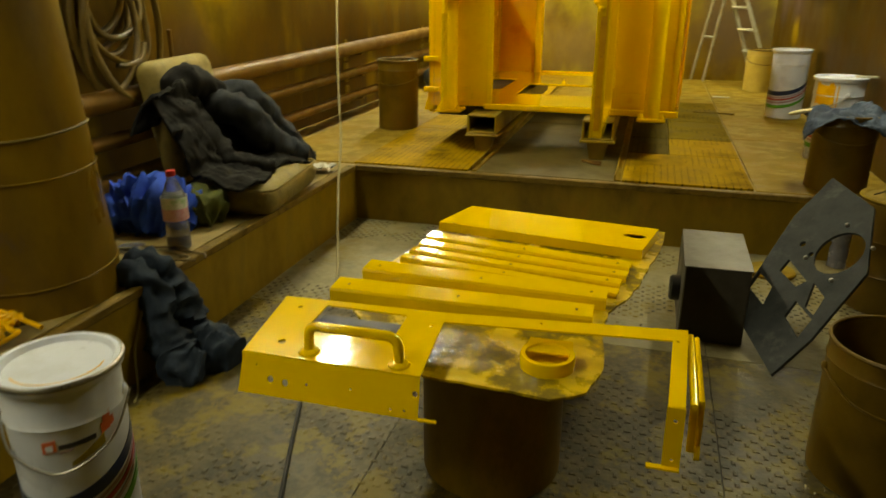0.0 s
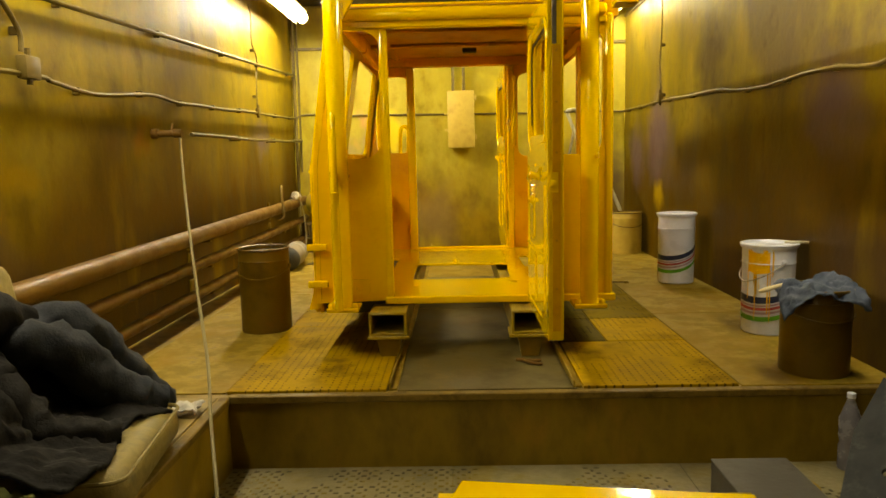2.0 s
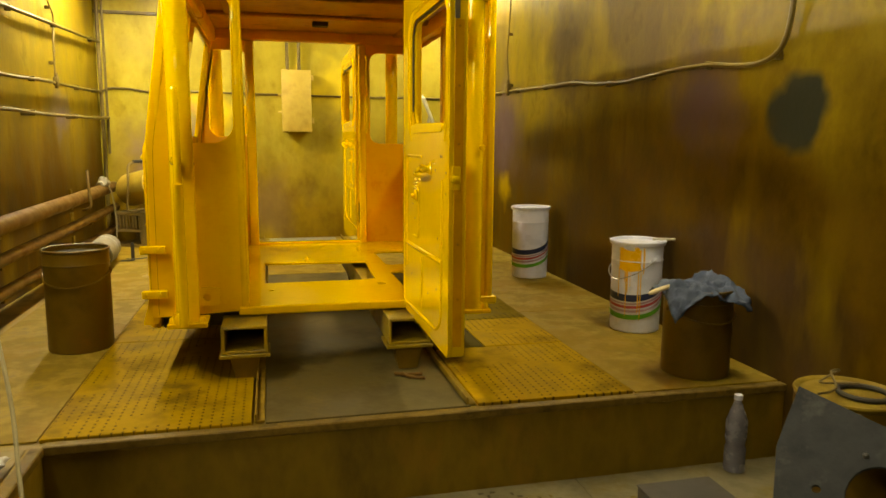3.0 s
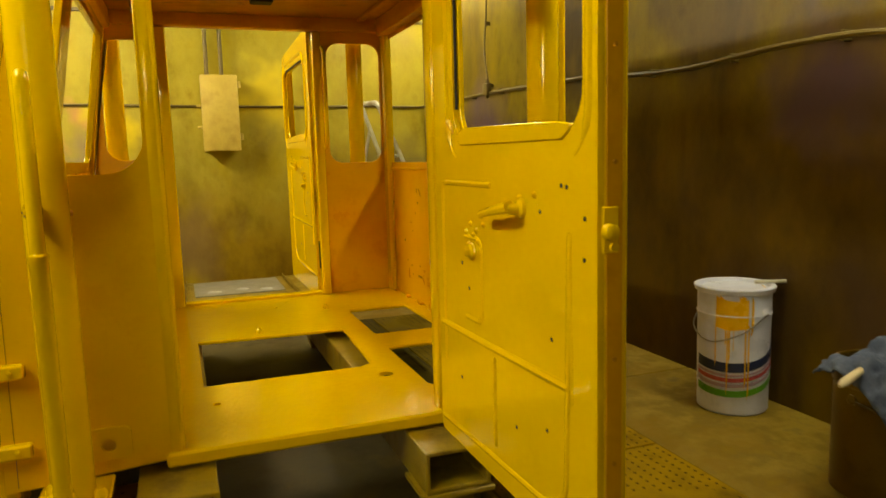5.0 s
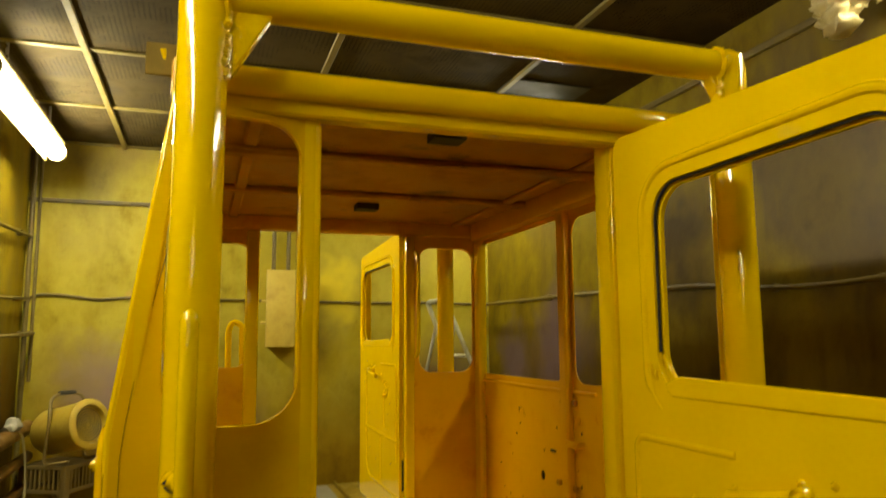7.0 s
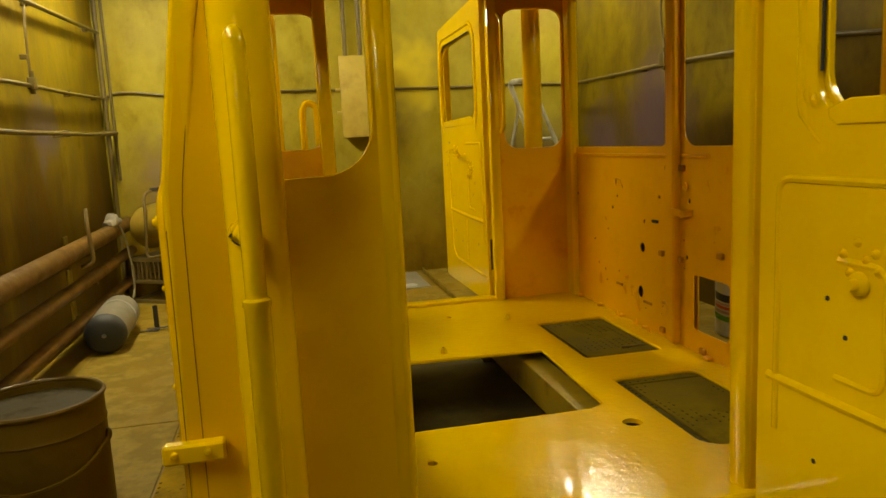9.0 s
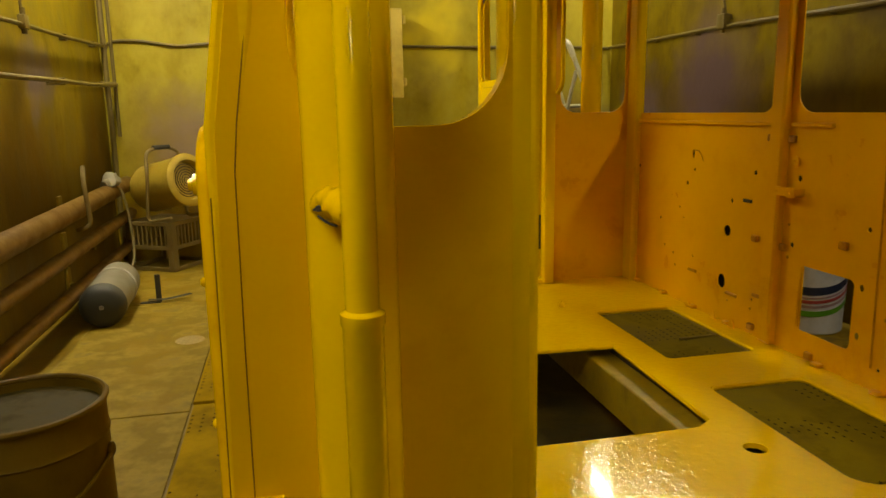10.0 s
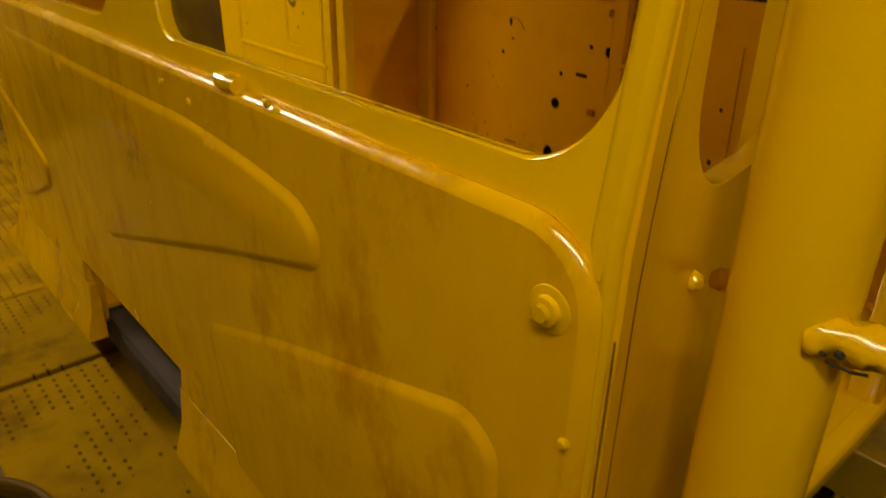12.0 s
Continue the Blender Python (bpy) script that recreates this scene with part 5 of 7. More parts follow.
def white_pail(x, y, r, h, z, turn, label, lid=True, drips=0, seed=1, marks=False, bail_down=True, bail_turn=None):
    d = thing("white_pail", (x, y, z), label, "paint pail", "white paint pails")
    b = B(); lathe(b, (x, y, z), (0, 0, 1), [(0, r - 0.010), (0.006, r - 0.004), (h * 0.30, r - 0.002), (h * 0.78, r), (h * 0.785, r + 0.004), (h * 0.80, r), (h - 0.02, r + 0.001)] + ([] if lid else [(h - 0.02, r - 0.006), (h * 0.7, r - 0.008)]), 40)
    part("body", b, WHITE, d)
    b = B()
    lathe(b, (x, y, z + h - 0.024), (0, 0, 1), [(0, r + 0.003), (0.004, r + 0.010), (0.016, r + 0.012), (0.024, r + 0.006)] + [(0.024, r - 0.004), (0.012, r - 0.012)], 40, cap0=False, cap1=lid)
    part("lid", b, WHITE, d, "white lid smeared with paint" if lid else "open rim smeared with paint")
    b = B(); tube(b, [(x + (r + 0.008) * math.cos(q), y + (r + 0.008) * math.sin(q), z + h - 0.006) for q in (2 * math.pi * k / 40 for k in range(40))], 0.0065, 8, True)
    part("rim", b, STEEL if marks else WHITE, d, "rolled rim")
    if lid:
        part("smear", band(x, y, r * 0.8, z + h - 0.011, turn - 60, turn + 80, 0.0015, 0.0015, 0.0, 0.0, 12), DRIP, d)
    zs = z + h * 0.17
    for mt, dz, hh in ((STRIPE_GREEN, 0.0, 0.024), (STRIPE_GREY, 0.036, 0.012), (STRIPE_RED, 0.056, 0.014), (STRIPE_GREY, 0.076, 0.008), (STRIPE_NAVY, 0.092, 0.034)):
        part("stripe", band(x, y, r + 0.0012, zs + dz, turn - 100, turn + 100, hh * 1.1, hh * 0.8, 0.105, -0.050), mt, d)
    if bail_down:
        ta = radians((turn if bail_turn is None else bail_turn) - 90)
        e = Vector((math.cos(ta), math.sin(ta), 0))
        f2 = Vector((-e.y, e.x, 0))
        c = Vector((x, y, z))
        b = B(); tube(b, curve([c + e * (r + 0.012) + Vector((0, 0, h * 0.80)), c + e * r * 0.8 + f2 * r * 0.75 + Vector((0, 0, h * 0.66)), c + f2 * (r + 0.010) + Vector((0, 0, h * 0.58)), c - e * r * 0.8 + f2 * r * 0.75 + Vector((0, 0, h * 0.66)), c - e * (r + 0.012) + Vector((0, 0, h * 0.80))], 8), 0.0028, 6)
        part("bail", b, STEEL, d, "bent wire bail")
        for s in (1, -1):
            b = B(); lathe(b, c + e * s * (r - 0.002) + Vector((0, 0, h * 0.80)), e * s, [(0, 0.018), (0.004, 0.018), (0.010, 0.008)], 12)
            part("bail_ear", b, WHITE, d)
    rng = random.Random(seed)
    for k in range(drips):
        a = turn - 60 + rng.random() * 55
        ln = h * (0.06 + 0.28 * rng.random() ** 2)
        part("paint_run", band(x, y, r + 0.0022, z + h * 0.95 - ln, a, a + 3 + 6 * rng.random(), ln, ln * 0.7, ln * 0.15, 0.0, 4), DRIP, d)
    if drips:
        for k in range(9):
            a = turn - 64 + 52 * rng.random()
            ln = h * (0.10 + 0.52 * rng.random())
            part("paint_run", band(x, y, r + 0.0024, z + h * 0.73 - ln, a, a + 1.0 + 1.8 * rng.random(), ln, ln * 0.85, ln * 0.12, 0.0, 3), DRIP, d)
        part("paint_run", band(x, y, r + 0.0018, z + h * 0.70, turn - 62, turn - 12, h * 0.24, h * 0.22, 0.0, -0.01, 10), DRIP, d, "broad yellow paint smear")
    if marks:
        z, turn = z + 0.055, turn + 12
        for a0, a1, zz, hh, mt in ((turn - 26, turn - 13, h * 0.555, 0.026, ORANGE_RED), (turn - 11, turn + 24, h * 0.568, 0.011, LETTER), (turn - 11, turn + 2, h * 0.550, 0.0035, STRIPE_GREY), (turn + 30, turn + 40, h * 0.585, 0.022, ORANGE_RED), (turn + 33, turn + 42, h * 0.635, 0.018, ORANGE_RED), (turn + 39, turn + 46, h * 0.60, 0.018, ORANGE_RED)):
            part("label_mark", band(x, y, r + 0.0016, z + zz, a0, a1, hh, hh, 0.004, 0.0, 8), mt, d, "printed label mark")
        part("label_mark", band(x, y, r + 0.0022, z + h * 0.563, turn - 23, turn - 16, 0.014, 0.014, 0.002, 0.0, 4), WHITE, d)
        part("label_mark", band(x, y, r + 0.0020, z + h * 0.475, turn - 2, turn + 32, 0.010, 0.024, 0.028, 0.0, 8), OLIVE_PAINT, d, "smeared ochre paint")
    return d


drum(-1.69, 4.53, 0.138, 0.46, "brown oversprayed steel drum with a dusty lid beside the pipes", open_top=False)
drum(0.905, 3.60, 0.138, 0.36, "brown oversprayed steel drum with a rag over its rim")
drum(1.00, 7.42, 0.145, 0.385, "yellow oversprayed open drum at the ladder's foot", mat=CABINET)
drum(0.660, 1.64, 0.165, 0.385, "large brown oversprayed open drum on the lower floor", z=FLOOR)
drum(-0.335, 1.42, 0.185, 0.425, "oversprayed drum holding up the spray board", z=FLOOR, lug=False, mat=STEP)
drum(-0.335, 1.98, 0.185, 0.425, "oversprayed drum holding up the spray board", z=FLOOR, lug=False, mat=STEP)
white_pail(0.985, 5.80, 0.128, 0.505, PLAT, 262, "white paint pail with coloured stripes standing by the wall", lid=True, drips=0, seed=4, bail_down=False)
white_pail(1.005, 4.30, 0.128, 0.465, PLAT, 262, "white paint pail with yellow paint runs and coloured stripes", lid=True, drips=4, seed=2, bail_turn=191)
white_pail(-1.165, 0.862, 0.118, 0.475, FLOOR, 302, "white paint pail with a smeared lid and coloured stripes", lid=True, drips=0, marks=True)
# spoon across the second pail
b = B(); tube(b, [(1.07, 4.27, 0.745), (1.16, 4.22, 0.748), (1.165, 4.215, 0.748)], 0.007, 8)
single("stirring_stick", b, LADDER, (1.10, 4.25, 0.742), "pale stirring stick lying on a pail lid", "stick")


# ---- cloth ----
def cloth(name, fn, nu, nv, amount, scale, mat, at, label, category, seed=0, thick=0.006, parent=None):
    """A crumpled sheet over fn(u, v), folded by noise along its normals."""
    b = B()
    pts = [[Vector(fn(i / nu, j / nv)) for j in range(nv + 1)] for i in range(nu + 1)]
    grid = []
    for i in range(nu + 1):
        row = []
        for j in range(nv + 1):
            du = pts[min(i + 1, nu)][j] - pts[max(i - 1, 0)][j]
            dv = pts[i][min(j + 1, nv)] - pts[i][max(j - 1, 0)]
            n = du.cross(dv)
            n = n.normalized() if n.length > 1e-9 else Vector((0, 0, 1))
            p = pts[i][j]
            q = p * scale + Vector((seed * 3.1, seed * 1.7, 0))
            f1 = 1 - abs(noise.noise(q)) * 2
            f2 = noise.noise(q * 2.3)
            f3 = 1 - abs(noise.noise(Vector((q.x * 2.1, q.y * 5.5, q.z * 2.6)))) * 2
            row.append(b.verts.new(p + n * (amount * (f1 - 0.5) + amount * 0.4 * f2 + amount * 0.35 * f3)))
        grid.append(row)
    for i in range(nu):
        for j in range(nv):
            b.faces.new((grid[i][j], grid[i + 1][j], grid[i + 1][j + 1], grid[i][j + 1]))
    ob = part(name, b, mat, parent, label, smooth=60) if parent else single(name, b, mat, at, label, category, smooth=60)
    md = ob.modifiers.new("thickness", "SOLIDIFY")
    md.thickness = thick
    return ob


def limb(name, pts, radii, mat, at, label, category, amount=0.02, scale=14.0, seed=0, parent=None, seg=22):
    """A crumpled stuffed tube of cloth."""
    pts = curve(pts, 14)
    n = len(pts)
    b = B()
    rad = [radii[0] + (0) for _ in range(n)]
    for i in range(n):
        t = i / (n - 1) * (len(radii) - 1)
        k = min(int(t), len(radii) - 2)
        rad[i] = radii[k] * (1 - (t - k)) + radii[k + 1] * (t - k)
    tube(b, pts, rad, seg)
    for v in b.verts:
        q = v.co * scale + Vector((seed, 0, seed * 2))
        near = min(pts, key=lambda p: (p - v.co).length_squared)
        out = v.co - near
        if out.length > 1e-6:
            v.co += out.normalized() * amount * ((1 - abs(noise.noise(q)) * 2.2) + 0.6 * noise.noise(q * 2.1) + 0.55 * (1 - 2 * abs(noise.noise(Vector((q.x * 2.4, q.y * 2.4, q.z * 0.9) )+ Vector((seed, 3, 1))))))
    if parent:
        return part(name, b, mat, parent, label, smooth=60)
    return single(name, b, mat, at, label, category, smooth=60)


# The random blue patches put the folds' highlights into the colour.
JEANS_GREY = material("grey_cloth_blue_lights", [(0.012, 0.014, 0.018), (0.030, 0.035, 0.045), (0.020, 0.023, 0.029)], 8.0, 0.9, bump=0.4, bump_scale=110, spec=0.2, stain=(0.08, 0.11, 0.19), stain_scale=5.0, stain_range=(0.62, 0.72))


# ---- tractor seat with jacket ----
def build_seat():
    st = thing("padded_chair", (-1.75, 2.65, PLAT), "worn tan vinyl padded chair standing on the ledge", "chair")
    m = pose(-1.735, 2.62, 0, 0, 0, 8)

    def cushion(x0, y0, z0, x1, y1, z1, bev, tilt=None):
        q = B(); box(q, x0, y0, z0, x1, y1, z1, bev, 4)
        if tilt:
            bmesh.ops.transform(q, matrix=tilt, verts=q.verts)
        bmesh.ops.transform(q, matrix=m, verts=q.verts)
        return q

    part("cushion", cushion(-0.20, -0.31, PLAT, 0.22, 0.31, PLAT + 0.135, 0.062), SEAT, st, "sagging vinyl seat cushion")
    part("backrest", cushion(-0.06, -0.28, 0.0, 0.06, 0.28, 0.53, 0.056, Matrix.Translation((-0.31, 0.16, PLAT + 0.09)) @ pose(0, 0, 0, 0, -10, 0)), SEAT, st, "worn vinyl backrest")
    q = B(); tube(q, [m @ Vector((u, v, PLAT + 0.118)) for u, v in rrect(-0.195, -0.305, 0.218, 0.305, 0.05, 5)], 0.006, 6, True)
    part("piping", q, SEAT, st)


build_seat()


def jacket_fn(u, v):
    y = 2.31 + 0.61 * u + 0.05 * math.sin(5 * v)
    k = v * 5
    path = [(-2.12, 0.62), (-2.08, 0.74), (-2.02, 0.785), (-1.90, 0.64), (-1.80, 0.46), (-1.58, 0.415)]
    i = min(int(k), 4)
    f = k - i
    x = path[i][0] * (1 - f) + path[i + 1][0] * f
    z = path[i][1] * (1 - f) + path[i + 1][1] * f
    z -= 0.10 * (abs(u - 0.4) * 1.6) ** 2 * (1 if v < 0.62 else 0.2)
    return (x + 0.04 * math.sin(7 * u), y, z + 0.02)


jk = thing("work_jacket", (-1.85, 2.62, 0.42), "dark crumpled hooded work jacket thrown over the seat", "jacket")
cloth("jacket_body", jacket_fn, 84, 100, 0.024, 8.0, FABRIC, None, "", "", 3, 0.012, jk)
limb("hood", [(-2.08, 2.50, 0.755), (-2.01, 2.61, 0.785), (-1.95, 2.75, 0.725)], [0.04, 0.075, 0.045], FABRIC, None, "", "", 0.014, 12, 7, jk)
limb("sleeve", [(-2.00, 2.56, 0.66), (-1.88, 2.52, 0.56), (-1.76, 2.52, 0.455), (-1.60, 2.60, 0.425)], [0.05, 0.060, 0.05, 0.035], FABRIC, None, "", "", 0.014, 15, 9, jk, 26)
tr = thing("work_trousers", (-1.8, 2.95, 0.42), "dark grey blue work trousers slumped over the seat", "trousers")
limb("trouser_leg", [(-1.98, 2.74, 0.70), (-1.86, 2.82, 0.70), (-1.78, 2.92, 0.56), (-1.71, 3.02, 0.42), (-1.68, 3.08, 0.355)], [0.05, 0.075, 0.065, 0.058, 0.045], JEANS_GREY, None, "", "", 0.013, 11, 4, tr, 30)
limb("trouser_leg", [(-1.96, 2.66, 0.68), (-1.84, 2.72, 0.66), (-1.74, 2.80, 0.52), (-1.66, 2.88, 0.44), (-1.60, 2.92, 0.42)], [0.05, 0.070, 0.060, 0.050, 0.04], JEANS_GREY, None, "", "", 0.013, 11, 6, tr, 30)
jn = thing("jeans", (-1.4, 1.68, FLOOR), "dark blue jeans hanging from the ledge onto the floor", "jeans")
limb("trouser_leg", [(-1.66, 1.63, 0.305), (-1.57, 1.66, 0.315), (-1.515, 1.69, 0.22), (-1.47, 1.69, 0.08), (-1.38, 1.68, 0.02), (-1.28, 1.665, 0.005)], [0.016, 0.026, 0.040, 0.056, 0.066, 0.045], DENIM, None, "", "", 0.024, 15, 2, jn, 40)
limb("trouser_leg", [(-1.63, 1.58, 0.300), (-1.55, 1.60, 0.300), (-1.50, 1.60, 0.16), (-1.455, 1.585, 0.05), (-1.40, 1.565, 0.01), (-1.34, 1.58, 0.0)], [0.015, 0.024, 0.036, 0.052, 0.058, 0.035], DENIM, None, "", "", 0.024, 15, 5, jn, 40)
limb("blue_cloth", [(-2.02, 2.02, 0.33), (-1.93, 2.10, 0.37), (-1.82, 2.12, 0.36), (-1.76, 2.18, 0.31)], [0.03, 0.085, 0.085, 0.03], BLUE, (-1.9, 2.1, PLAT), "crumpled bright blue cloth on the ledge", "cloth", 0.045, 19, 5)
limb("olive_cloth", [(-1.78, 2.16, 0.31), (-1.72, 2.22, 0.35), (-1.68, 2.28, 0.31)], [0.02, 0.06, 0.02], OLIVE, (-1.72, 2.22, PLAT), "crumpled olive cloth behind the bottle", "cloth", 0.03, 18, 6)


def rag_fn(u, v):
    a, r = u - 0.5, v - 0.5
    x = 0.895 + 0.34 * a + 0.04 * r
    y = 3.57 + 0.26 * r
    over = max(0, ((x - 0.905) ** 2 + (y - 3.60) ** 2) ** 0.5 - 0.135)
    return (x, y, 0.646 + 0.022 * math.sin(6 * u + 3 * v) - 1.0 * over)


cloth("shop_rag", rag_fn, 44, 36, 0.026, 15.0, RAG, (0.905, 3.60, 0.64), "grey blue rag draped over the drum rim", "rag", 8, 0.005)
br = thing("paint_brush", (0.745, 3.555, 0.645), "pale wooden paint brush sticking out from under the rag", "brush")
b = B(); tube(b, curve([(0.635, 3.530, 0.634), (0.690, 3.543, 0.646), (0.745, 3.556, 0.656), (0.810, 3.572, 0.664)], 4), [0.005, 0.010, 0.0125, 0.0125, 0.012, 0.0115, 0.011, 0.0105, 0.010, 0.0095, 0.009, 0.008, 0.007], 10, flat=0.8)
part("handle", b, PALE_WOOD, br)


# ---- bottles on the ledge ----
def bottle(x, y, z, h, r, label, drink, cap, wrap=True):
    d = thing("plastic_bottle", (x, y, z), label, "bottle")
    prof = [(0, r * 0.8), (0.01 * h, r), (0.30 * h, r), (0.36 * h, r * 0.88), (0.42 * h, r), (0.66 * h, r), (0.80 * h, r * 0.62), (0.90 * h, r * 0.34), (0.93 * h, r * 0.34)]
    b = B(); lathe(b, (x, y, z), (0, 0, 1), prof, 20)
    part("shell", b, CLEAR if drink else CLOUDY, d, "clear plastic shell" if drink else "cloudy plastic shell")
    if drink:
        b = B(); lathe(b, (x, y, z + 0.004), (0, 0, 1), [(0, r * 0.78), (0.01 * h, r * 0.95), (0.10 * h, r * 0.95)], 20)
        part("drink", b, COLA, d, "dark drink in the bottom")
    if wrap:
        b = B(); lathe(b, (x, y, z + 0.38 * h), (0, 0, 1), [(0, r + 0.0035), (0.15 * h, r + 0.0035)], 20, False, False)
        part("wrapper", b, WRAP_PINK, d, "printed pink wrapper")
        b = B(); lathe(b, (x, y, z + 0.53 * h), (0, 0, 1), [(0, r + 0.0035), (0.14 * h, r + 0.0035)], 20, False, False)
        part("wrapper", b, WRAP_PALE, d, "printed pale green wrapper")
    b = B(); lathe(b, (x, y, z + 0.925 * h), (0, 0, 1), [(0, r * 0.40), (0.06 * h, r * 0.40), (0.065 * h, r * 0.34)], 16)
    part("cap", b, cap, d)


CLOUDY = material("cloudy_plastic", [(0.12, 0.12, 0.15), (0.20, 0.20, 0.24)], 12.0, 0.25)
CAP_RED = material("red_cap", [(0.50, 0.02, 0.02), (0.58, 0.04, 0.03)], 10.0, 0.35)
bottle(-1.645, 1.935, PLAT, 0.297, 0.043, "plastic bottle with a red cap and a little dark drink", True, CAP_RED)
bottle(0.905, 3.30, FLOOR, 0.31, 0.040, "cloudy empty plastic bottle standing against the platform", False, WHITE, False)
b = B(); lathe(b, (-1.80, 1.86, PLAT), (0, 0, 1), [(0, 0.05), (0.004, 0.052), (0.012, 0.050)], 20)
single("jar_lid", b, CLEAR, (-1.80, 1.86, PLAT), "clear plastic dish on the ledge", "dish")
for k, (dx, dy, mt) in enumerate(((0, 0, HOSE), (0.05, 0.03, HOSE_DARK), (-0.06, -0.04, HOSE))):
    b = B()
    c = Vector((-1.68 + dx, 1.80 + dy, PLAT + 0.006 + 0.006 * k))
    tube(b, curve([c + Vector((0.14 * math.cos(a) * (1 + 0.2 * math.sin(3 * a + k)), 0.07 * math.sin(a), 0.004 * math.sin(5 * a))) for a in (0.5 * q for q in range(13))], 4), 0.004, 6)
    single("loose_cable", b, mt, c, "thin loose cable coiled on the ledge", "cable", "loose cables")
b = B(); tube(b, curve([(-1.60, 1.70, PLAT + 0.004), (-1.56, 1.62, 0.29), (-1.535, 1.60, 0.26), (-1.53, 1.50, 0.10), (-1.50, 1.45, -0.02), (-1.46, 1.38, -0.024)], 5), 0.004, 6)
single("thin_cable", b, HOSE, (-1.53, 1.5, PLAT), "thin pale cable trailing over the ledge", "cable")
b = B(); tube(b, curve([(-0.972, 1.545, FLOOR + 0.006), (-0.89, 1.32, FLOOR + 0.006), (-0.80, 1.08, FLOOR + 0.006), (-0.74, 0.90, FLOOR + 0.006)], 4), 0.006, 8)
single("black_cable", b, RUBBER, (-0.88, 1.3, FLOOR), "black cable lying straight on the floor", "cable")
rng = random.Random(12)
b = B()
tube(b, curve([(-1.66 + 0.10 * (rng.random() - 0.5) * 2, 1.17 + 0.09 * (rng.random() - 0.5) * 2, PLAT + 0.008 + 0.05 * rng.random()) for _ in range(26)], 5), 0.007, 7)
single("rope_tangle", b, DRIP, (-1.66, 1.17, PLAT), "tangled orange rope on the ledge by the column", "rope")

# ---- column, hose coil, hanging hose ----
col = thing("round_column", (-1.845, 1.445, PLAT), "round mustard painted steel column with a welded seam", "column")
col_r = lambda z: 0.208 + 0.062 * max(0.0, 1 - (z - PLAT) / 1.0)
b = B(); lathe(b, (-1.845, 1.445, PLAT), (0, 0, 1), [(h, col_r(PLAT + h)) for h in (0, 0.25, 0.5, 0.75, 1.0)] + [(CEIL - PLAT, 0.208)], 44)
part("shaft", b, COLUMN, col)


def round_column(z, tilt, r, wave):
    q = B(); tube(q, [(-1.845 + (col_r(z) + 0.002) * math.cos(a), 1.445 + (col_r(z) + 0.002) * math.sin(a), z + tilt * math.cos(a - 0.3) + wave * math.sin(3 * a)) for a in (2 * math.pi * k / 40 for k in range(40))], r, 6, True)
    return q


for zz, rr in ((0.68, 0.003), (0.37, 0.003), (1.35, 0.003)):
    part("weld_seam", round_column(zz, 0.0, rr, 0.004), COLUMN, col)
single("tie_wire", round_column(0.79, 0.012, 0.0045, 0.004), CABLE, (-1.845, 1.445, 0.80), "wire tied round the column", "wire")

coil = thing("hose_coil", (-2.20, 2.45, 0.75), "coiled brown air hose hung on the wall", "hose")
# each loop hangs from the hook: half width, lowest point, sideways swing, stand-off from the wall
for half, low, swing, off in ((0.13, 1.00, -0.03, 0.06), (0.16, 0.985, 0.03, 0.09), (0.17, 0.915, -0.01, 0.07), (0.20, 0.875, 0.05, 0.11), (0.19, 0.745, -0.02, 0.10), (0.23, 0.705, 0.06, 0.14), (0.24, 0.93, -0.05, 0.05), (0.15, 0.76, -0.06, 0.13)):
    high = 1.43
    pts = []
    for q in range(36):
        a = 2 * math.pi * q / 36
        k = 0.5 - 0.5 * math.cos(a)
        pts.append((WALL_L + off + 0.018 * math.sin(a * 2 + half * 40), 2.44 + swing * (1 - k) * 1.4 + half * math.sin(a) * (1.15 - 0.45 * k) + 0.012 * math.sin(3 * a + low * 30), low + (high - low) * k))
    b = B(); tube(b, pts, 0.0145, 10, True)
    part("loop", b, HOSE_DARK, coil)
b = B(); tube(b, curve([(-2.21, 2.42, 0.88), (-2.19, 2.46, 0.873), (-2.17, 2.52, 0.895), (-2.18, 2.57, 0.96)], 5), 0.0125, 9)
part("loose_end", b, HOSE_DARK, coil)
b = B(); cyl(b, (WALL_L, 2.41, 1.40), (-2.14, 2.41, 1.42), 0.012, seg=10)
part("hook", b, STEEL, coil)
b = B(); tube(b, curve([(-2.17, 4.68, 1.385), (-2.165, 4.66, 1.34), (-1.955, 4.14, 1.01), (-1.735, 3.63, 0.66), (-1.60, 3.33, 0.43), (-1.525, 3.12, 0.29), (-1.44, 2.90, 0.17), (-1.36, 2.70, 0.03), (-1.30, 2.56, -0.018), (-1.22, 2.36, -0.022), (-1.16, 2.20, -0.022)], 8), 0.0065, 10)
single("air_hose", b, HOSE, (-1.30, 2.56, FLOOR), "pale air hose hanging from the wall tap to the floor", "hose")
b = B(); lathe(b, (WALL_L, 4.68, 1.385), (1, 0, 0), [(0, 0.03), (0.03, 0.03), (0.035, 0.018), (0.12, 0.018), (0.125, 0.026), (0.17, 0.024)], 14); cyl(b, (-2.22, 4.68, 1.39), (-2.22, 4.70, 1.44), 0.008, seg=8)
single("air_tap", b, PIPE, (WALL_L, 4.68, 1.36), "small brown air tap on the wall", "tap")


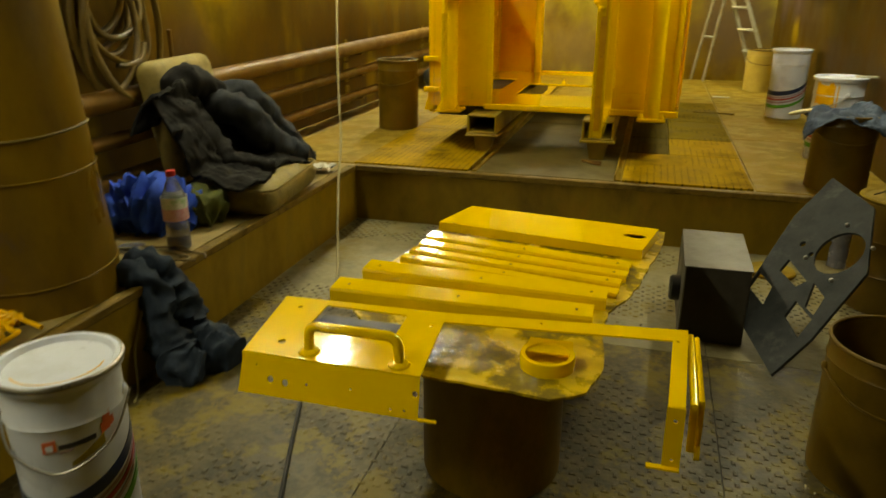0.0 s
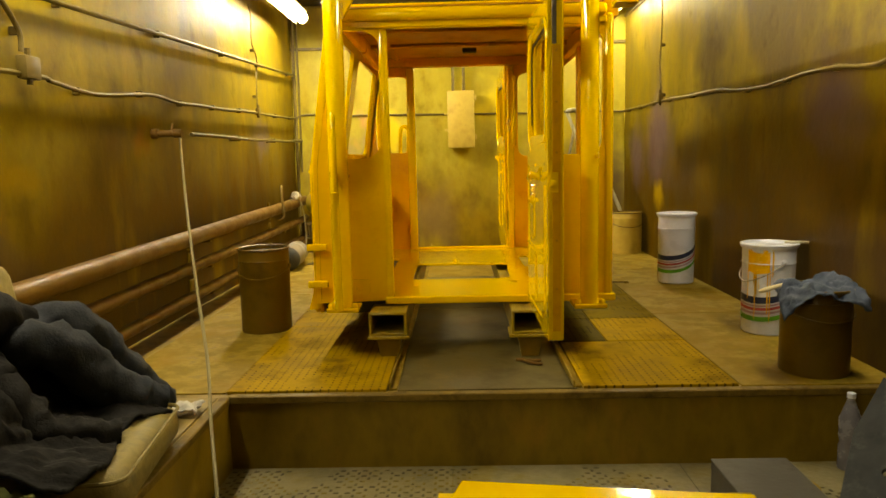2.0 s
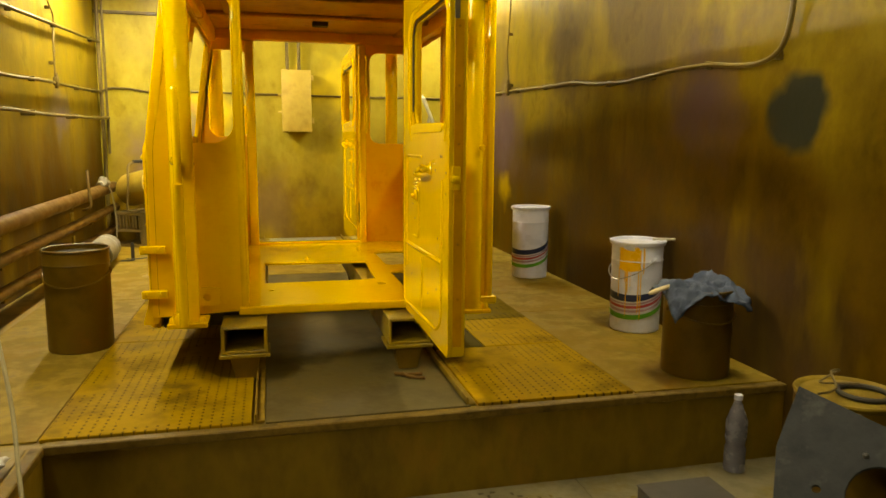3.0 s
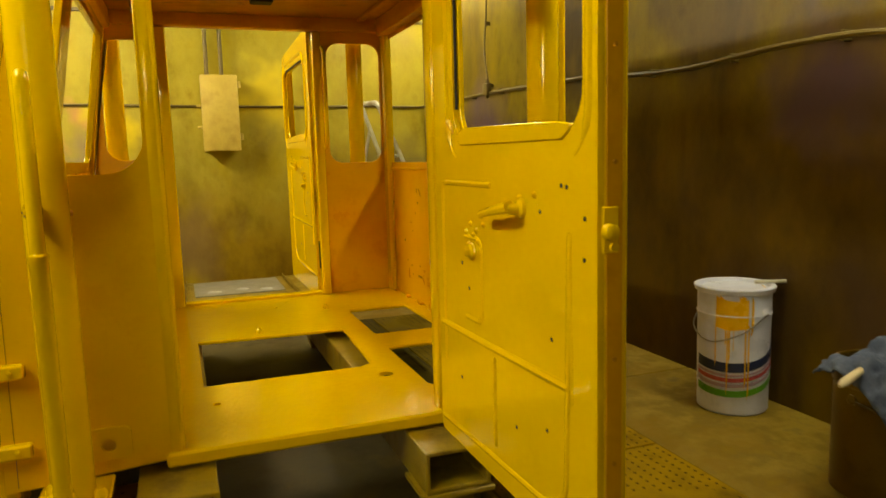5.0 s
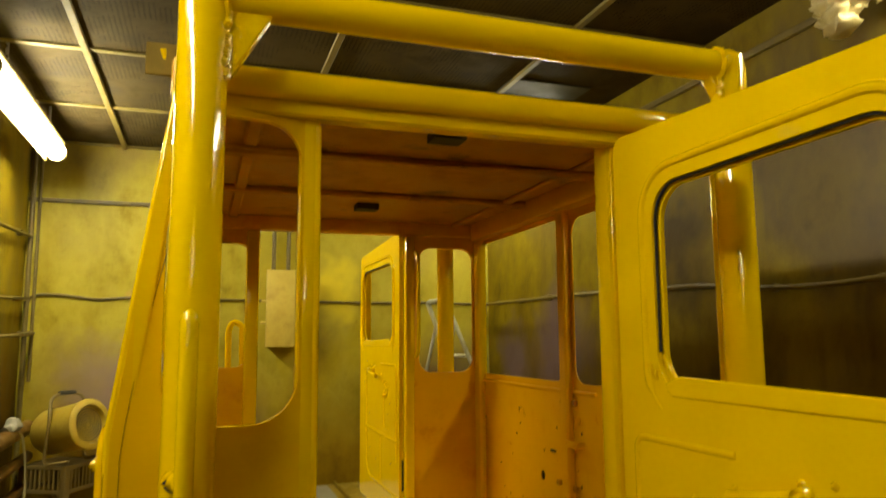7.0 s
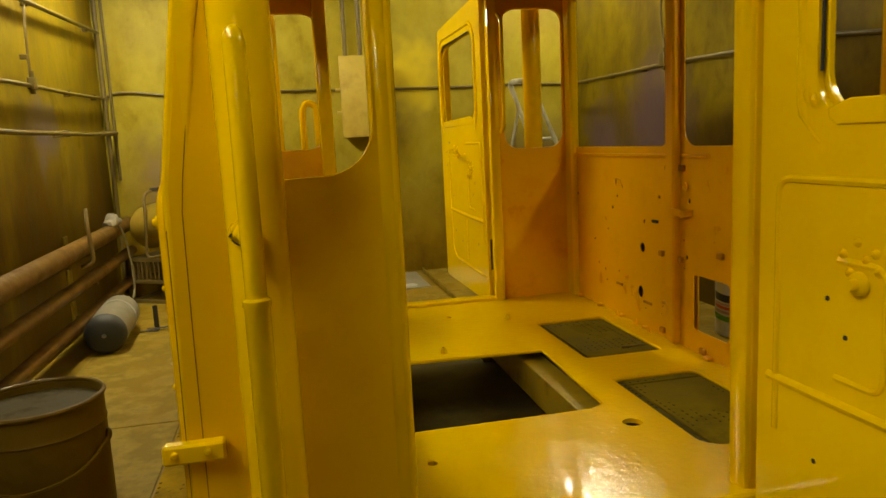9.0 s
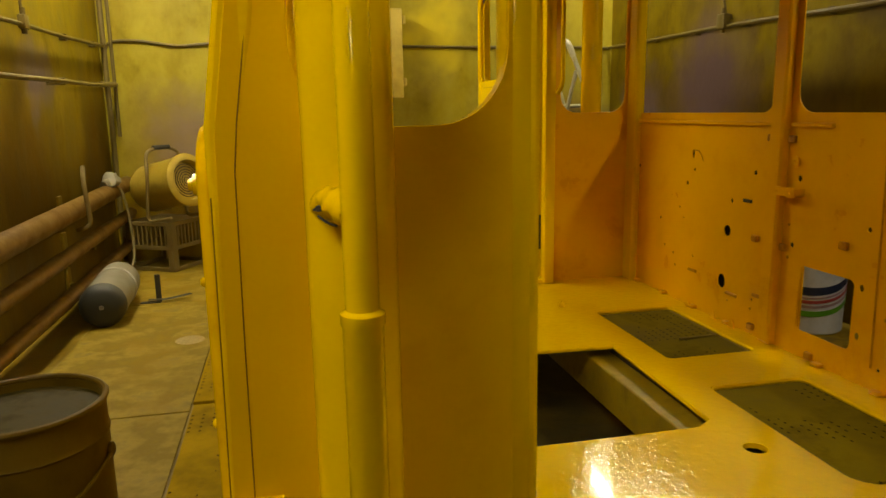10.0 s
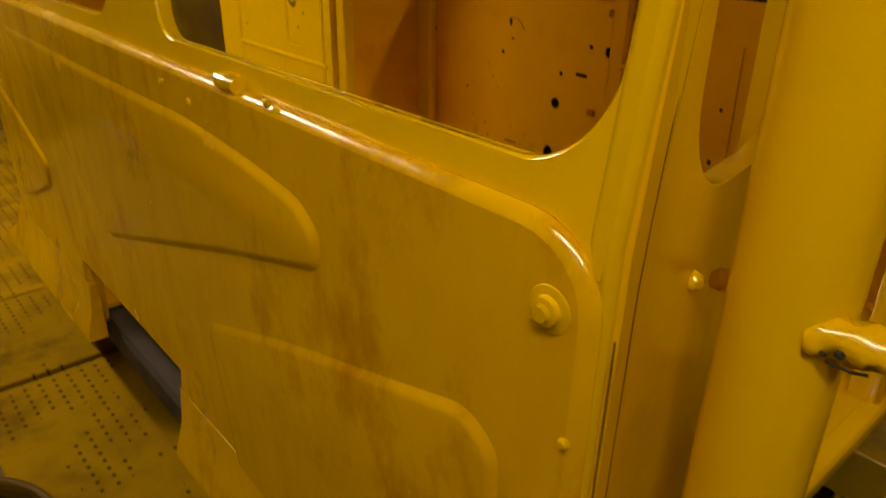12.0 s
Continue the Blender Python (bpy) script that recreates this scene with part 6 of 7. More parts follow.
# ---- pipes on the west wall ----
def heating_pipe(x, z0, z1, r, y0, y1):
    d = thing("heating_pipe", (x, (y0 + y1) / 2, (z0 + z1) / 2), "dusty brown heating pipe along the wall", "pipe", "wall pipes")
    b = B(); lathe(b, (x, y0, z0), (0, y1 - y0, z1 - z0), [(0, r), (y1 - y0 - 0.03, r), (y1 - y0 - 0.01, r * 0.8), (y1 - y0, r * 0.3)], 24)
    part("pipe", b, PIPE, d)
    for y in (3.0, 5.1, 7.05):
        zz = z0 + (z1 - z0) * (y - y0) / (y1 - y0)
        b = B(); box(b, WALL_L, y - 0.02, zz - r - 0.012, x + r * 0.6, y + 0.02, zz - r + 0.002, 0.003); box(b, WALL_L, y - 0.03, zz - r - 0.06, WALL_L + 0.015, y + 0.03, zz + 0.05, 0.003)
        part("bracket", b, STEP, d)


heating_pipe(-2.21, 0.713, 0.810, 0.048, 0.5, 8.08)
heating_pipe(-2.20, 0.554, 0.625, 0.034, 0.5, 8.08)
heating_pipe(-2.20, 0.395, 0.440, 0.032, 0.5, 8.08)
b = B(); tube(b, arc_path([(-2.16, 6.90, 1.00), (-2.15, 6.85, 0.92), (-2.135, 6.85, 0.72), (-2.2, 6.85, 0.70)], 0.04), 0.011, 8)
single("pipe_hook", b, CRATE, (-2.14, 6.85, 0.75), "bent rod hooked over the heating pipe", "hook")
b = B(); tube(b, curve([(-2.20, 7.6, 0.86), (-2.15, 7.62, 0.80), (-2.13, 7.65, 0.62), (-2.12, 7.62, 0.42), (-2.14, 7.5, 0.33)], 6), 0.007, 6)
single("hanging_strap", b, HOSE, (-2.15, 7.6, 0.84), "pale strap tied over the pipe", "strap")
limb("glove", [(-2.22, 7.52, 0.845), (-2.19, 7.58, 0.875), (-2.20, 7.66, 0.85)], [0.015, 0.030, 0.015], TANK, (-2.2, 7.58, 0.84), "dusty crumpled glove on the pipe", "glove", 0.015, 25, 3)


b = B(); tube(b, curve([(-2.205, 2.788, 0.775), (-2.205, 2.788, 0.92), (-2.20, 2.780, 0.985), (-2.195, 2.775, 1.006)], 5), 0.0085, 8)
single("pipe_stub", b, PIPE, (-2.205, 2.788, 0.78), "short bent rod welded on the heating pipe", "rod")


# ---- cables and boxes on the walls ----
def wall_cable(name, pts, r, label, mat=CABLE, wall=None, every=0.55):
    """A cable along a wall, held off it by clips at even steps; wall: the x of the wall that carries it."""
    p = curve(pts, 6)
    d = thing(name, pts[len(pts) // 2], label, "cable")
    b = B(); tube(b, p, r * 0.8, 8)
    part("cable", b, mat, d)
    run = 0.0
    for q0, q1 in zip(p, p[1:]):
        run += (q1 - q0).length
        if wall is not None and run > every:
            run = 0.0
            lo, hi = sorted((wall, q1.x))
            b = B(); box(b, lo, q1.y - 0.009, q1.z - r - 0.003, hi, q1.y + 0.009, q1.z + r + 0.004, 0.002)
            part("clip", b, mat, d)
    return d


XL, XR, YB = WALL_L + 0.036, WALL_R - 0.034, WALL_B - 0.012
XP = WALL_L + 0.085
wall_cable("wall_conduit", [(XL, 0.2, 1.83), (XL, 3.34, 1.895), (XL, 5.5, 1.985), (XL, 7.97, 2.095), (XL, 8.2, 2.10)], 0.016, "straight painted conduit high on the west wall", wall=WALL_L, every=0.9)
wall_cable("wall_cable", [(XL, 0.4, 1.50), (XL, 2.0, 1.53), (XL, 3.45, 1.575), (XL, 3.64, 1.565), (XL, 4.01, 1.545), (XL, 4.60, 1.595), (XL, 5.0, 1.58), (XL, 5.39, 1.592), (XL, 5.9, 1.60), (XL, 6.2, 1.615), (XL, 6.73, 1.63), (XL, 7.4, 1.64), (XL, 8.2, 1.665)], 0.013, "wavy painted cable along the west wall", wall=WALL_L)
wall_cable("air_pipe", [(XP, 5.05, 1.392), (XP, 5.6, 1.395), (XP, 6.3, 1.392), (XP, 7.0, 1.402), (XP, 7.6, 1.408), (XP, 8.22, 1.43)], 0.014, "painted air pipe held off the west wall", wall=WALL_L, every=1.0)
wall_cable("drop_cable", [(XL, 6.62, 2.50), (XL, 6.69, 2.42), (XL, 6.68, 2.2), (XL, 6.80, 2.10), (XL, 6.76, 1.9), (XL, 6.745, 1.66)], 0.008, "thin cable dropping to the wall cable", wall=WALL_L, every=0.4)
wall_cable("drop_cable", [(XL, 2.9, 1.98), (XL, 3.2, 1.93), (XL, 3.42, 1.76), (XL, 3.44, 1.66)], 0.013, "cable dropping to the junction box", wall=WALL_L, every=0.3)
wall_cable("wall_cable", [(XR, 3.45, 2.55), (XR, 3.45, 1.92), (XR, 3.455, 1.72), (XR, 3.50, 1.60), (XR, 3.62, 1.555), (XR, 3.78, 1.560), (XR, 3.96, 1.581), (XR, 4.24, 1.586), (XR, 4.45, 1.579), (XR, 4.75, 1.569), (XR, 5.13, 1.585), (XR, 5.48, 1.619), (XR, 5.9, 1.627), (XR, 6.75, 1.65), (XR, 7.4, 1.652), (XR, 8.2, 1.66)], 0.014, "wavy painted cable along the east wall", wall=WALL_R, every=0.45)
wall_cable("drop_cable", [(XR - 0.1, 7.2, 2.68), (XR, 7.0, 2.62), (XR, 6.80, 2.46), (XR, 6.80, 2.2), (XR, 6.84, 1.95), (XR, 6.78, 1.70)], 0.009, "thin cable dropping from the lamp", wall=WALL_R, every=0.4)
wall_cable("wall_cable", [(WALL_R - 0.02, YB, 1.66), (0.6, YB, 1.67), (0.1, YB, 1.665), (-0.9, YB, 1.675), (-1.6, YB, 1.685), (-1.85, YB, 1.67), (-2.1, YB, 1.70), (-2.26, YB, 1.69), (-2.30, YB, 1.62)], 0.012, "painted cable along the back wall")
for x, y, z0, r in ((-2.295, 8.20, 0.30, 0.016), (-2.255, 8.215, 0.30, 0.011)):
    b = B(); cyl(b, (x, y, z0 + (0.8 if r < 0.015 else 0)), (x, y, CEIL), r, seg=12)
    single("corner_conduit", b, CABLE, (x, y, 1.5), "painted conduit up the back corner", "conduit", "corner conduits")


def junction_box(p, sx, sy, sz, label):
    d = thing("junction_box", p, label, "junction box", "junction boxes")
    x, y, z = p
    b = B(); box(b, x - sx, y - sy, z - sz, x + sx, y + sy, z + sz, 0.006, 2)
    part("case", b, CABLE, d)
    for za, zb in ((z - sz - 0.02, z - sz + 0.004), (z + sz - 0.004, z + sz + 0.03)):
        b = B(); cyl(b, (x, y, za), (x, y, zb), 0.012, seg=10)
        part("gland", b, CABLE, d)


junction_box((XL + 0.012, 3.46, 1.60), 0.022, 0.05, 0.045, "painted junction box on the west wall")
junction_box((XL + 0.006, 6.745, 1.64), 0.016, 0.03, 0.03, "small painted junction box on the west wall")
junction_box((XR - 0.008, 6.79, 1.675), 0.02, 0.035, 0.04, "small painted junction box on the east wall")
eb = thing("electrical_cabinet", (-0.55, 8.24, 1.32), "pale oversprayed electrical cabinet fixed to the back wall", "cabinet")
b = B(); box(b, -0.675, 8.07, 1.325, -0.428, 8.238, 1.89, 0.006, 2)
part("case", b, CABINET, eb)
b = B(); box(b, -0.690, 8.042, 1.32, -0.416, 8.068, 1.895, 0.006, 2)
door = part("cabinet_door", b, CABINET, eb, "dusty tan cabinet door")
for z in (1.40, 1.80):
    b = B(); box(b, -0.414, 8.05, z, -0.392, 8.075, z + 0.05, 0.003)
    part("hinge", b, CABINET, door)
for z in (1.5, 1.66):
    b = B(); cyl(b, (-0.692, 8.055, z), (-0.725, 8.055, z), 0.012, seg=10)
    part("catch", b, CABINET, door)
for x in (-0.60, -0.49):
    b = B(); cyl(b, (x - 0.03, 8.18, 1.88), (x - 0.03, 8.18, CEIL), 0.016, seg=12)
    part("conduit", b, CABLE, eb)


# ---- back corner: heater on a crate, tank, scraps ----
def build_crate():
    cr = thing("plastic_crate", (-2.05, 8.02, PLAT), "dusty slatted plastic crate turned upside down", "crate")
    m = pose(-1.985, 8.005, PLAT, 0, 0, -30)
    s, h = 0.176, 0.31

    def put(q):
        bmesh.ops.transform(q, matrix=m, verts=q.verts)
        return q

    for z in (0.0, 0.135, 0.285):
        for a in range(4):
            q = B(); box(q, -s, s - 0.012, z, s, s, z + 0.026, 0.003)
            bmesh.ops.transform(q, matrix=pose(0, 0, 0, 0, 0, 90 * a), verts=q.verts)
            part("rail", put(q), CRATE, cr)
    for a in range(4):
        r = pose(0, 0, 0, 0, 0, 90 * a)
        q = B(); box(q, s - 0.045, s - 0.012, 0, s, s, h, 0.003); box(q, s - 0.012, s - 0.045, 0, s, s - 0.011, h, 0.003); bmesh.ops.transform(q, matrix=r, verts=q.verts)
        part("corner", put(q), CRATE, cr)
        for k in range(8):
            u = -s + 0.056 + k * 0.034
            q = B(); box(q, u - 0.007, s - 0.010, 0.14, u + 0.007, s - 0.002, 0.29, 0.001); bmesh.ops.transform(q, matrix=r, verts=q.verts)
            part("slat", put(q), CRATE, cr)
    q = B(); box(q, -s + 0.013, -s + 0.013, h - 0.012, s - 0.013, s - 0.013, h - 0.004)
    part("base", put(q), CRATE, cr)


build_crate()


def build_heater():
    c = Vector((-1.945, 7.885, 0.808))
    d = Vector((0.30, -0.25, 0.075)).normalized()
    ht = thing("fan_heater", (-2.02, 8.0, PLAT + 0.31), "dusty yellow round fan heater on a crate", "heater")
    b = B(); lathe(b, c - d * 0.20, d, [(0, 0.09), (0.015, 0.125), (0.06, 0.146), (0.36, 0.150), (0.375, 0.160), (0.40, 0.162), (0.408, 0.150), (0.408, 0.122), (0.375, 0.116)], 36)
    part("housing", b, HEATER, ht)
    b = B(); lathe(b, c + d * 0.168, d, [(0, 0.117), (0.006, 0.117)], 28)
    part("grille_back", b, GRILLE, ht, "dark olive mesh behind the rings")
    for r in (0.02, 0.036, 0.052, 0.068, 0.084, 0.100):
        u, v = frame_axes(d)
        b = B(); tube(b, [c + d * 0.180 + u * (r * math.cos(a)) + v * (r * math.sin(a)) for a in (2 * math.pi * k / 28 for k in range(28))], 0.0025, 6, True)
        part("grille_ring", b, GRILLE, ht)
    side = Vector((0, 0, 1)).cross(d).normalized()
    low = c - Vector((0, 0, 0.211))
    for s in (1, -1):
        b = B(); tube(b, arc_path([low + side * (s * 0.13) + d * 0.17, low + side * (s * 0.15) - d * 0.02, c + side * (s * 0.158) + Vector((0, 0, 0.05)) + d * 0.02, c + side * (s * 0.12) + Vector((0, 0, 0.22)) - d * 0.02, c + Vector((0, 0, 0.235)) - d * 0.02], 0.06), 0.010, 8)
        part("stand_tube", b, CRATE, ht)
    b = B(); tube(b, [c + Vector((0, 0, 0.235)) - d * 0.02 + side * 0.06, c + Vector((0, 0, 0.235)) - d * 0.02 - side * 0.06], 0.014, 8)
    part("grip", b, DARK, ht)
    for k in range(7):
        b = B(); u, v = frame_axes(d)
        a = 2.2 + 0.17 * k
        p = c - d * 0.12 + u * (0.1485 * math.cos(a)) + v * (0.1485 * math.sin(a))
        tube(b, [p, p + d * 0.07], 0.004, 6)
        part("vent_slot", b, DARK, ht)


GRILLE = material("olive_grille_mesh", [(0.036, 0.028, 0.006), (0.06, 0.046, 0.010)], 40.0, 0.6, bump=0.4, bump_scale=120)
HEATER = material("dusty_heater_yellow", [(0.33, 0.225, 0.022), (0.43, 0.30, 0.034), (0.36, 0.25, 0.034)], 7.0, 0.45, bump=0.08)
build_heater()

tk = thing("air_tank", (-2.09, 6.88, PLAT), "dusty grey air tank lying by the pipes with a dark end", "tank")
ta, td = Vector((-2.068, 6.595, PLAT + 0.103)), Vector((-0.07, 0.99, 0)).normalized()
b = B(); lathe(b, ta + td * 0.06, td, [(0, 0.101), (0.50, 0.101), (0.53, 0.088), (0.55, 0.05)], 32)
part("shell", b, TANK, tk)
b = B(); lathe(b, ta, td, [(0, 0.064), (0.012, 0.087), (0.035, 0.101), (0.062, 0.1025)], 32)
part("end", b, TANK_END, tk, "dark dished tank end")
b = B(); lathe(b, ta - td * 0.008, td, [(0, 0.010), (0.014, 0.012)], 10)
part("plug", b, STEEL, tk)
b = B(); tube(b, [ta + td * 0.40 + Vector((0.1035 * math.cos(a), 0, 0.1035 * math.sin(a))) for a in (0.1 * k - 0.9 for k in range(30))], 0.010, 6, flat=0.3)
part("strap", b, PAPER, tk, "loose pale strap")
b = B(); box(b, -1.915, 7.05, PLAT, -1.888, 7.056, PLAT + 0.145, 0.002); box(b, -1.99, 7.02, PLAT, -1.888, 7.05, PLAT + 0.006, 0.002)
single("steel_angle", b, DARK, (-1.90, 7.1, PLAT), "dark bent steel strap standing on end", "steel scrap")
b = B(); tube(b, curve([(-1.95, 7.035, PLAT + 0.018), (-1.86, 7.04, PLAT + 0.016), (-1.75, 7.11, PLAT + 0.020)], 6), 0.014, 6, flat=0.3)
single("steel_strip", b, DARK, (-1.84, 7.13, PLAT), "dark steel strip lying on the platform", "steel scrap")
b = B(); lathe(b, (-1.45, 8.0, PLAT + 0.0105), (0, 0, 1), [(0, 0.145), (0.006, 0.15), (0.012, 0.145), (0.012, 0.12), (0.008, 0.11)], 32)
single("drum_lid", b, DUSTY, (-1.45, 8.0, PLAT + 0.0105), "dusty round drum lid lying by the back wall", "lid")
b = B(); lathe(b, (-1.66, 6.33, PLAT), (0, 0, 1), [(0, 0.062), (0.0025, 0.058)], 24)
single("spill_spot", b, POWDER, (-1.66, 6.33, PLAT), "pale dried spot of powder on the plate", "spill")
cloth("paper_scrap", lambda u, v: (-1.43 + 0.13 * u, 6.85 + 0.10 * v + 0.03 * u, PLAT + 0.022 + 0.02 * abs(math.sin(7 * u + 2 * v))), 10, 10, 0.02, 30, PAPER, (-1.37, 6.90, PLAT + 0.01), "crumpled scrap of pale paper", "paper", 4, 0.001)


# ---- step ladder ----
def build_ladder():
    ld = thing("step_ladder", (0.85, 7.75, PLAT), "paint-spattered aluminium step ladder standing open", "ladder")
    foot0, foot1 = Vector((1.000, 7.90, PLAT)), Vector((1.140, 7.57, PLAT))
    top0, top1 = Vector((0.530, 7.82, 1.56)), Vector((0.615, 7.62, 1.56))
    for p, q in ((foot0, top0), (foot1, top1)):
        b = B(); tube(b, [p + Vector((0, 0, 0.01)), q], 0.022, 10, flat=0.6)
        part("rail", b, LADDER, ld)
        b = B(); cyl(b, p, p + Vector((-0.008, 0, 0.03)), 0.022, seg=12)
        part("foot_cap", b, RUBBER, ld)
    for k in range(5):
        f = 0.104 + 0.164 * k
        p, q = foot0.lerp(top0, f), foot1.lerp(top1, f)
        b = B(); tube(b, [p - Vector((0, 0, 0.006)), q - Vector((0, 0, 0.006))], 0.034, 10, flat=0.38)
        part("step", b, LADDER, ld)
    b = B(); tube(b, arc_path([top0, top0 + Vector((-0.035, 0.01, 0.095)), top1 + Vector((-0.035, 0.01, 0.095)), top1], 0.06), 0.019, 10)
    part("top_loop", b, LADDER, ld)
    for p, q in ((Vector((0.40, 8.19, PLAT)), Vector((0.575, 7.86, 1.47))), (Vector((0.52, 8.06, PLAT)), Vector((0.655, 7.66, 1.47)))):
        b = B(); tube(b, [p, q], 0.014, 8)
        part("back_leg", b, LADDER, ld)
    b = B(); tube(b, [(0.478, 8.04, 0.74), (0.566, 7.92, 0.74)], 0.010, 8)
    part("brace", b, LADDER, ld)


build_ladder()


# ---- freshly sprayed parts on a board ----
BOARD_Z = 0.398
def build_board():
    pts = [(-0.66, 2.25), (0.085, 2.235), (0.075, 2.08), (0.04, 1.90), (0.01, 1.72), (-0.016, 1.62), (-0.06, 1.52), (-0.064, 1.40), (-0.05, 1.22), (-0.075, 1.11), (-0.147, 1.06), (-0.255, 1.075), (-0.42, 1.08), (-0.55, 1.20), (-0.70, 1.35), (-0.74, 1.6), (-0.68, 1.9)]
    rng = random.Random(6)
    fine = []
    for (x0, y0), (x1, y1) in zip(pts, pts[1:] + pts[:1]):
        for k in range(4):
            t = k / 4
            j = 0.006
            fine.append((x0 + (x1 - x0) * t + j * (rng.random() - 0.5), y0 + (y1 - y0) * t + j * (rng.random() - 0.5)))
    b = B(); sheet(b, fine, [], 0.006, on_z(BOARD_Z))
    single("spray_board", b, BOARD, (-0.33, 1.65, BOARD_Z), "ragged board caked in yellow overspray lying on drums", "board")


build_board()
ZB = BOARD_Z + 0.006


def strip(p_left, p_right, depth, h, label, lip=True, seed=0):
    """A long folded sheet-metal strip: p_left, p_right its near top edge ends."""
    (xl, yl), (xr, yr) = p_left, p_right
    ang = math.degrees(math.atan2(yr - yl, xr - xl))
    ln = math.hypot(xr - xl, yr - yl)
    m = pose(xl, yl, ZB, 0, 0, ang)
    t = thing("sheet_metal_strip", (xl, yl, ZB), label, "sheet metal part", "sprayed strips")
    t.rotation_euler = (radians(3.0), 0, 0)
    rng = random.Random(seed + int(1000 * yl))
    for nm, prof in (("top_face", [(0.0, h - 0.006), (0.006, h), (depth, h), (depth, h - 0.003), (0.007, h - 0.003), (0.003, h - 0.007)]),
                     ("front_flange", [(0.0, 0.0), (0.003, 0.0), (0.003, h - 0.0072), (0.0, h - 0.0062)]),
                     ("back_flange", [(depth - 0.003, h * 0.3), (depth, h * 0.3), (depth, h - 0.0031), (depth - 0.003, h - 0.0031)])):
        b = B()
        rows = []
        for k in range(13):
            f = k / 12
            bow = 0.0012 * noise.noise(Vector((f * 3.0, yl * 9, 0.0)))
            rows.append([b.verts.new(m @ Vector((ln * f, u + bow, v + 0.5 * bow))) for u, v in prof])
        n = len(prof)
        for a, c in zip(rows, rows[1:]):
            for i in range(n):
                b.faces.new((a[i], a[(i + 1) % n], c[(i + 1) % n], c[i]))
        b.faces.new(rows[0]); b.faces.new(rows[-1])
        part(nm, b, YELLOW, t, smooth=25)
    for k in range(3):
        f = (0.06, 0.5, 0.94)[k]
        b = B(); lathe(b, m @ Vector((ln * f, depth * 0.5, h + 0.0003)), (0, 0, 1), [(0, 0.004), (0.0008, 0.0035)], 8)
        part("screw_hole", b, DARK, t)
    return t


strip((-0.776, 1.385), (-0.092, 1.395), 0.075, 0.036, "long folded strip freshly sprayed yellow on the board")
strip((-0.749, 1.545), (-0.068, 1.525), 0.070, 0.034, "long folded strip freshly sprayed yellow on the board")
strip((-0.690, 1.700), (-0.045, 1.610), 0.038, 0.018, "narrow sprayed yellow strip on the board")
strip((-0.680, 1.760), (-0.040, 1.675), 0.038, 0.021, "narrow sprayed yellow strip on the board")
strip((-0.672, 1.825), (-0.025, 1.735), 0.044, 0.022, "narrow sprayed yellow strip on the board")
strip((-0.668, 1.895), (-0.020, 1.800), 0.050, 0.024, "narrow sprayed yellow strip on the board")
m2 = pose(-0.665, 2.035, ZB, 0, 0, -8.5)
b = B()
sheet(b, [(0, 0), (0.685, 0), (0.70, 0.235), (0.03, 0.225)], [[(0.60, 0.13), (0.625, 0.148), (0.65, 0.150), (0.67, 0.142), (0.68, 0.125), (0.66, 0.112), (0.63, 0.110)]], 0.005, lambda u, v, w: m2 @ Vector((u, v, 0.027 + w)))
pan = thing("cover_panel", (-0.33, 2.1, ZB), "flat yellow cover panel with an oval hole, freshly sprayed", "sheet metal part")
part("face", b, YELLOW, pan, bevel=0.002)
for (x0, y0), (x1, y1) in (((0, 0), (0.685, 0)), ((0.685, 0), (0.70, 0.235)), ((0.70, 0.235), (0.03, 0.225)), ((0.03, 0.225), (0, 0))):
    b = B(); d = Vector((x1 - x0, y1 - y0, 0)); n = Vector((-d.y, d.x, 0)).normalized() * 0.004
    vs = [Vector((x0, y0, 0)), Vector((x1, y1, 0)), Vector((x1, y1, 0)) + n, Vector((x0, y0, 0)) + n]
    lo = [b.verts.new(m2 @ (v + Vector((0, 0, 0.0)))) for v in vs]
    hi = [b.verts.new(m2 @ (v + Vector((0, 0, 0.028)))) for v in vs]
    b.faces.new(lo); b.faces.new(hi)
    for i in range(4):
        b.faces.new((lo[i], lo[(i + 1) % 4], hi[(i + 1) % 4], hi[i]))
    part("flange", b, YELLOW, pan)


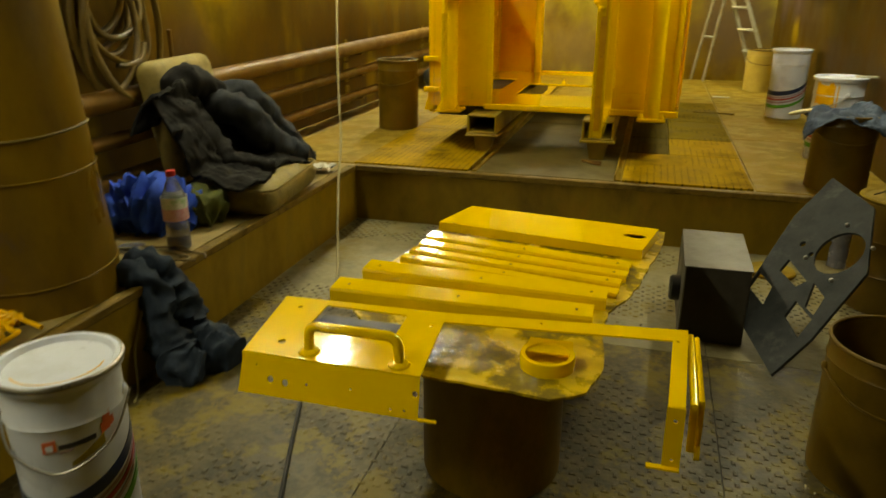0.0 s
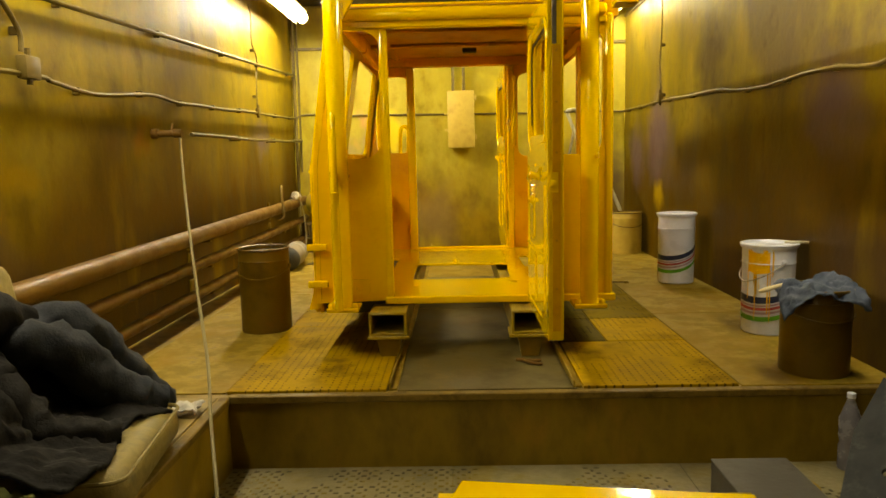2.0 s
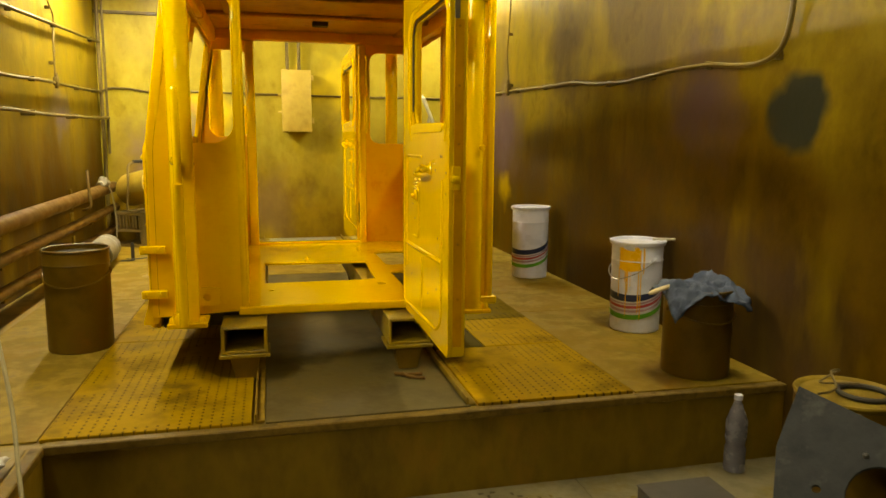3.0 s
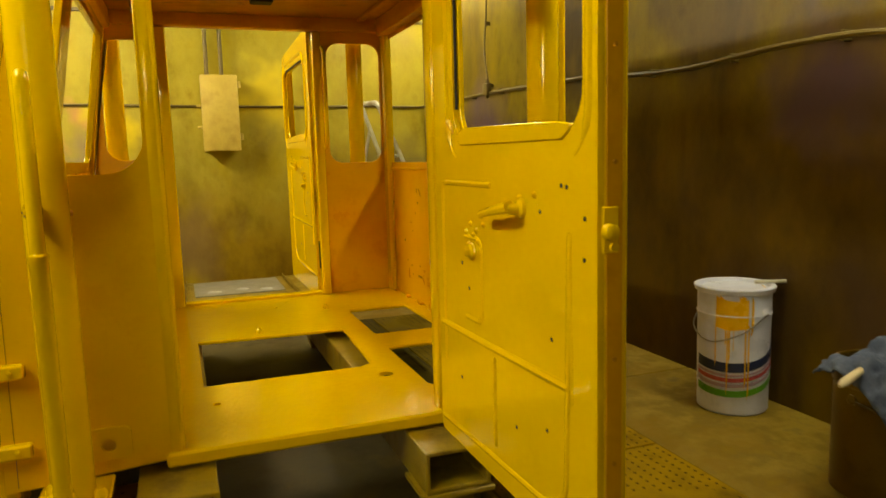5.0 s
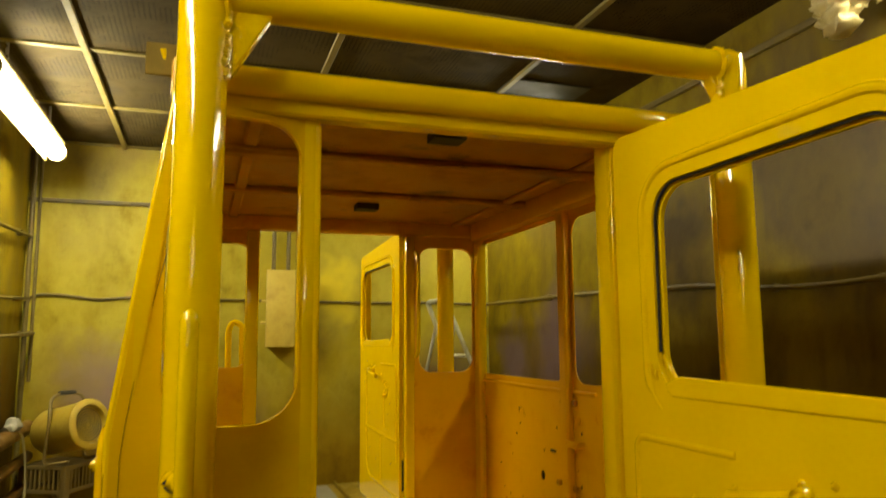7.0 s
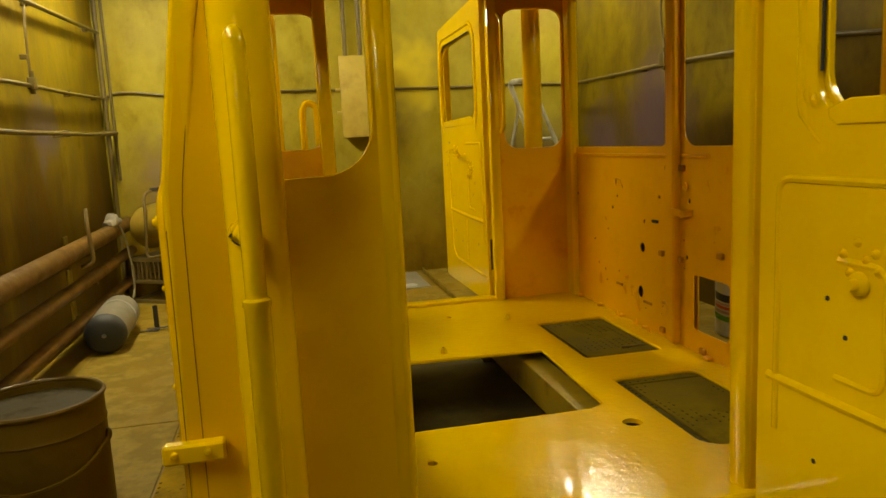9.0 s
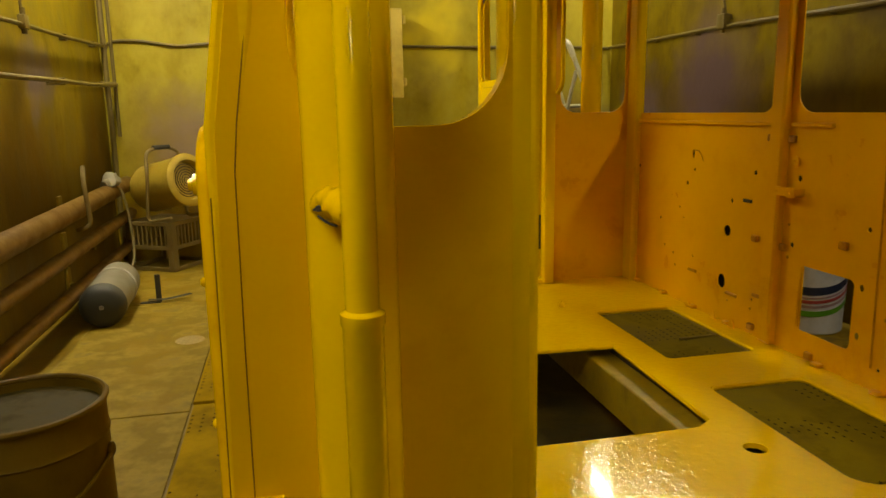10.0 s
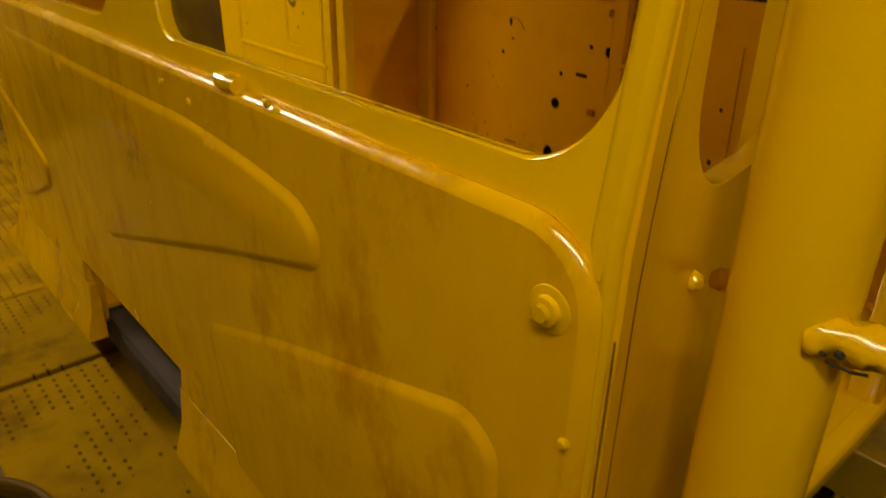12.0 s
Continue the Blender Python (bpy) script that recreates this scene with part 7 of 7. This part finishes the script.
def build_console():
    c = thing("console_panel", (-0.6, 1.15, ZB), "glossy yellow console panel with a grab handle and a long arm", "sheet metal part")
    c.rotation_euler = (radians(3.2), 0, 0)
    zt = 0.452
    top = [(-0.804, 1.004), (-0.403, 1.004), (-0.418, 1.236), (0.089, 1.282), (0.078, 1.03), (0.110, 1.032), (0.123, 1.338), (-0.428, 1.280), (-0.834, 1.265)]
    b = B(); sheet(b, top, [rrect(-0.715, 1.145, -0.508, 1.245, 0.006, 2), circle(-0.775, 1.22, 0.006, 8), circle(-0.74, 1.06, 0.009, 8), circle(-0.44, 1.21, 0.006, 8), circle(-0.2, 1.285, 0.004, 8), circle(0.10, 1.28, 0.004, 8)], 0.004, on_z(zt))
    part("top_plate", b, YELLOW, c, bevel=0.0015)
    # black sheet standing in for the shade inside the cut-out
    b = B(); box(b, -0.735, 1.13, zt - 0.040, -0.490, 1.262, zt - 0.034)
    part("recess_floor", b, RUBBER, c, "black sheet added below the cut-out to make it look dark")
    fr = lambda u, v, w: Vector((u, 1.004 - 0.034 * (zt - v) / 0.085 + w, v))
    b = B(); sheet(b, [(-0.804, zt + 0.003), (-0.403, zt + 0.003), (-0.400, 0.372), (-0.809, 0.372)], [circle(-0.735, 0.405, 0.008, 10), circle(-0.70, 0.402, 0.008, 10), circle(-0.65, 0.405, 0.004, 8), circle(-0.41, 0.42, 0.007, 8), circle(-0.43, 0.385, 0.004, 8), circle(-0.46, 0.384, 0.004, 8), circle(-0.77, 0.43, 0.003, 8), circle(-0.55, 0.41, 0.003, 8)], 0.004, fr)
    part("front_flange", b, YELLOW, c, "sloping yellow front flange with small holes", bevel=0.0015)
    b = B(); sheet(b, [(1.004, zt), (1.004, 0.404), (1.265, 0.404), (1.265, zt)], [], 0.004, lambda u, v, w: Vector((-0.808 - 0.115 * (u - 1.004) + w, u, v)))
    part("side_flange", b, YELLOW, c)
    b = B(); box(b, -0.40, 0.968, 0.372, -0.36, 0.976, 0.377, 0.001)
    part("tab", b, YELLOW, c)
    b = B(); tube(b, arc_path([(-0.662, 1.035, zt + 0.003), (-0.665, 1.045, zt + 0.062), (-0.462, 1.048, zt + 0.062), (-0.458, 1.036, zt + 0.003)], 0.03, 6), 0.0115, 12)
    part("grab_handle", b, YELLOW, c, "bent round grab handle")
    for x in (-0.662, -0.458):
        b = B(); lathe(b, (x, 1.035, zt + 0.004), (0, 0, 1), [(0, 0.024), (0.004, 0.022), (0.008, 0.013)], 16)
        part("handle_foot", b, YELLOW, c)
    # leg of the arm, folded down
    b = B(); sheet(b, [(0.077, zt + 0.003), (0.111, zt + 0.003), (0.113, 0.318), (0.079, 0.318)], [circle(0.095, 0.425, 0.005, 8), circle(0.097, 0.335, 0.004, 8)], 0.004, on_y(1.028))
    part("leg", b, YELLOW, c, bevel=0.0012)
    b = B(); box(b, 0.050, 1.018, 0.314, 0.113, 1.032, 0.319, 0.001)
    part("tab", b, YELLOW, c)
    b = B(); tube(b, [(0.128, 1.332, zt - 0.006), (0.128, 1.06, zt - 0.008), (0.130, 1.045, 0.35)], 0.008, 8, flat=0.6); tube(b, [(0.142, 1.325, zt - 0.01), (0.142, 1.08, 0.44), (0.142, 1.06, 0.345)], 0.007, 8); lathe(b, (0.138, 1.058, 0.340), (1, 0, 0), [(0, 0.016), (0.010, 0.016)], 14)
    part("link_rod", b, YELLOW, c, "yellow link rod beside the arm")


build_console()
rg = thing("ring_bracket", (-0.17, 1.19, ZB), "yellow ring bracket lying on the board", "bracket")
b = B(); lathe(b, (-0.172, 1.20, ZB), (0, 0, 1), [(0, 0.047), (0, 0.061), (0.026, 0.061), (0.030, 0.059), (0.030, 0.049), (0.026, 0.047), (0, 0.047)], 32, False, False)
part("ring", b, YELLOW, rg)
b = B(); sheet(b, [(-0.226, 1.21), (-0.118, 1.21), (-0.125, 1.275), (-0.222, 1.275)], [], 0.004, on_z(ZB + 0.022))
part("tongue", b, YELLOW, rg)

# ---- grey box, leaning plate, barrel ----
gb = thing("steel_box", (0.285, 2.53, FLOOR), "dull grey steel box with a round knob on its side", "metal box")
b = B(); box(b, 0.172, 2.315, FLOOR, 0.395, 2.745, 0.258, 0.004)
part("case", b, GREY_BOX, gb)
b = B(); sheet(b, [(0.168, 2.31), (0.400, 2.31), (0.405, 2.75), (0.172, 2.75)], [], 0.004, on_z(0.258))
part("lid", b, GREY_BOX, gb, bevel=0.001)
b = B(); lathe(b, (0.172, 2.50, 0.10), (-1, 0, 0), [(0, 0.05), (0.03, 0.05), (0.038, 0.042)], 20)
part("knob", b, RUBBER, gb, "round black knob")


def build_plate():
    n = Vector((-0.5772, -0.3984, 0.7128)).normalized()
    o = Vector((0.466, 2.109, -0.038))
    u = Vector((0, 0, 1)).cross(n).normalized()
    v = n.cross(u).normalized()
    to = lambda p: ((Vector(p) - o).dot(u), (Vector(p) - o).dot(v))
    place = lambda a, c, w: o + u * a + v * c + n * w
    outer = [to(p) for p in ((0.474, 2.114, -0.029), (0.584, 2.167, 0.090), (0.746, 2.301, 0.297), (0.792, 2.528, 0.460), (0.696, 2.752, 0.508), (0.572, 2.679, 0.367), (0.423, 2.495, 0.143), (0.398, 2.341, 0.036))]
    (cu, cv) = to((0.684, 2.426, 0.316))
    holes = [circle(cu, cv, 0.080, 22, 1.15), circle(*to((0.589, 2.538, 0.302)), 0.012, 10), circle(*to((0.609, 2.479, 0.285)), 0.010, 10),
             [to(p) for p in ((0.455, 2.521, 0.184), (0.492, 2.432, 0.163), (0.462, 2.380, 0.110), (0.421, 2.484, 0.135))],
             [to(p) for p in ((0.516, 2.482, 0.212), (0.545, 2.508, 0.249), (0.589, 2.384, 0.216), (0.558, 2.384, 0.191))],
             [to(p) for p in ((0.608, 2.364, 0.220), (0.632, 2.290, 0.197), (0.598, 2.246, 0.146), (0.578, 2.294, 0.156))],
             [to(p) for p in ((0.521, 2.297, 0.112), (0.555, 2.331, 0.158), (0.593, 2.235, 0.135), (0.551, 2.197, 0.080))]]
    pl = thing("steel_plate", (0.47, 2.07, FLOOR), "grey primed steel plate with cut-outs leaning on a barrel", "steel plate")
    b = B(); sheet(b, outer, holes, 0.012, place)
    part("plate", b, GREY_PLATE, pl, bevel=0.003)
    for k in range(4):
        a = 0.5 + 1.6 * k
        p = o + u * (cu + 0.105 * math.cos(a)) + v * (cv + 0.125 * math.sin(a)) + n * 0.012
        b = B(); bolt(b, p, n, 0.008, 0.012)
        part("bolt", b, STEEL, pl)


build_plate()
ba = thing("barrel", (1.0, 2.88, FLOOR), "brown barrel with wire and a ring on its dusty lid", "barrel")
b = B(); lathe(b, (1.0, 2.88, FLOOR), (0, 0, 1), [(0, 0.158), (0.005, 0.162), (0.15, 0.162), (0.157, 0.166), (0.164, 0.162), (0.29, 0.162), (0.297, 0.166), (0.304, 0.162), (0.44, 0.162)], 40)
part("body", b, DRUM, ba)
b = B(); lathe(b, (1.0, 2.88, 0.410), (0, 0, 1), [(0, 0.155), (0.014, 0.167), (0.020, 0.163), (0.016, 0.148), (0.012, 0.143)], 40)
part("lid", b, DUSTY, ba, "dusty lid with a raised rim")
b = B(); tube(b, [(1.03 + 0.075 * math.cos(a), 2.85 + 0.075 * math.sin(a), 0.431) for a in (2 * math.pi * k / 30 for k in range(30))], 0.009, 8, True)
single("iron_ring", b, DARK, (1.03, 2.85, 0.422), "dark iron ring lying on the barrel lid", "ring")
b = B(); tube(b, curve([(0.88, 2.88, 0.43), (0.91, 2.84, 0.46), (0.97, 2.93, 0.48), (1.05, 2.98, 0.465), (0.99, 2.98, 0.44), (0.93, 2.92, 0.45), (1.0, 2.84, 0.47)], 6), 0.004, 6)
single("wire_loop", b, CABLE, (0.95, 2.9, 0.42), "loop of bent wire on the barrel lid", "wire")
b = B(); lathe(b, (0.98, 2.42, FLOOR), (0, 0, 1), [(0, 0.085), (0.20, 0.085), (0.205, 0.092), (0.215, 0.09), (0.215, 0.08), (0.20, 0.078)], 28)
single("small_tin", b, DRUM, (0.98, 2.42, FLOOR), "small oversprayed tin beside the plate", "tin")
b = B(); lathe(b, (0.60, 3.12, FLOOR), (0, 0, 1), [(0, 0.10), (0.012, 0.105), (0.02, 0.10)], 28)
single("tin_lid", b, DUSTY, (0.60, 3.12, FLOOR), "dusty round lid on the lower floor", "lid")

# ---- small things on the platform ----
pl = thing("pliers", (-0.31, 3.76, PLAT), "rusty pliers lying open on the plate", "pliers")
for s in (1, -1):
    b = B(); tube(b, curve([(-0.345, 3.80 + 0.006 * s, PLAT + 0.010), (-0.315, 3.785, PLAT + 0.011), (-0.29, 3.765 - 0.014 * s, PLAT + 0.010), (-0.235, 3.755 - 0.03 * s, PLAT + 0.008)], 4), [0.006] * 4 + [0.010] + [0.007] * 8, 8)
    part("lever", b, PIPE, pl)
b = B(); tube(b, [(0.33, 5.75, PLAT + 0.016), (0.62, 5.78, PLAT + 0.008)], 0.006, 8); lathe(b, (0.62, 5.78, PLAT), (0, 0, 1), [(0, 0.018), (0.014, 0.016)], 12)
single("steel_rod", b, STEP, (0.48, 5.77, PLAT), "short rusty rod on the platform", "rod")
b = B(); box(b, 0.54, 6.78, PLAT, 0.69, 6.83, PLAT + 0.006, 0.001)
single("paper_strip", b, PAPER, (0.61, 6.8, PLAT), "pale flat strip on the platform", "strip")
fl = thing("pale_tray", (-0.55, 7.75, PLAT), "pale dusty sheet with white blots behind the cab", "sheet")
b = B(); box(b, -0.84, 7.55, PLAT, -0.20, 8.15, PLAT + 0.006, 0.002)
part("sheet", b, TANK, fl)
for x, y in ((-0.7, 7.68), (-0.5, 7.72), (-0.33, 7.65)):
    b = B(); lathe(b, (x, y, PLAT + 0.006), (0, 0, 1), [(0, 0.05), (0.003, 0.045)], 16)
    part("blot", b, PAPER, fl)
b = B(); box(b, -1.86, 3.10, PLAT, -1.74, 3.13, PLAT + 0.012, 0.002)
single("file_tool", b, DARK, (-1.8, 3.11, PLAT), "dark flat file lying on the ledge", "tool")
cloth("paper_scrap", lambda u, v: (-1.70 + 0.12 * u, 3.12 + 0.10 * v, PLAT + 0.018 + 0.015 * abs(math.sin(6 * u + 3 * v))), 10, 10, 0.015, 30, PAPER, (-1.64, 3.17, PLAT), "crumpled pale paper on the ledge corner", "paper", 9, 0.001)
# film on the lamp's end
limb("plastic_film", [(1.00, 4.40, 2.60), (0.985, 4.45, 2.56), (0.97, 4.44, 2.49), (0.965, 4.42, 2.44)], [0.05, 0.055, 0.035, 0.012], FILM, (1.0, 4.42, 2.56), "torn dusty plastic film hanging on the lamp's end", "plastic film", 0.03, 22, 3)
limb("plastic_film", [(1.02, 4.15, 2.53), (1.01, 4.14, 2.48), (1.02, 4.15, 2.42)], [0.02, 0.018, 0.008], FILM, (1.02, 4.15, 2.52), "torn dusty strip of plastic film under the lamp", "plastic film", 0.012, 22, 5)

vent = thing("ceiling_vent", (0.70, 6.2, CEIL), "dark ceiling vent slot with a pale rim", "vent")
b = B(); box(b, 0.44, 6.06, CEIL - 0.010, 0.94, 6.30, CEIL - 0.002, 0.002)
part("slot", b, DARK, vent)
b = B(); box(b, 0.44, 6.31, CEIL - 0.016, 0.94, 6.40, CEIL - 0.002, 0.003)
part("rim", b, WHITE, vent, "pale rim of the vent")
b = B(); tube(b, curve([(0.772, 4.250, CEIL - 0.002), (0.770, 4.247, 2.70), (0.764, 4.245, 2.60)], 4), 0.003, 6)
single("hanging_strip", b, CABLE, (0.77, 4.25, CEIL), "thin strip hanging from the ceiling", "strip")
